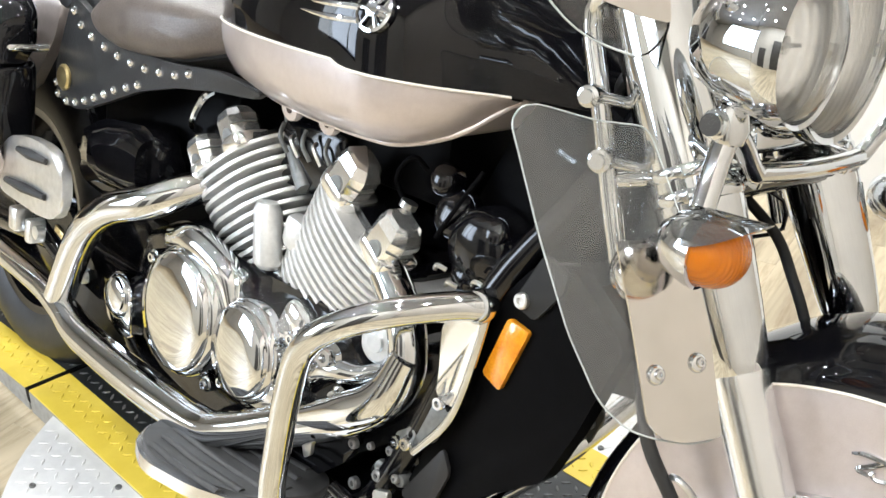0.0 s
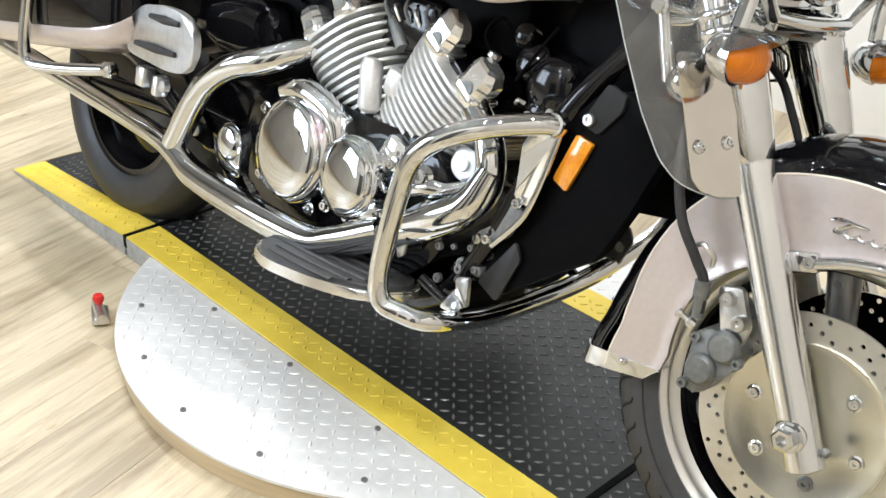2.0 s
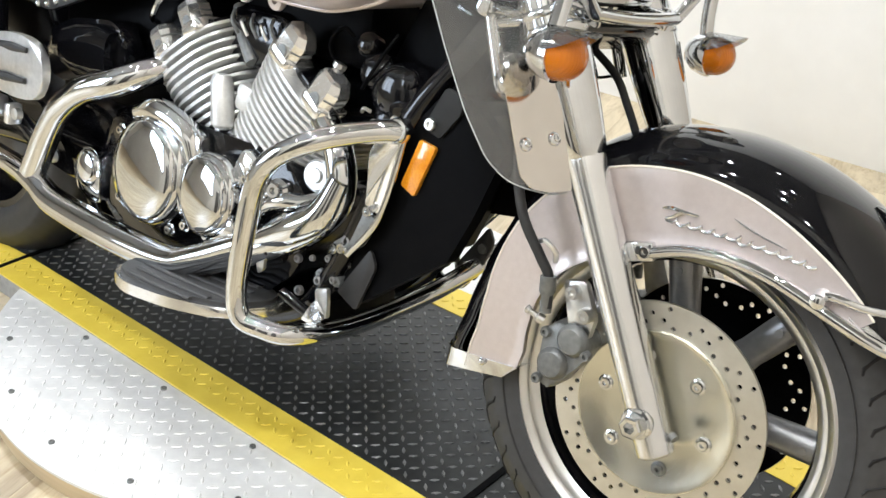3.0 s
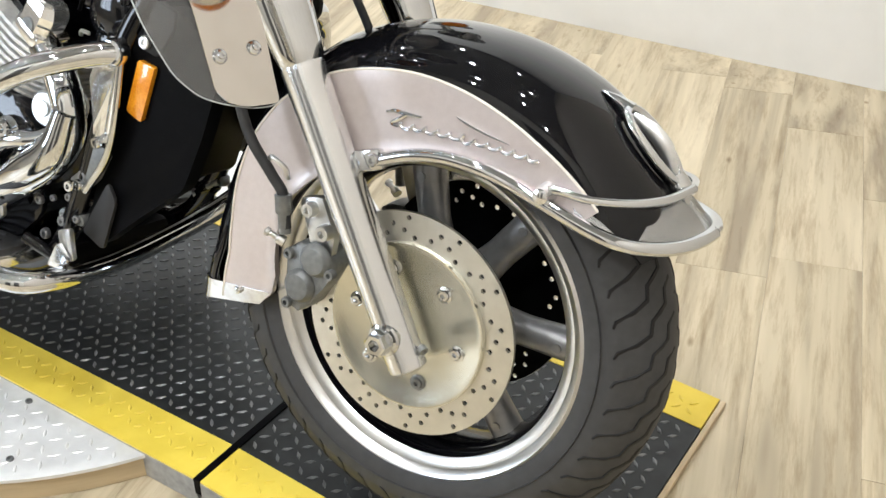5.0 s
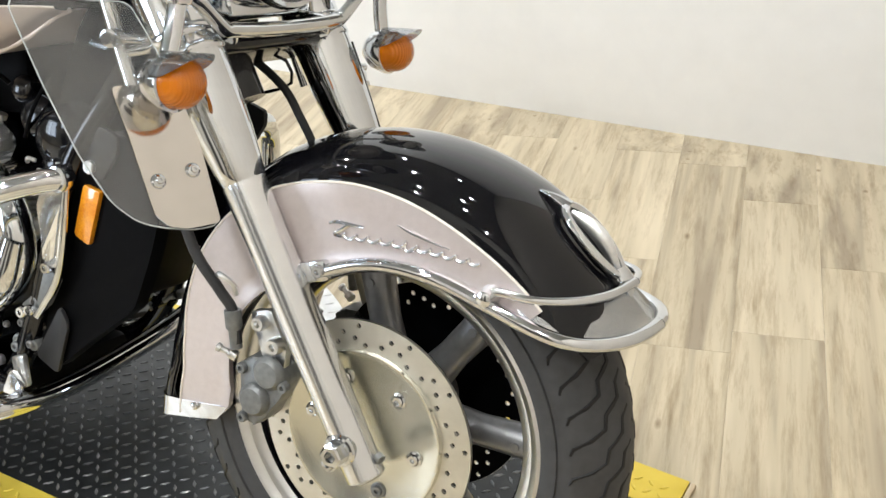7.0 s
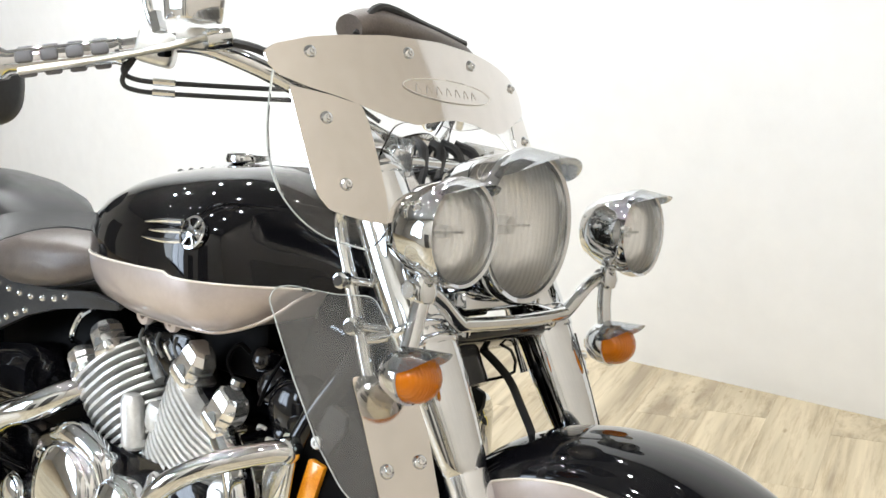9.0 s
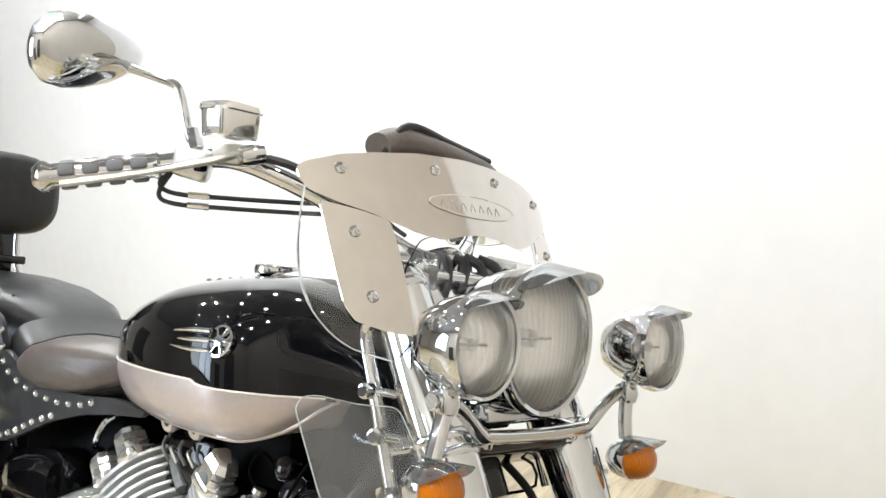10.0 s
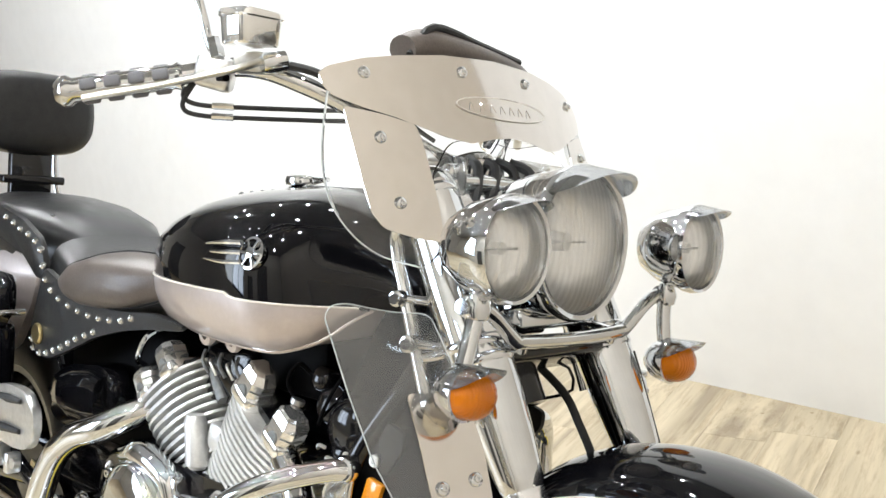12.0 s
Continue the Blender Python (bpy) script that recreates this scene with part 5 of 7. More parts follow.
fpart("instrument_dial", lathe([(0.0, -0.05), (0.03, -0.045), (0.052, -0.01), (0.055, 0.0), (0.052, 0.008), (0.045, 0.004), (0, 0.004)], (-0.39, 0.0, 1.01), (-0.5, 0, 0.86), 28), CHROME, label="round chrome instrument pod")
for k, (y0, y1) in enumerate(((-0.03, -0.05), (0.0, -0.02), (0.03, 0.04), (0.06, 0.07))):
    fpart("wiring_hose", tube([(-0.35, y0, 1.03), (-0.325, y0 * 1.3, 1.015), (-0.32, y1, 0.97), (-0.35, y1, 0.9), (-0.4, y1 * 0.5, 0.82)], 0.0075, 8, 5), HOSE, label="black wiring hose behind the headlamp")
fpart("head_cowl", moved(block((0.05, 0.2, 0.08), bevel=0.02, seg=3), Matrix.Translation((-0.335, 0, 0.955)) @ pose(0, 0, 0, 0, -27, 0)), FORK, label="polished fork shroud behind the headlamp")
fpart("speedometer_cable", tube([(-0.3, 0.03, 0.775), (-0.26, 0.04, 0.748), (-0.214, 0.04, 0.716), (-0.189, 0.04, 0.681), (-0.168, 0.04, 0.647), (-0.15, 0.04, 0.61)], 0.0058, 10, 6), GROOVE, label="thick black cable inside the fork")
fpart("cable_hanger", tube([(-0.25, 0.03, 0.765), (-0.225, 0.06, 0.75), (-0.22, 0.065, 0.72), (-0.235, 0.04, 0.71), (-0.245, 0.02, 0.708)], 0.0025, 6, 2), BLACKPART)
fpart("cable_clip", tube([(-0.19, 0.165, 0.77), (-0.165, 0.165, 0.711), (-0.138, 0.165, 0.643)], 0.005, 8, 4), BLACKPART)


# ---- tank ----
TX = [-1.04, -1.0, -0.974, -0.9, -0.8, -0.7, -0.6, -0.55, -0.5, -0.463, -0.42, -0.39]
T_TOP = [0.84, 0.885, 0.903, 0.934, 0.964, 0.979, 0.982, 0.975, 0.955, 0.928, 0.885, 0.85]
T_BOT = [0.79, 0.78, 0.772, 0.755, 0.745, 0.741, 0.74, 0.744, 0.766, 0.806, 0.812, 0.815]
T_HALF = [0.05, 0.105, 0.137, 0.19, 0.225, 0.24, 0.2416, 0.231, 0.186, 0.126, 0.085, 0.06]


def line_z(x):
    return 0.8235 if x < -0.612 else (0.8235 - 0.006 * (x + 0.612) / 0.014 if x < -0.598 else 0.8175 - 0.035 * (x + 0.598))


def spline(xs, ys, x):
    """A smooth curve through given stations."""
    i = min(max(int(np.searchsorted(xs, x)) - 1, 0), len(xs) - 2)
    h = xs[i + 1] - xs[i]
    t = (x - xs[i]) / h
    m0 = (ys[min(i + 1, len(ys) - 1)] - ys[max(i - 1, 0)]) / (xs[min(i + 1, len(xs) - 1)] - xs[max(i - 1, 0)])
    m1 = (ys[min(i + 2, len(ys) - 1)] - ys[i]) / (xs[min(i + 2, len(xs) - 1)] - xs[i])
    return (2 * t ** 3 - 3 * t * t + 1) * ys[i] + (t ** 3 - 2 * t * t + t) * h * m0 + (3 * t * t - 2 * t ** 3) * ys[i + 1] + (t ** 3 - t * t) * h * m1


def tank_side(x, u, lift=0.0):
    """Half section of the tank: u 0 at the ridge, 1 at the colour line, 2 at the bottom edge."""
    top, bot, hw = (spline(TX, v, x) for v in (T_TOP, T_BOT, T_HALF))
    zl = min(line_z(x), top - 0.01)
    if u <= 1:
        a = u * math.pi / 2
        y, z = hw * math.sin(a) ** 0.75 + 0.016 * hw / 0.24 * math.sin(math.pi * u), zl + (top - zl) * math.cos(a) ** 0.8 if a < math.pi / 2 - 1e-6 else zl
        if u == 1:
            y, z = hw, zl
    else:
        a = (u - 1) * math.pi / 2
        y, z = hw * (1 - 0.22 * (1 - math.cos(a))), zl - (zl - bot) * math.sin(a)
    return (x, y + lift, z)


xs = np.linspace(TX[0], TX[-1], 44)


def tank_shell(us, lift, close):
    rings = []
    for x in xs:
        right = [tank_side(x, u, lift) for u in us]
        ring = [(a, -b, c) for a, b, c in right[::-1]] + ([(a, b, c) for a, b, c in right[1:]] if close else [])
        rings.append(ring)
    return rings


us = [0, 0.12, 0.25, 0.4, 0.55, 0.7, 0.82, 0.92, 1.0]
tank = bpart("fuel_tank", loft(tank_shell(us, 0.0, True)), BLACKPAINT, label="glossy black fuel tank with rose-silver lower panels", smooth=60)
us2 = [1.0, 1.1, 1.25, 1.45, 1.65, 1.85, 2.0]
for s in (-1, 1):
    rings = []
    for x in np.linspace(TX[0], -0.46, 40):
        r = [tank_side(x, u, 0.0015) for u in us2] + [(x, 0.02, tank_side(x, 2.0)[2] + 0.01), (x, 0.02, line_z(x) - 0.004)]
        rings.append([(a, s * b, c) for a, b, c in r])
    bpart("lower_panel", loft(rings), TAUPE, tank, "rose-silver metallic painted lower panel", 60)
    bpart("pinstripe", tube([(p[0], s * p[1], p[2]) for p in (tank_side(x, 1.0, 0.0018) for x in np.linspace(-1.02, -0.458, 48))], 0.0017, 6, 1), CREAM, tank, "thin cream pinstripe")
    bpart("panel_lip", tube([(p[0], s * p[1], p[2]) for p in (tank_side(x, 2.0, 0.001) for x in np.linspace(-1.02, -0.458, 48))], 0.004, 8, 1), TAUPE, tank)
    # round filigree emblem with speed lines
    c = Vector((-0.561, s * 0.231, 0.882))
    emb = bpart("tank_emblem", merge(lathe([(0.024, 0), (0.024, 0.006), (0.0205, 0.007), (0.0205, 0.002), (0, 0.002)], c, (0.12, s, 0.28), 32), *[moved(block((0.042, 0.004, 0.0035), bevel=0.001), axis_matrix(c + Vector((0, s * 0.005, 0.0015)), (0.12, s, 0.28)) @ pose(0, 0, 0, 0, 0, 60 * k) @ pose(0, 0, 0.001)) for k in range(3)], lathe([(0.009, 0), (0.008, 0.01), (0, 0.011)], c, (0.12, s, 0.28), 16)), CHROME, None, "round chrome tank emblem with wing bars")
    for k, (dz, x1) in enumerate(((0.014, -0.665), (0.0, -0.655), (-0.014, -0.672))):
        bpart("emblem_bar", tube([(-0.58, s * 0.2375, 0.883 + dz), (-0.62, s * 0.243, 0.881 + dz), (x1, s * 0.242, 0.879 + dz * 0.8)], [0.0055, 0.005, 0.002], 8, 4, flat=0.8), CHROME, emb)
    for u, v in ((-0.762, 0.738), (-0.688, 0.737)):
        bpart("tank_mount", lathe([(0.006, -0.006), (0.015, -0.006), (0.017, 0), (0.015, 0.006), (0.006, 0.006), (0.006, -0.006)], (u, s * 0.172, v), (0, s, -0.2), 20), TAUPE, tank, "round tank mounting eye")
con = bpart("tank_console", loft([[(x, w * math.cos(a), z + h * math.sin(a)) for a in (math.pi * i / 14 for i in range(15))] for x, w, z, h in ((-0.9, 0.02, 0.926, 0.01), (-0.86, 0.045, 0.938, 0.018), (-0.78, 0.056, 0.962, 0.02), (-0.68, 0.056, 0.973, 0.019), (-0.56, 0.048, 0.97, 0.018), (-0.48, 0.03, 0.94, 0.012))]), CHROME, None, "chrome tank-top console")
bpart("filler_cap", lathe([(0.036, 0), (0.038, 0.006), (0.036, 0.014), (0.03, 0.018), (0, 0.02)], (-0.72, -0.02, 0.982), (0, 0, 1), 28), CHROME, con, "round chrome filler cap")
for k in range(10):
    x = -0.86 + 0.03 * k
    bpart("stud", dome((x, -0.052, 0.955 + 0.02 * math.sin((x + 0.9) * 5)), (0, -0.6, 0.8), 0.007, 0.006, 10, 0.001), CHROME, con)

# ---- saddle ----
def insert_y(u, v):
    """Half width of the saddle's side insert."""
    return float(np.interp(u, [-1.28, -1.1, -1.0, -0.88], [0.182, 0.188, 0.182, 0.15])) - 1.3 * max(0, v - 0.82)


def ring_xz(x, half, z0, z1, round_=0.5, n=28, skew=0.0):
    """A soft-cornered section at x."""
    out = []
    for i in range(n):
        a = 2 * math.pi * i / n
        c, s = math.cos(a), math.sin(a)
        y = half * math.copysign(abs(c) ** round_, c)
        z = (z0 + z1) / 2 + (z1 - z0) / 2 * math.copysign(abs(s) ** round_, s)
        out.append((x, y, z))
    return out


seat = bpart("saddle", loft([ring_xz(x, h, a, b, 0.55) for x, h, a, b in ((-0.9, 0.05, 0.785, 0.81), (-0.94, 0.1, 0.765, 0.815), (-1.0, 0.14, 0.742, 0.824), (-1.08, 0.164, 0.72, 0.824), (-1.18, 0.172, 0.71, 0.82), (-1.27, 0.176, 0.705, 0.825), (-1.33, 0.17, 0.71, 0.86))]), LEATHER, label="black leather saddle with brown side inserts and chrome studs")
bpart("passenger_seat", loft([ring_xz(x, h, a, b, 0.65) for x, h, a, b in ((-1.3, 0.04, 0.79, 0.815), (-1.335, 0.075, 0.78, 0.842), (-1.38, 0.105, 0.77, 0.872), (-1.45, 0.135, 0.76, 0.9), (-1.56, 0.155, 0.76, 0.921), (-1.68, 0.155, 0.78, 0.932), (-1.78, 0.13, 0.8, 0.935), (-1.82, 0.06, 0.83, 0.91))]), LEATHER, seat, "raised black leather passenger seat")
for s in (-1, 1):
    if s > 0:
        continue
    bpart("passenger_skirt", side_plate([(-1.31, 0.79), (-1.335, 0.85), (-1.42, 0.885), (-1.54, 0.91), (-1.56, 0.85), (-1.42, 0.82), (-1.34, 0.77)], s * 0.184 - 0.006, 0.012, 0.004, 0.012), LEATHER, seat)
    for u, v in ((-1.492, 0.885), (-1.455, 0.876), (-1.422, 0.866), (-1.385, 0.857), (-1.352, 0.846), (-1.33, 0.831)):
        bpart("stud", dome((u, s * 0.191, v), (0, s, 0.1), 0.0075, 0.0065, 12, 0.001), CHROME, seat)
for s in (-1, 1):
    # grey side insert of the saddle, bulging
    ins = [(-0.885, 0.8), (-0.885, 0.828), (-0.97, 0.85), (-1.05, 0.85), (-1.12, 0.84), (-1.215, 0.81), (-1.265, 0.776), (-1.236, 0.754), (-1.16, 0.742), (-1.07, 0.745), (-0.99, 0.755), (-0.92, 0.775)]
    pts = rounded(ins, 0.02)
    cx = sum(p[0] for p in pts) / len(pts)
    cz = sum(p[1] for p in pts) / len(pts)
    rings = []
    for k, bulge in ((1.0, 0.0), (0.97, 0.008), (0.88, 0.015), (0.7, 0.021), (0.45, 0.025), (0.15, 0.026)):
        rings.append([(cx + (u - cx) * k, s * (insert_y(cx + (u - cx) * k, cz + (v - cz) * k) + bulge), cz + (v - cz) * k) for u, v in pts])
    bpart("side_insert", loft(rings), LEATHER2, seat, "worn grey leather insert with piping", 60)
    bpart("piping", tube([(u, s * (insert_y(u, v) + 0.002), v) for u, v in pts + pts[:1]], 0.003, 6, 1), LEATHER, seat)
    # skirt flap below with two rows of studs
    flap = [(-0.9, 0.757), (-0.8, 0.75), (-0.81, 0.738), (-0.9, 0.73), (-1.0, 0.715), (-1.1, 0.69), (-1.2, 0.652), (-1.28, 0.625), (-1.35, 0.63), (-1.365, 0.67), (-1.34, 0.73), (-1.31, 0.80), (-1.24, 0.775), (-1.1, 0.745), (-1.0, 0.748)]
    bpart("skirt_flap", side_plate(flap, s * 0.186 - 0.006, 0.012, 0.004, 0.014), LEATHER, seat, "black leather side skirt")
    row1 = [(-1.325, 0.83), (-1.315, 0.80), (-1.3, 0.775), (-1.275, 0.757), (-1.24, 0.745), (-1.2, 0.737), (-1.16, 0.731), (-1.12, 0.728), (-1.08, 0.727), (-1.04, 0.729), (-1.0, 0.733), (-0.965, 0.741)]
    row2 = [(-1.352, 0.655), (-1.345, 0.638), (-1.315, 0.632), (-1.285, 0.636), (-1.255, 0.645), (-1.225, 0.655), (-1.195, 0.667), (-1.165, 0.679), (-1.13, 0.69), (-1.098, 0.7)]
    for u, v in row1 + row2:
        bpart("stud", dome((u, s * 0.192, v), (0, s, 0.1), 0.0075, 0.0065, 12, 0.001), CHROME, seat)
    bpart("concho", lathe([(0.021, 0), (0.021, 0.003), (0.017, 0.006), (0.01, 0.005), (0, 0.008)], (-1.325, s * 0.193, 0.668), (0, s, 0), 24), BRASS, seat, "round brass concho")
back = bpart("backrest", loft([[(-1.83 + d, 0.15 * k * math.copysign(abs(math.cos(a)) ** 0.6, math.cos(a)), 1.12 + 0.098 * k * math.copysign(abs(math.sin(a)) ** 0.7, math.sin(a))) for a in (2 * math.pi * i / 36 for i in range(36))] for d, k in ((-0.035, 0.86), (-0.03, 0.96), (-0.012, 1.0), (0.012, 1.0), (0.034, 0.94), (0.044, 0.8), (0.048, 0.5), (0.049, 0.1))]), LEATHER, label="padded black leather backrest on its post", smooth=60)
bpart("backrest_post", block((0.025, 0.10, 0.12), (-1.83, 0, 0.975), bevel=0.006), BLACKPART, back)
bpart("post_collar", block((0.05, 0.15, 0.02), (-1.825, 0, 0.962), bevel=0.005), BLACKPART, back)
for s in (-1, 1):
    bpart("sissy_bar", tube([(-1.86, s * 0.075, 1.1), (-1.86, s * 0.08, 0.95), (-1.84, s * 0.12, 0.8)], 0.008, 10, 3), CHROME, back)

# ---- engine ----
CRANK = Vector((-0.81, 0, 0.38))
eng = bpart("engine", side_plate([(-1.16, 0.34), (-1.14, 0.46), (-1.02, 0.52), (-0.86, 0.5), (-0.76, 0.5), (-0.66, 0.5), (-0.6, 0.44), (-0.6, 0.33), (-0.68, 0.26), (-0.9, 0.24), (-1.1, 0.27)], -0.145, 0.29, 0.012, 0.03), BLACKPART, label="polished four-cylinder vee engine with cooling fins")


def across(lean):
    """The cylinder's axis and the direction across it in the side view."""
    a = radians(lean)
    return Vector((math.sin(a), 0, math.cos(a))), Vector((math.cos(a), 0, -math.sin(a)))


def fin_plate(lean, d, lo, hi, half_y, thick, r=0.1):
    """A cooling fin across the cylinder axis at distance d from the crank."""
    ax, px = across(lean)
    pts = rounded([(lo, -half_y), (hi, -half_y), (hi, half_y), (lo, half_y)], r, 8)
    return slab(pts, lambda u, v, w: CRANK + ax * (d + w) + px * u + Vector((0, v, 0)), thick, 0.0014)


def head_cover(lean, u, s, size):
    """A polished faceted cap on the head: a rounded flange, an eight-sided box over it, and dark pieces that paint the
    shade of a half-round notch in its side face and a slot in its front.
    """
    ax, px = across(lean)
    o = CRANK + ax * 0.278 + px * (u - 0.012 * size)

    def at(a, h, y):
        return o + px * (a * size) + ax * (h * size) + Vector((0, s * y, 0))
    foot = rounded([(-0.032, 0.098), (0.034, 0.098), (0.036, 0.14), (0.026, 0.155), (-0.024, 0.155), (-0.034, 0.14)], 0.01, 4)
    cov = bpart("head_cover", loft([[at(q[0] * k, h, 0.128 + (q[1] - 0.128) * k) for q in foot] for h, k in ((0.0, 0.96), (0.003, 1.0), (0.016, 1.0), (0.019, 0.97), (0.02, 0.9))]), COVER, None, "polished rounded head cover flange", 35)
    box = [(-0.016, 0.106), (0.018, 0.106), (0.028, 0.116), (0.028, 0.14), (0.016, 0.154), (-0.016, 0.154), (-0.026, 0.144), (-0.026, 0.116)]
    bpart("cover_box", loft([[at(q[0] * k + dx, h, 0.13 + (q[1] - 0.13) * k) for q in box] for h, k, dx in ((0.018, 1.0, 0), (0.05, 1.0, 0), (0.063, 0.8, -0.003), (0.067, 0.62, -0.004))]), COVER, cov, "faceted polished box", 12)
    # Dark plate and bar laid on the faces paint the recesses' shade.
    notch = [(0.011 * math.cos(math.pi * i / 12), 0.021 + 0.014 * math.sin(math.pi * i / 12)) for i in range(13)]
    bpart("cover_notch", slab([(0.002 + p, q) for p, q in notch], lambda a, h, d: at(a, h, 0.1542 + d), 0.0015), CASTGREY, cov, "dark plate for the shade of a half-round notch")
    bpart("cover_slot", tube([at(0.0285, 0.036, 0.118), at(0.0285, 0.036, 0.139), at(0.017, 0.036, 0.1535)], 0.0016, 6, 1), CASTGREY, cov, "dark bar for the shade of a narrow slot")


for lean, lo, hi, g_lo, g_hi in ((-35, -0.092, 0.136, 0.55, 0.72), (35, -0.124, 0.104, 0.82, 0.6)):
    ax, px = across(lean)
    # Core is matt black to put the shade between fins into its colour.
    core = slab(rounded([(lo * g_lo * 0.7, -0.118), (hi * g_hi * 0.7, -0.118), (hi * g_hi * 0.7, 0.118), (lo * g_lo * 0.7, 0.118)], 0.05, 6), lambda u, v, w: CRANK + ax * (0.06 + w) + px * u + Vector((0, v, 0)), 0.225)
    cyl = bpart("cylinder", core, MATTBLACK, None, "cast aluminium cylinder barrel, coloured black for shade between the fins")
    d0 = 0.098 if lean < 0 else 0.07
    n = 13 if lean < 0 else 16
    for k in range(n):
        f = k / (n - 1)
        grow = min(1, f * 1.25)
        bpart("cooling_fin", fin_plate(lean, d0 + (0.274 - d0) * f, lo * (g_lo + (1 - g_lo) * grow), hi * (g_hi + (1 - g_hi) * grow), 0.158 * (0.88 + 0.12 * f), 0.0062), FIN, cyl, smooth=30)
    headm = slab(rounded([(lo + 0.03, -0.13), (hi - 0.02, -0.13), (hi - 0.02, 0.13), (lo + 0.03, 0.13)], 0.04, 4), lambda u, v, w: CRANK + ax * (0.274 + w) + px * u + Vector((0, v, 0)), 0.018, 0.006)
    bpart("cylinder_head", headm, BLACKPART, eng, "glossy black top of the cylinder head", 30)
    for s in (-1, 1):
        for u, size in (((-0.01, 0.84), (0.08, 0.9)) if lean < 0 else ((-0.05, 0.98), (0.05, 1.0))):
            head_cover(lean, u, s, size)
for s in (-1, 1):
    # polished covers on the engine's side
    bpart("clutch_cover", lathe([(0.097, -0.04), (0.097, -0.006), (0.093, 0.002), (0.088, 0.005), (0.086, 0.012), (0.082, 0.0155), (0.06, 0.0185), (0.03, 0.02), (0, 0.0205)], (-0.958, s * 0.186, 0.404), (-0.03, s, 0.06), 48), CHROME, eng, "large domed chrome clutch cover")
    bpart("generator_cover", merge(lathe([(0.072, -0.04), (0.072, -0.006), (0.068, 0.002), (0.064, 0.004), (0.062, 0.011), (0.058, 0.0145), (0.03, 0.0175), (0, 0.0185)], (-0.802, s * 0.184, 0.401), (-0.04, s, 0.06), 40), side_plate([(-0.83, 0.335), (-0.73, 0.335), (-0.715, 0.36), (-0.735, 0.385), (-0.83, 0.35)], s * 0.172 - 0.012, 0.024, 0.006, 0.012)), CHROME, eng, "domed chrome generator cover")
    bpart("pivot_cover", merge(dome((-1.155, s * 0.165, 0.355), (0, s, 0.05), 0.04, 0.012, 28, 0.008), lathe([(0.03, 0.01), (0.028, 0.016), (0.02, 0.0185), (0, 0.0195)], (-1.155, s * 0.168, 0.357), (0, s, 0.05), 28), side_plate([(-1.2, 0.36), (-1.185, 0.31), (-1.14, 0.295), (-1.11, 0.3), (-1.113, 0.36)], s * 0.165 - 0.012, 0.024, 0.004, 0.008)), CHROME, eng, "small round chrome pivot cover")
    bpart("case_bridge", merge(tube([(-1.02, s * 0.16, 0.492), (-0.96, s * 0.165, 0.505), (-0.88, s * 0.165, 0.485), (-0.855, s * 0.165, 0.44)], [0.02, 0.024, 0.022, 0.016], 12, 5), side_plate([(-0.89, 0.5), (-0.84, 0.49), (-0.835, 0.42), (-0.87, 0.4), (-0.885, 0.43)], s * 0.16 - 0.012, 0.024, 0.005, 0.01)), CHROME, eng, "chrome crankcase casting")
    bpart("case_block", block((0.05, 0.03, 0.05), (-0.735, s * 0.15, 0.462), (0, 25, 0), 0.012), COVER, eng)
    for u, v in ((-1.06, 0.45), (-1.05, 0.33), (-0.9, 0.31), (-0.86, 0.33), (-0.87, 0.475), (-0.72, 0.36), (-0.715, 0.45), (-0.74, 0.33), (-0.8, 0.33)):
        bpart("bolt", merge(bolt_head((u, s * 0.172, v), (0, s, 0), 0.008, 0.007), lathe([(0.012, -0.03), (0.012, 0.0), (0.008, 0.001)], (u, s * 0.172, v), (0, s, 0), 14)), CHROME, eng, smooth=30)
    bpart("drain_plug", lathe([(0.012, -0.02), (0.014, 0), (0.014, 0.012), (0.006, 0.014), (0.005, 0.004), (0, 0.004)], (-0.765, s * 0.17, 0.31), (0, s, -0.1), 16), CASTGREY, eng)
    bpart("oil_filter", lathe([(0.024, -0.05), (0.026, 0), (0.026, 0.012), (0.022, 0.016), (0.012, 0.016), (0.011, 0.02), (0, 0.02)], (-0.592, s * 0.13, 0.486), (0.15, s, 0.1), 28), SATIN, eng, "bare metal round cap")
    # fittings in front of the generator cover
    bpart("water_elbow", tube([(-0.7, s * 0.14, 0.385), (-0.682, s * 0.15, 0.41), (-0.65, s * 0.152, 0.43), (-0.612, s * 0.145, 0.437), (-0.585, s * 0.13, 0.45)], [0.012, 0.017, 0.018, 0.014, 0.013], 14, 5), CHROME, eng, "chrome water pipe elbow")
    for u, v, r in ((-0.655, 0.447, 0.013), (-0.69, 0.43, 0.009), (-0.63, 0.405, 0.008)):
        bpart("fitting", merge(bolt_head((u, s * 0.163, v), (0.2, s, 0.1), r, 0.01), lathe([(r * 1.5, -0.03), (r * 1.5, -0.004), (r, 0)], (u, s * 0.163, v), (0.2, s, 0.1), 16)), CHROME, eng, smooth=30)
    bpart("sender_box", block((0.06, 0.03, 0.026), (-0.662, s * 0.175, 0.36), (0, -4, 0), 0.004), MATTBLACK, eng, "black plastic switch box")
    bpart("switch_bracket", side_plate([(-0.672, 0.347), (-0.645, 0.347), (-0.643, 0.322), (-0.655, 0.312), (-0.662, 0.33), (-0.674, 0.33)], s * 0.18 - 0.003, 0.006, 0.001, 0.003), SATIN, eng, "small bare metal bracket")
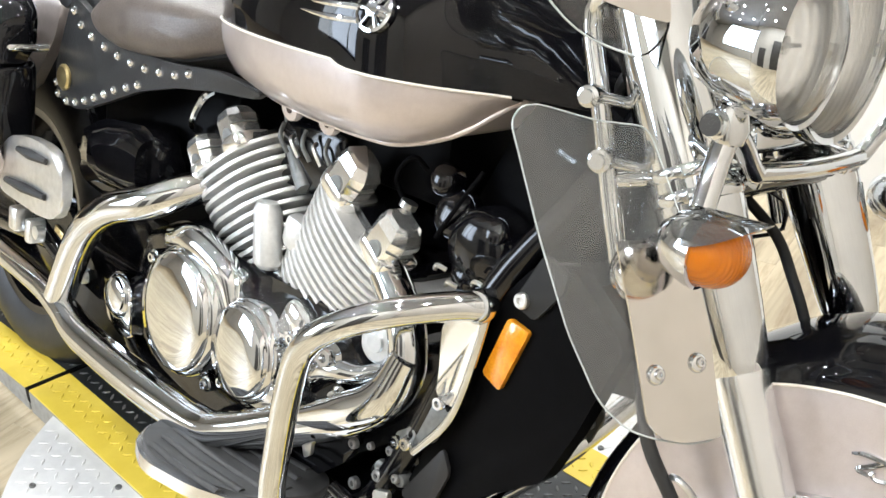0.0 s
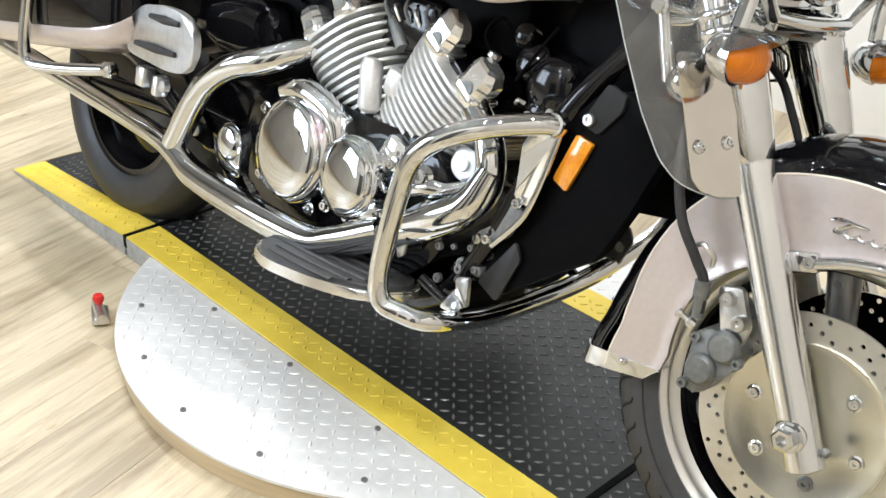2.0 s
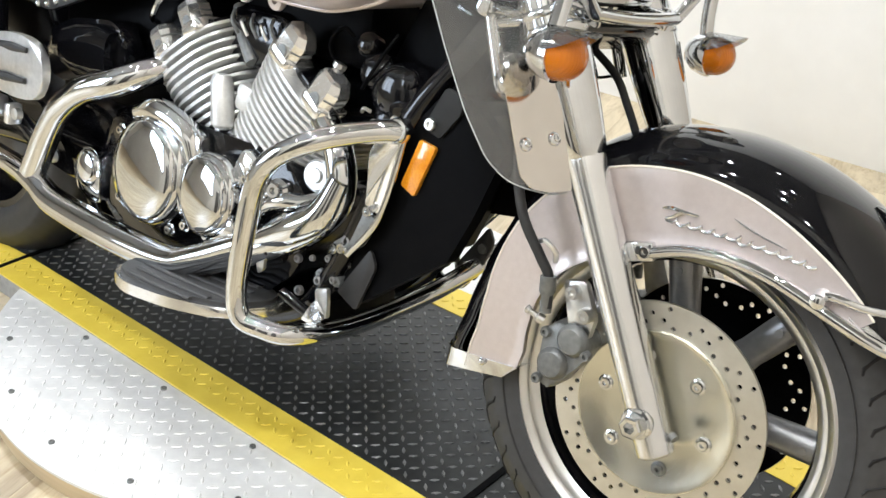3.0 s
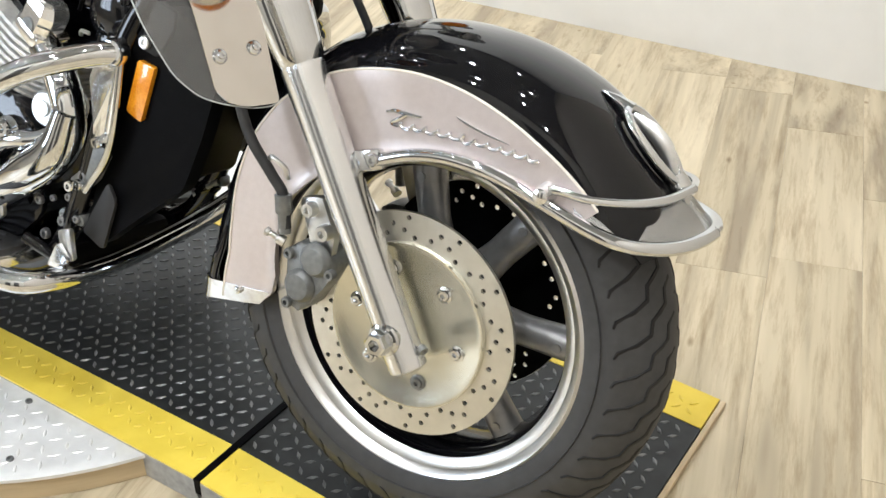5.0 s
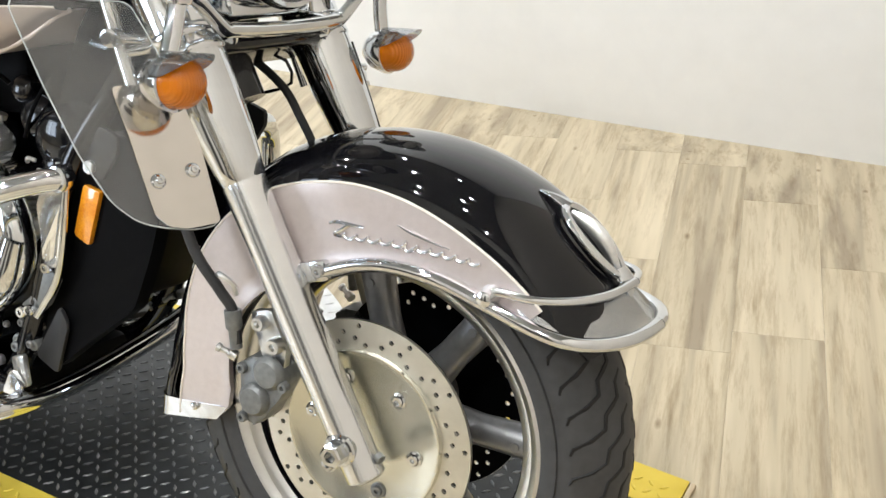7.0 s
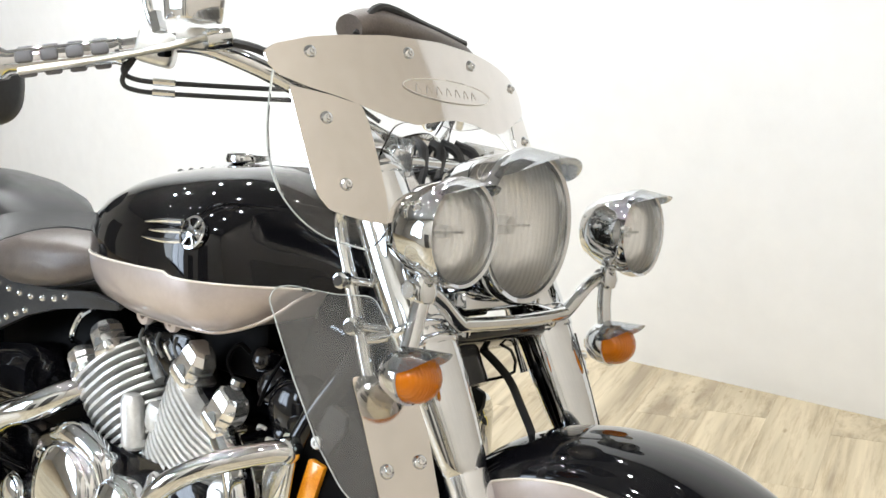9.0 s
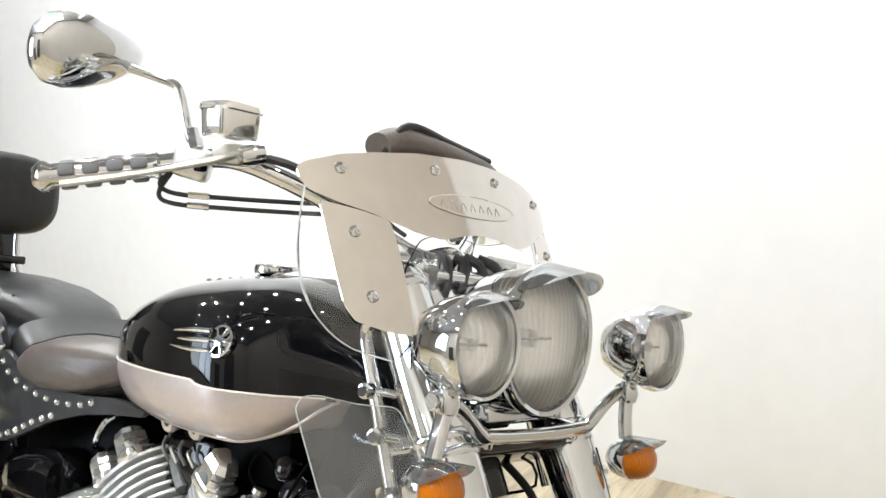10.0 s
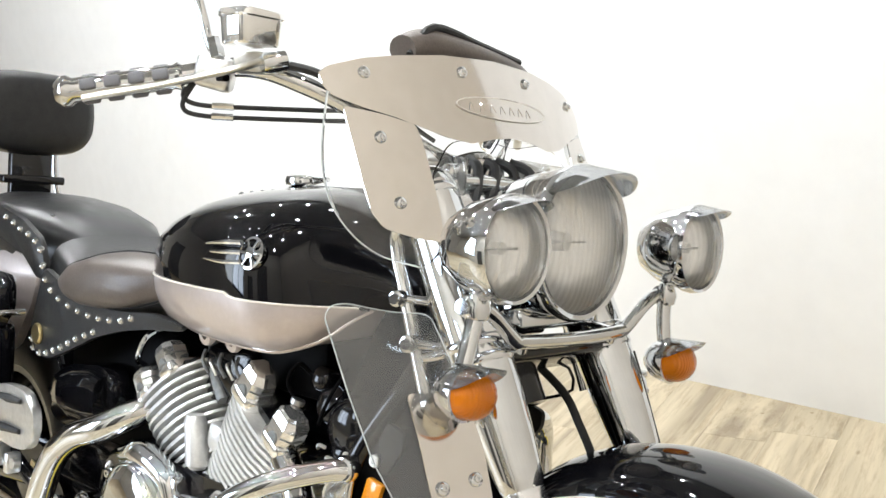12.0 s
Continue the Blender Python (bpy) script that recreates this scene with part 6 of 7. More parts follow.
    bpart("barrel_face", loft([ring for ring in [[(-0.832 + 0.021 * k * math.cos(a) + 0.15 * (0.55 - z), s * (0.139 + 0.02 * k * math.sin(a)), z) for a in (2 * math.pi * i / 14 for i in range(14))] for z, k in ((0.506, 0.7), (0.513, 1.0), (0.583, 0.95), (0.594, 0.7))]]), FIN, eng, "smooth aluminium barrel face")
    bpart("barrel_boss", block((0.04, 0.03, 0.05), (-0.785, s * 0.125, 0.565), (0, 10, 0), 0.012), FIN, eng)
    # lower fins of the crankcase neck
    for k in range(6):
        bpart("neck_fin", block((0.075 - 0.006 * k, 0.27, 0.0035), (-0.69 + 0.006 * k, 0, 0.45 - 0.013 * k), (0, 18, 0), 0.001), FIN, eng)
        if s > 0:
            break
    # carburettor bits between the tank and the vee
    bpart("intake_runner", tube([(-0.88, s * 0.08, 0.70), (-0.84, s * 0.1, 0.66), (-0.8, s * 0.11, 0.62)], [0.012, 0.013, 0.012], 12, 4), CASTGREY, eng)
    bpart("intake_block", block((0.14, 0.1, 0.1), (-0.8, s * 0.06, 0.66), (0, 0, 0), 0.02), BLACKPART, eng)
    bpart("lead_loop", tube([(-0.588, s * 0.1, 0.7), (-0.6, s * 0.11, 0.712), (-0.615, s * 0.115, 0.7), (-0.622, s * 0.115, 0.68), (-0.612, s * 0.11, 0.66), (-0.6, s * 0.1, 0.64)], 0.0035, 8, 5), MATTBLACK, eng, "black spark lead loop")
    bpart("lead_ferrule", lathe([(0.006, -0.004), (0.011, -0.004), (0.011, 0.004), (0.006, 0.004)], (-0.6, s * 0.112, 0.655), (0.3, 0.2, 1), 14), SATIN, eng)
    for u, v, r in ((-0.535, 0.66, 0.03), (-0.5, 0.6, 0.026), (-0.56, 0.695, 0.02), (-0.47, 0.655, 0.02)):
        bpart("ignition_housing", dome((u, s * 0.095, v), (0.1, s, 0.3), r, 0.011, 20, 0.006), BLACKPART, eng, "glossy black housing")
    for k in range(6):
        bpart("wire_clip", tube([(-0.53 + 0.02 * k, s * 0.125, 0.60 - 0.014 * (k % 3)), (-0.522 + 0.02 * k, s * 0.13, 0.607 - 0.014 * (k % 3)), (-0.512 + 0.02 * k, s * 0.125, 0.604 - 0.014 * (k % 3))], 0.003, 6, 3), SATIN, eng)
    for k in range(5):
        bpart("throttle_linkage", tube([(-0.845 + 0.024 * k, s * 0.12, 0.700 - 0.012 * (k % 2)), (-0.838 + 0.024 * k, s * 0.13, 0.684), (-0.826 + 0.024 * k, s * 0.125, 0.664)], 0.0032, 8, 3), SATIN if k % 2 else CASTGREY, eng)
    bpart("spark_lead", tube([(-0.5, s * 0.1, 0.72), (-0.51, s * 0.115, 0.69), (-0.525, s * 0.12, 0.66), (-0.55, s * 0.11, 0.63)], 0.003, 8, 5), MATTBLACK, eng)
    bpart("breather_pipe", tube([(-1.0, s * 0.1, 0.72), (-1.02, s * 0.13, 0.70), (-1.05, s * 0.13, 0.655), (-1.06, s * 0.11, 0.64)], 0.006, 8, 5), CHROME, eng)

# ---- frame and black parts ----
frame_ob = bpart("frame", merge(tube([(-0.33, -0.05, 0.83), (-0.36, -0.1, 0.73), (-0.42, -0.135, 0.62), (-0.465, -0.14, 0.5), (-0.52, -0.14, 0.37), (-0.6, -0.135, 0.26), (-0.75, -0.13, 0.22), (-1.1, -0.13, 0.23), (-1.25, -0.12, 0.32)], 0.017, 12, 5),
                                tube([(-0.33, 0.05, 0.83), (-0.36, 0.1, 0.73), (-0.42, 0.135, 0.62), (-0.465, 0.14, 0.5), (-0.52, 0.14, 0.37), (-0.6, 0.135, 0.26), (-0.75, 0.13, 0.22), (-1.1, 0.13, 0.23), (-1.25, 0.12, 0.32)], 0.017, 12, 5),
                                tube([(-0.34, 0, 0.84), (-0.6, 0, 0.8), (-1.0, 0, 0.72), (-1.3, 0, 0.66), (-1.7, 0, 0.7)], 0.025, 12, 5)), BLACKPART, label="black painted tubular frame")
bpart("neck_cover", block((0.17, 0.12, 0.26), (-0.44, 0, 0.71), (0, 25, 0), 0.02), MATTBLACK, frame_ob, "glossy black cover round the steering neck")
bpart("airbox", block((0.3, 0.17, 0.12), (-0.72, 0, 0.71), bevel=0.02), MATTBLACK, frame_ob, "black plastic airbox under the tank")
bpart("battery_box", block((0.4, 0.2, 0.26), (-1.18, 0, 0.58), bevel=0.02), MATTBLACK, frame_ob)
bpart("gear_case", block((0.34, 0.22, 0.2), (-1.2, 0, 0.38), bevel=0.03), BLACKPART, frame_ob)
bpart("belly_pan", block((0.36, 0.22, 0.06), (-0.78, 0, 0.235), bevel=0.02), MATTBLACK, frame_ob)
for s in (-1, 1):
    bpart("side_cover", side_plate([(-1.35, 0.53), (-1.345, 0.575), (-1.26, 0.617), (-1.13, 0.632), (-1.09, 0.61), (-1.085, 0.545), (-1.12, 0.515), (-1.24, 0.49), (-1.32, 0.5)], s * 0.135 - 0.022, 0.044, 0.014, 0.03), BLACKPAINT, label="glossy black side cover")
    bpart("cover_bulge", loft([ring_xz(x, 0.03, z0, z1, 0.7, 20) for x, z0, z1 in ((-1.26, 0.53, 0.6), (-1.22, 0.515, 0.615), (-1.15, 0.52, 0.622), (-1.11, 0.53, 0.615))]) if s > 0 else moved(loft([ring_xz(x, 0.03, z0, z1, 0.7, 20) for x, z0, z1 in ((-1.26, 0.53, 0.6), (-1.22, 0.515, 0.615), (-1.15, 0.52, 0.622), (-1.11, 0.53, 0.615))]), Matrix.Translation((0, -0.155, 0))), BLACKPAINT, label="glossy black rounded cover")
    # head cover of the front bank: black boxes behind the deflector
    bpart("ignition_cover", dome((-0.49, s * 0.085, 0.63), (0.1, s, -0.1), 0.05, 0.02, 28, 0.012), BLACKPART, label="round glossy black cover")
    bpart("horn_cover", lathe([(0.03, -0.02), (0.036, 0.0), (0.03, 0.014), (0.0, 0.02)], (-0.47, s * 0.1, 0.55), (0.2, s, 0.1), 24), BLACKPART)
    # radiator shroud, chrome strip and reflector
    shroud = bpart("radiator_shroud", side_plate([(-0.445, 0.565), (-0.414, 0.605), (-0.375, 0.655), (-0.33, 0.67), (-0.25, 0.61), (-0.286, 0.505), (-0.318, 0.432), (-0.4, 0.372), (-0.485, 0.306), (-0.515, 0.325), (-0.48, 0.42)] if s < 0 else [(-0.445, 0.565), (-0.414, 0.605), (-0.375, 0.65), (-0.33, 0.655), (-0.3, 0.6), (-0.32, 0.47), (-0.45, 0.45)], (-0.14 if s < 0 else 0.07), 0.024, 0.005, 0.012), MATTBLACK, label="black plastic radiator shroud")
    ref = side_plate([(-0.393, 0.592), (-0.363, 0.586), (-0.39, 0.509), (-0.417, 0.52)], s * 0.1435 - 0.0035, 0.007, 0.0015, 0.003)
    bpart("reflector", ref, REFLECTOR, shroud, "rectangular amber side reflector")
    bpart("shroud_bolt", bolt_head((-0.378, s * 0.1465, 0.617), (0, s, 0), 0.009, 0.006), SATIN, shroud, smooth=30)
    bpart("shroud_plate", side_plate([(-0.361, 0.672), (-0.328, 0.662), (-0.33, 0.64), (-0.36, 0.6), (-0.392, 0.61)], s * 0.142 - 0.004, 0.008, 0.002, 0.005), GROOVE, shroud, "dark plastic cover plate")
    bpart("shroud_bolt", bolt_head((-0.46, s * 0.141, 0.37), (0, s, 0), 0.009, 0.006), CASTGREY, shroud)
    bpart("chrome_strip", side_plate([(-0.44, 0.602), (-0.412, 0.605), (-0.411, 0.585), (-0.428, 0.5), (-0.437, 0.47), (-0.468, 0.474), (-0.468, 0.5), (-0.473, 0.555), (-0.462, 0.575)], s * 0.157 - 0.003, 0.006, 0.002, 0.006), COVER, shroud, "flat polished trim plate")
    bpart("strip_edge", tube([(-0.41, s * 0.159, 0.6), (-0.418, s * 0.159, 0.55), (-0.43, s * 0.159, 0.49), (-0.448, s * 0.159, 0.445), (-0.49, s * 0.159, 0.392)], [0.005, 0.005, 0.005, 0.006, 0.005], 10, 4), CHROME, shroud, "bright chrome edge")
    bpart("strip_bracket", side_plate([(-0.468, 0.47), (-0.442, 0.455), (-0.468, 0.412), (-0.495, 0.39), (-0.525, 0.386), (-0.527, 0.4), (-0.5, 0.42)], s * 0.152 - 0.004, 0.008, 0.002, 0.006), CASTGREY, shroud)
    bpart("strip_boss", lathe([(0.019, -0.01), (0.02, 0.004), (0.016, 0.01), (0, 0.012)], (-0.423, s * 0.16, 0.597), (0.2, s, 0.2), 20), CHROME, shroud, "chrome mounting boss")
    for u, v in ((-0.515, 0.394), (-0.498, 0.4), (-0.456, 0.47)):
        bpart("strip_bolt", bolt_head((u, s * 0.161, v), (0, s, 0), 0.0085, 0.008), CHROME, shroud, smooth=30)
    # header pipes, mufflers
    ex = bpart("exhaust_pipe", tube([(-1.0, s * 0.13, 0.575), (-1.02, s * 0.16, 0.56), (-1.06, s * 0.19, 0.535), (-1.13, s * 0.205, 0.508), (-1.19, s * 0.208, 0.468), (-1.23, s * 0.208, 0.42), (-1.27, s * 0.208, 0.345), (-1.285, s * 0.208, 0.315)], 0.0255, 18, 6), CHROME, label="chrome exhaust pipe sweeping to the muffler")
    bpart("front_header", tube([(-0.6, s * 0.13, 0.57), (-0.545, s * 0.145, 0.53), (-0.53, s * 0.15, 0.47), (-0.56, s * 0.155, 0.42), (-0.62, s * 0.165, 0.375), (-0.7, s * 0.175, 0.33), (-0.8, s * 0.19, 0.285), (-0.84, s * 0.2, 0.275)], 0.024, 18, 6), CHROME, ex, "chrome front header pipe")
    bpart("heat_shield", tube([(-0.52, s * 0.165, 0.5), (-0.545, s * 0.172, 0.44), (-0.6, s * 0.178, 0.4), (-0.67, s * 0.18, 0.36)], [0.018, 0.024, 0.024, 0.018], 14, 5, flat=0.7), CHROME, ex)
    muf = bpart("muffler", tube([(-0.7, s * 0.185, 0.345), (-0.79, s * 0.2, 0.297), (-0.86, s * 0.205, 0.272), (-1.03, s * 0.208, 0.27), (-1.2, s * 0.208, 0.278), (-1.27, s * 0.208, 0.298), (-1.36, s * 0.208, 0.315), (-1.62, s * 0.208, 0.328), (-2.05, s * 0.21, 0.342)], [0.021, 0.024, 0.027, 0.029, 0.028, 0.024, 0.022, 0.022, 0.023], 20, 6), CHROME, label="long chrome muffler along the lower side")
    bpart("muffler_seam", tube([(-1.3, s * 0.228, 0.318), (-1.6, s * 0.229, 0.338), (-2.0, s * 0.231, 0.352)], 0.004, 8, 4), CHROME, muf)
    # engine guard
    if s < 0:
        right_loop = [(-0.417, -0.152, 0.596), (-0.44, -0.18, 0.594), (-0.49, -0.23, 0.575), (-0.54, -0.26, 0.545), (-0.575, -0.268, 0.51), (-0.592, -0.268, 0.46), (-0.603, -0.268, 0.37), (-0.607, -0.266, 0.31), (-0.598, -0.26, 0.272), (-0.57, -0.245, 0.262), (-0.525, -0.222, 0.262)]
        left_loop = [(-0.506, -0.12, 0.262), (-0.492, 0, 0.284), (-0.477, 0.1, 0.315), (-0.466, 0.2, 0.36), (-0.456, 0.265, 0.402), (-0.45, 0.292, 0.465), (-0.45, 0.295, 0.55), (-0.44, 0.28, 0.6), (-0.41, 0.23, 0.625), (-0.39, 0.16, 0.63), (-0.38, 0.09, 0.625)]
        bpart("engine_guard", tube(right_loop + left_loop, 0.0165, 16, 5), CHROME, label="chrome tubular engine guard")
    # floorboard
    outline = [(-0.925, 0.15), (-0.93, 0.23), (-0.91, 0.275), (-0.84, 0.305), (-0.74, 0.292), (-0.64, 0.25), (-0.612, 0.17), (-0.64, 0.125), (-0.89, 0.125)]
    fb = bpart("floorboard", slab(rounded([(x, s * y) for x, y in outline], 0.03), lambda u, v, d: (u, v, 0.258 - d + 0.05 * (u + 0.8)), 0.018, 0.005), FORK, label="aluminium rider floorboard with ribbed rubber pad")
    pad = [(-0.775 + (x + 0.775) * 0.93, s * (0.218 + (y - 0.218) * 0.9)) for x, y in outline]
    bpart("rubber_pad", slab(rounded(pad, 0.03), lambda u, v, d: (u, v, 0.266 - d + 0.05 * (u + 0.8)), 0.009, 0.002), RUBBER, fb, "black rubber pad")
    for k in range(6):
        y = s * (0.15 + 0.026 * k)
        short = 0.105 - 0.012 * abs(k - 2)
        bpart("pad_rib", tube([(-0.775 - short * 1.15, y, 0.268 - 0.05 * short), (-0.775, y + s * 0.004, 0.2685), (-0.775 + short * 1.15, y, 0.268 + 0.055 * short)], 0.0055, 8, 3, flat=0.5), RUBBER, fb)
    bpart("floorboard_bracket", block((0.05, 0.14, 0.03), (-0.72, s * 0.14, 0.238), bevel=0.006), BLACKPART, fb)
    # brake pedal parts below the guard
    pedal = bpart("pedal_arm", tube([(-0.6, s * 0.18, 0.3), (-0.57, s * 0.17, 0.285), (-0.535, s * 0.165, 0.275)], 0.009, 10, 4), BLACKPART, label="black foot pedal arm with bare metal tabs")
    bpart("pedal_tab", side_plate([(-0.534, 0.325), (-0.509, 0.334), (-0.503, 0.286), (-0.523, 0.283)], s * 0.17 - 0.004, 0.008, 0.002, 0.004), SATIN, pedal, "bare metal tab")
    bpart("pedal_tab", side_plate([(-0.547, 0.272), (-0.524, 0.311), (-0.502, 0.289), (-0.517, 0.272)], s * 0.18 - 0.004, 0.008, 0.002, 0.003), FORK, pedal, "bright metal tab")
    bpart("shroud_flap", side_plate([(-0.512, 0.325), (-0.469, 0.307), (-0.44, 0.385), (-0.455, 0.41)], s * 0.146 - 0.003, 0.006, 0.002, 0.006), HOSE, pedal, "dark grey plastic flap")
    for k in range(9):
        u, v = -0.505 - 0.018 * (k % 3) - 0.012 * (k // 3), 0.37 - 0.022 * (k // 3) - 0.01 * (k % 2)
        bpart("linkage_nut", merge(lathe([(0.009, -0.01), (0.01, 0), (0.008, 0.006), (0.004, 0.007), (0, 0.003)], (u, s * (0.135 + 0.008 * (k % 2)), v), (0.1, s, 0.1 * (k % 3)), 12), tube([(u, s * 0.13, v), (u - 0.02, s * 0.125, v - 0.012)], 0.005, 8, 1)), CASTGREY if k % 2 else BLACKPART, pedal, smooth=30)
    for u, v, r in ((-0.5, 0.41, 0.009), (-0.55, 0.33, 0.008), (-0.59, 0.3, 0.008), (-0.6, 0.35, 0.007), (-0.535, 0.37, 0.006), (-0.52, 0.34, 0.006), (-0.57, 0.36, 0.005)):
        bpart("chassis_bolt", bolt_head((u, s * 0.15, v), (0, s, 0), r, r * 0.8), SPOKE, smooth=30)
    # folded passenger board
    plate = [(-1.403, 0.484), (-1.387, 0.545), (-1.35, 0.572), (-1.286, 0.583), (-1.226, 0.583), (-1.185, 0.571), (-1.168, 0.54), (-1.17, 0.497), (-1.2, 0.474), (-1.25, 0.468), (-1.377, 0.472)]
    pb = bpart("passenger_board", side_plate(plate, s * 0.258 - 0.008, 0.016, 0.004, 0.02), SATIN, label="folded aluminium passenger floorboard")
    for u0, v0, u1, v1 in ((-1.318, 0.557, -1.22, 0.56), (-1.361, 0.497, -1.222, 0.504)):
        bpart("slot_rib", tube([(u0, s * 0.268, v0), ((u0 + u1) / 2, s * 0.269, (v0 + v1) / 2), (u1, s * 0.268, v1)], [0.005, 0.0085, 0.005], 8, 3), HOSE, pb, "dark rubber slot rib")
    bpart("board_hinge", block((0.03, 0.03, 0.04), (-1.345, s * 0.25, 0.435), (0, 0, 0), 0.006), SATIN, pb)
    bpart("board_hinge", block((0.02, 0.03, 0.04), (-1.29, s * 0.25, 0.43), (0, 0, 0), 0.006), SATIN, pb)
    bpart("hinge_bolt", lathe([(0.011, 0), (0.011, 0.012), (0, 0.013)], (-1.265, s * 0.25, 0.435), (0, s, 0), 14), SATIN, pb)
    bpart("board_stay", tube([(-1.55, s * 0.2, 0.46), (-1.42, s * 0.22, 0.45), (-1.33, s * 0.225, 0.425), (-1.27, s * 0.2, 0.37)], 0.014, 10, 4), BLACKPART, pb, "black stay")
    bpart("rear_fork", tube([(-1.15, s * 0.12, 0.36), (-1.4, s * 0.13, 0.36), (-1.72, s * 0.13, 0.33)], 0.028, 12, 4), BLACKPART, label="black swinging arm")
    bpart("step_frame", side_plate([(-1.8, 0.38), (-1.6, 0.43), (-1.35, 0.44), (-1.25, 0.37), (-1.22, 0.32), (-1.3, 0.33), (-1.5, 0.375)], s * 0.16 - 0.006, 0.012, 0.003, 0.01), BLACKPART)
    for u, v in ((-1.33, 0.38), (-1.28, 0.345)):
        bpart("frame_bolt", bolt_head((u, s * 0.168, v), (0, s, 0), 0.012, 0.01), SATIN)
    bpart("frame_tab", block((0.035, 0.006, 0.03), (-1.375, s * 0.168, 0.385), (0, 15, 0), 0.002), BRASS)
    # saddlebag, its floor rising to the front
    shear = Matrix(((1, 0, 0, 0), (0, 1, 0, 0), (0.17, 0, 1, 0.17 * 1.45), (0, 0, 0, 1)))

    def bag_shell(pts, r, ends, mid_y=0.25, mid_z=0.6):
        rings = []
        for x, k in ends:
            rings.append([(x, s * (mid_y + (y - mid_y) * k), mid_z + (z - mid_z) * (0.5 + 0.5 * k)) for y, z in (tuple(q) for q in rounded(pts, r, 3))])
        return moved(loft(rings), shear)
    ends = ((-1.375, 0.35), (-1.385, 0.62), (-1.41, 0.82), (-1.46, 0.95), (-1.53, 1.0), (-1.8, 1.0), (-1.95, 0.97), (-2.0, 0.8))
    bag = bpart("saddlebag", bag_shell([(0.19, 0.455), (0.29, 0.46), (0.315, 0.49), (0.322, 0.56), (0.318, 0.68), (0.19, 0.69)], 0.03, ends), BLACKPAINT, label="glossy black hard saddlebag with rose-silver base band")
    bpart("bag_base", bag_shell([(0.185, 0.45), (0.285, 0.455), (0.312, 0.476), (0.318, 0.508), (0.185, 0.512)], 0.016, ends), TAUPE, bag, "rose-silver painted band")
    bpart("bag_lid", bag_shell([(0.19, 0.7), (0.325, 0.695), (0.32, 0.74), (0.28, 0.78), (0.19, 0.79)], 0.03, ends), BLACKPAINT, bag, "rounded black lid")
    bpart("lid_trim", moved(tube([(-1.372, s * 0.2, 0.692), (-1.385, s * 0.272, 0.692), (-1.43, s * 0.312, 0.692), (-1.53, s * 0.326, 0.692), (-1.7, s * 0.327, 0.692), (-1.95, s * 0.324, 0.692)], 0.007, 10, 5), shear), CHROME, bag, "chrome trim line")
    bpart("latch", moved(loft([[(-1.45 + 0.3 * (z - 0.62) + 0.011 * k * math.cos(a), s * (0.31 + 0.008 * math.sin(a)), z) for a in (2 * math.pi * i / 12 for i in range(12))] for z, k in ((0.555, 0.2), (0.575, 0.6), (0.62, 1.0), (0.665, 1.0), (0.68, 0.9))]), shear), CHROME, bag, "chrome latch")
    bpart("latch_lock", lathe([(0.014, 0), (0.013, 0.006), (0, 0.007)], (-1.42, s * 0.306, 0.672), (0, s, 0), 16), CHROME, bag)
    bpart("bag_guard", tube([(-1.655, s * 0.335, 0.66), (-1.665, s * 0.338, 0.6), (-1.678, s * 0.336, 0.5), (-1.684, s * 0.334, 0.41), (-1.668, s * 0.326, 0.382), (-1.62, s * 0.308, 0.384), (-1.54, s * 0.285, 0.4), (-1.455, s * 0.265, 0.42)], 0.0125, 14, 5), CHROME, bag, "chrome saddlebag guard tube")
    bpart("guard_end", lathe([(0.012, -0.012), (0.017, -0.008), (0.017, 0.008), (0.012, 0.012)], (-1.455, s * 0.265, 0.42), (1, 0, 0.2), 16), CHROME, bag)
bpart("fender_side", side_plate([(-1.435, 0.765), (-1.48, 0.80), (-1.55, 0.815), (-1.7, 0.80), (-1.9, 0.72), (-1.9, 0.6), (-1.55, 0.6), (-1.49, 0.67), (-1.455, 0.71)], -0.15, 0.02, 0.006, 0.02), TAUPE, label="rose-silver painted side of the rear mudguard")
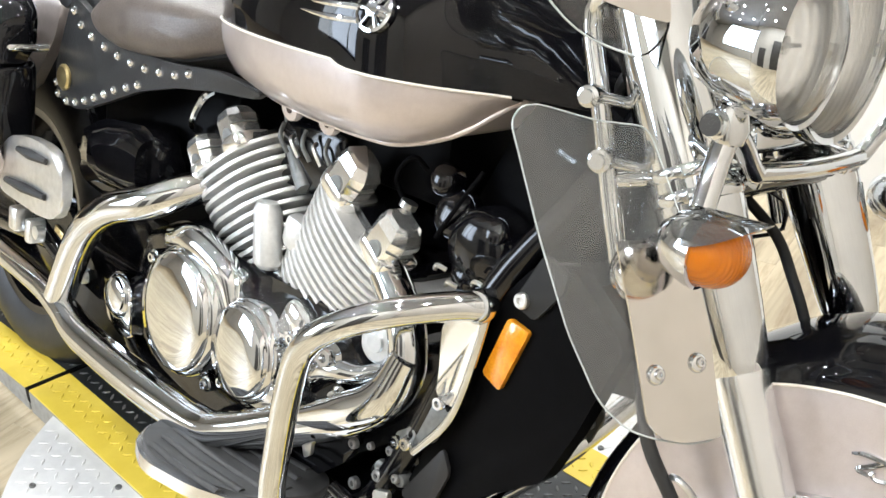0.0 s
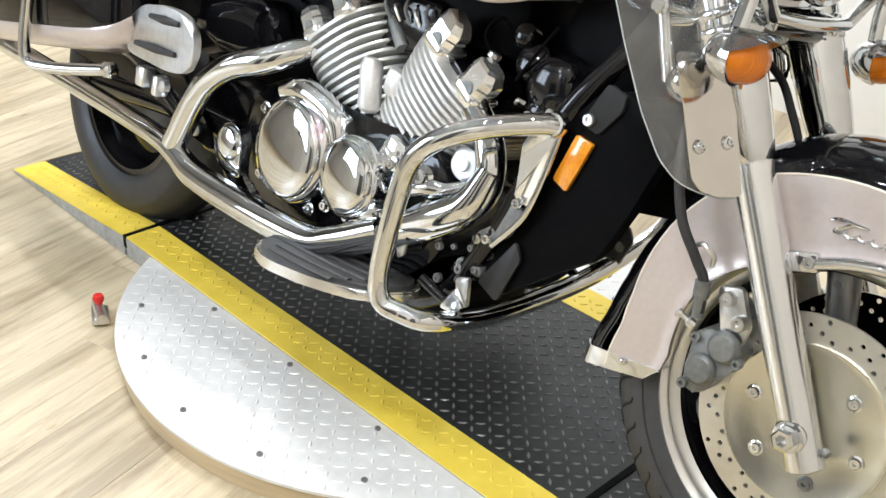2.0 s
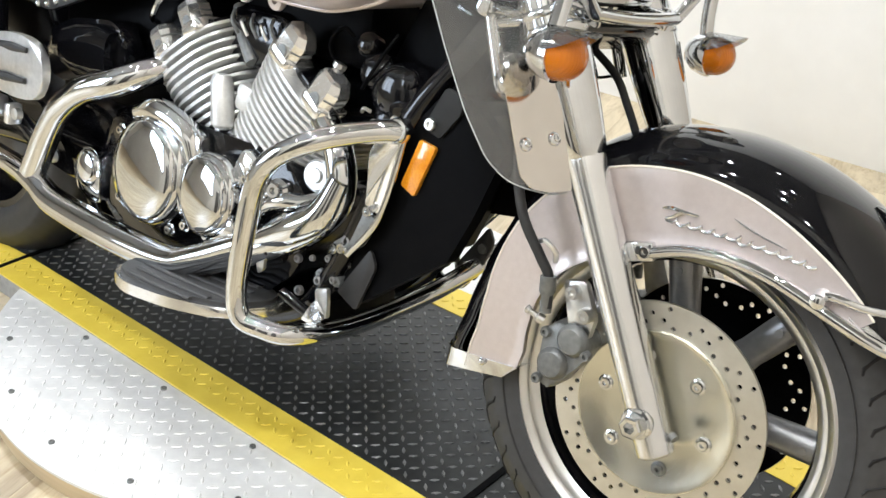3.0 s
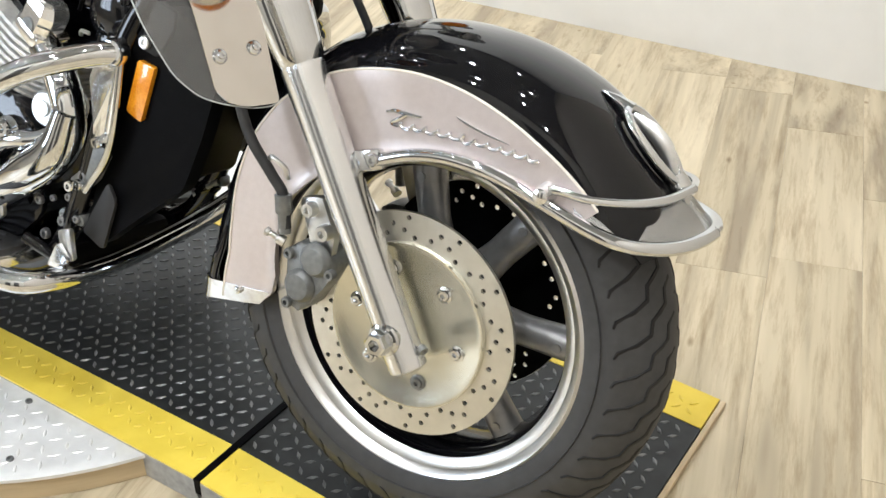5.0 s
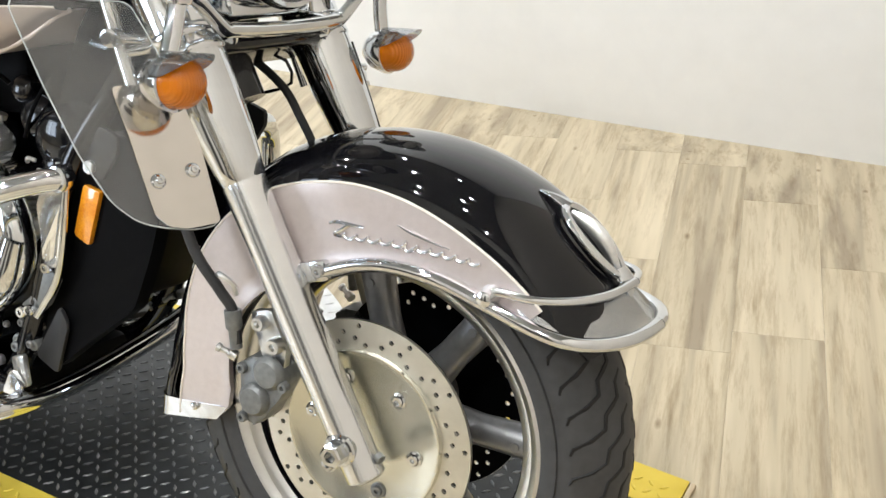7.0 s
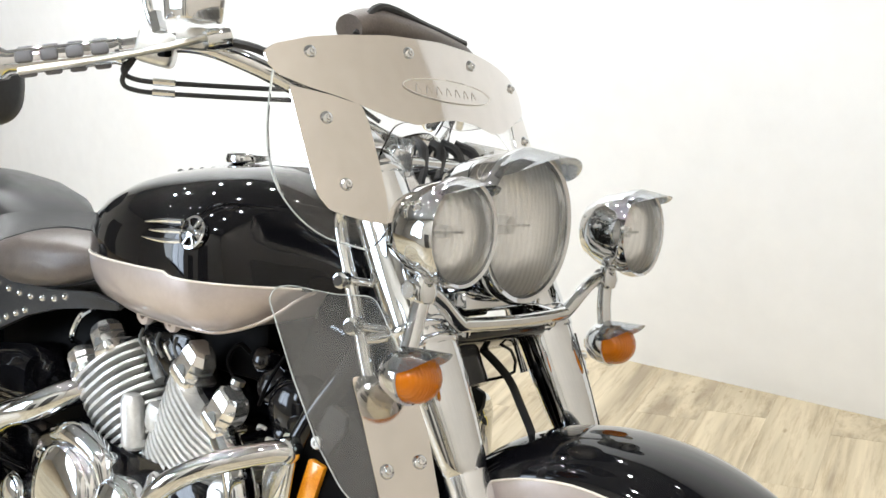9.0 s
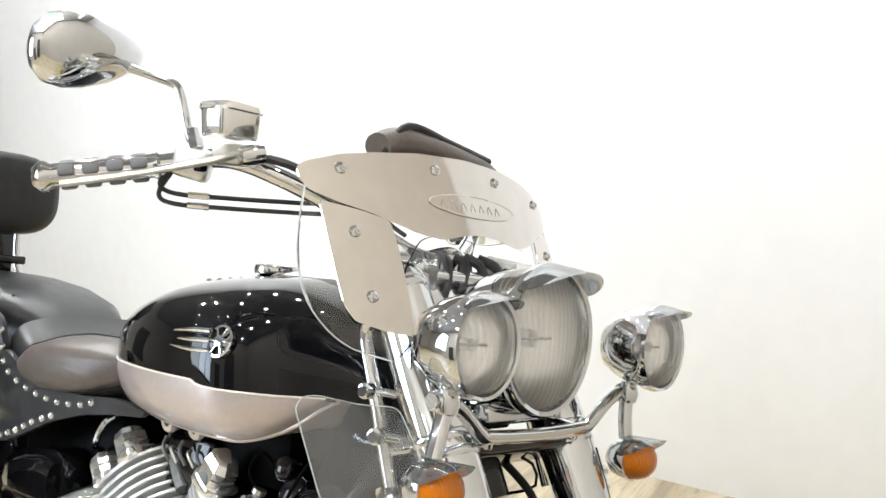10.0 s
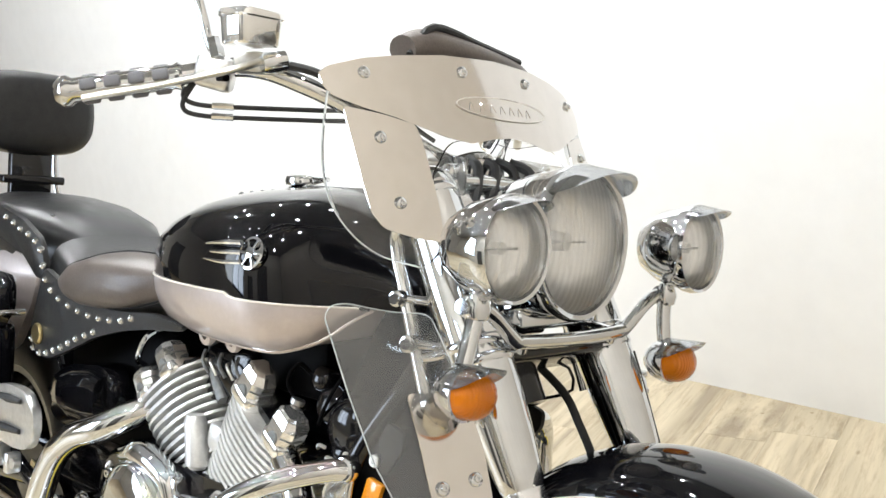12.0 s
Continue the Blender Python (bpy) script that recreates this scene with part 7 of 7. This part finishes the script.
bpart("rear_mudguard", loft([[(-1.72 + 0.4 * math.cos(w), 0.11 * math.sin(a), 0.34 + (0.4 + 0.03 * math.cos(a)) * math.sin(w)) for a in (-math.pi / 2 + math.pi * i / 12 for i in range(13))] + [(-1.72 + 0.39 * math.cos(w), 0.1 * math.sin(a), 0.34 + (0.39 + 0.03 * math.cos(a)) * math.sin(w)) for a in (math.pi / 2 - math.pi * i / 12 for i in range(13))] for w in (radians(15 + 160 * k / 24) for k in range(25))]), BLACKPAINT, label="glossy black rear mudguard")
bpart("radiator", block((0.05, 0.2, 0.26), (-0.41, -0.02, 0.52), (0, 20, 0), 0.01), MATTBLACK, label="black radiator core")
bpart("side_stand", tube([(-0.95, 0.13, 0.22), (-0.99, 0.2, 0.12), (-1.02, 0.27, 0.066)], [0.014, 0.012, 0.012], 10, 3), BLACKPART, label="black side stand propping the bike")

# ---- floor planks ----
rng = random.Random(4)
shapes = []
for w, length in ((0.178, 1.2), (0.178, 0.9), (0.178, 0.62)):
    bm = bmesh.new()
    bmesh.ops.create_cube(bm, size=1, matrix=Matrix.Diagonal((w, length - 0.0005, 0.012, 1)))
    top = [e for e in bm.edges if all(v.co.z > 0 for v in e.verts)]
    bmesh.ops.bevel(bm, geom=top, offset=0.0006, segments=1, affect="EDGES")
    me = bpy.data.meshes.new("plank")
    bm.to_mesh(me)
    bm.free()
    me.materials.append(OAK)
    shapes.append((me, length))
turn = pose(-1.2, 0, 0, 0, 0, 11.5)


def inside(u, v):
    p = turn @ Vector((u, v, 0))
    north = 1.895 + (0.588 - p.x) * 0.0556 + 0.05
    east = 0.588 + (1.895 - p.y) * 0.14 + 0.05
    return -3.25 < p.y < north and -5.4 < p.x < east


for i in range(38):
    x = -3.3 + 0.1782 * i
    y = -4.6 - rng.random() * 1.0
    while y < 3.4:
        me, length = rng.choice(shapes)
        steps = [y + length * k / 24 for k in range(25)]
        held = [v for v in steps if inside(x - 0.089, v) or inside(x + 0.089, v)]
        if len(held) > 1:
            a, b = held[0], held[-1]
            ob = new("plank", me)
            ob.parent = base
            ob.matrix_world = turn @ pose(x, (a + b) / 2, FLOOR_Z - 0.006) @ Matrix.Diagonal((1, (b - a) / length, 1, 1))
        y += length
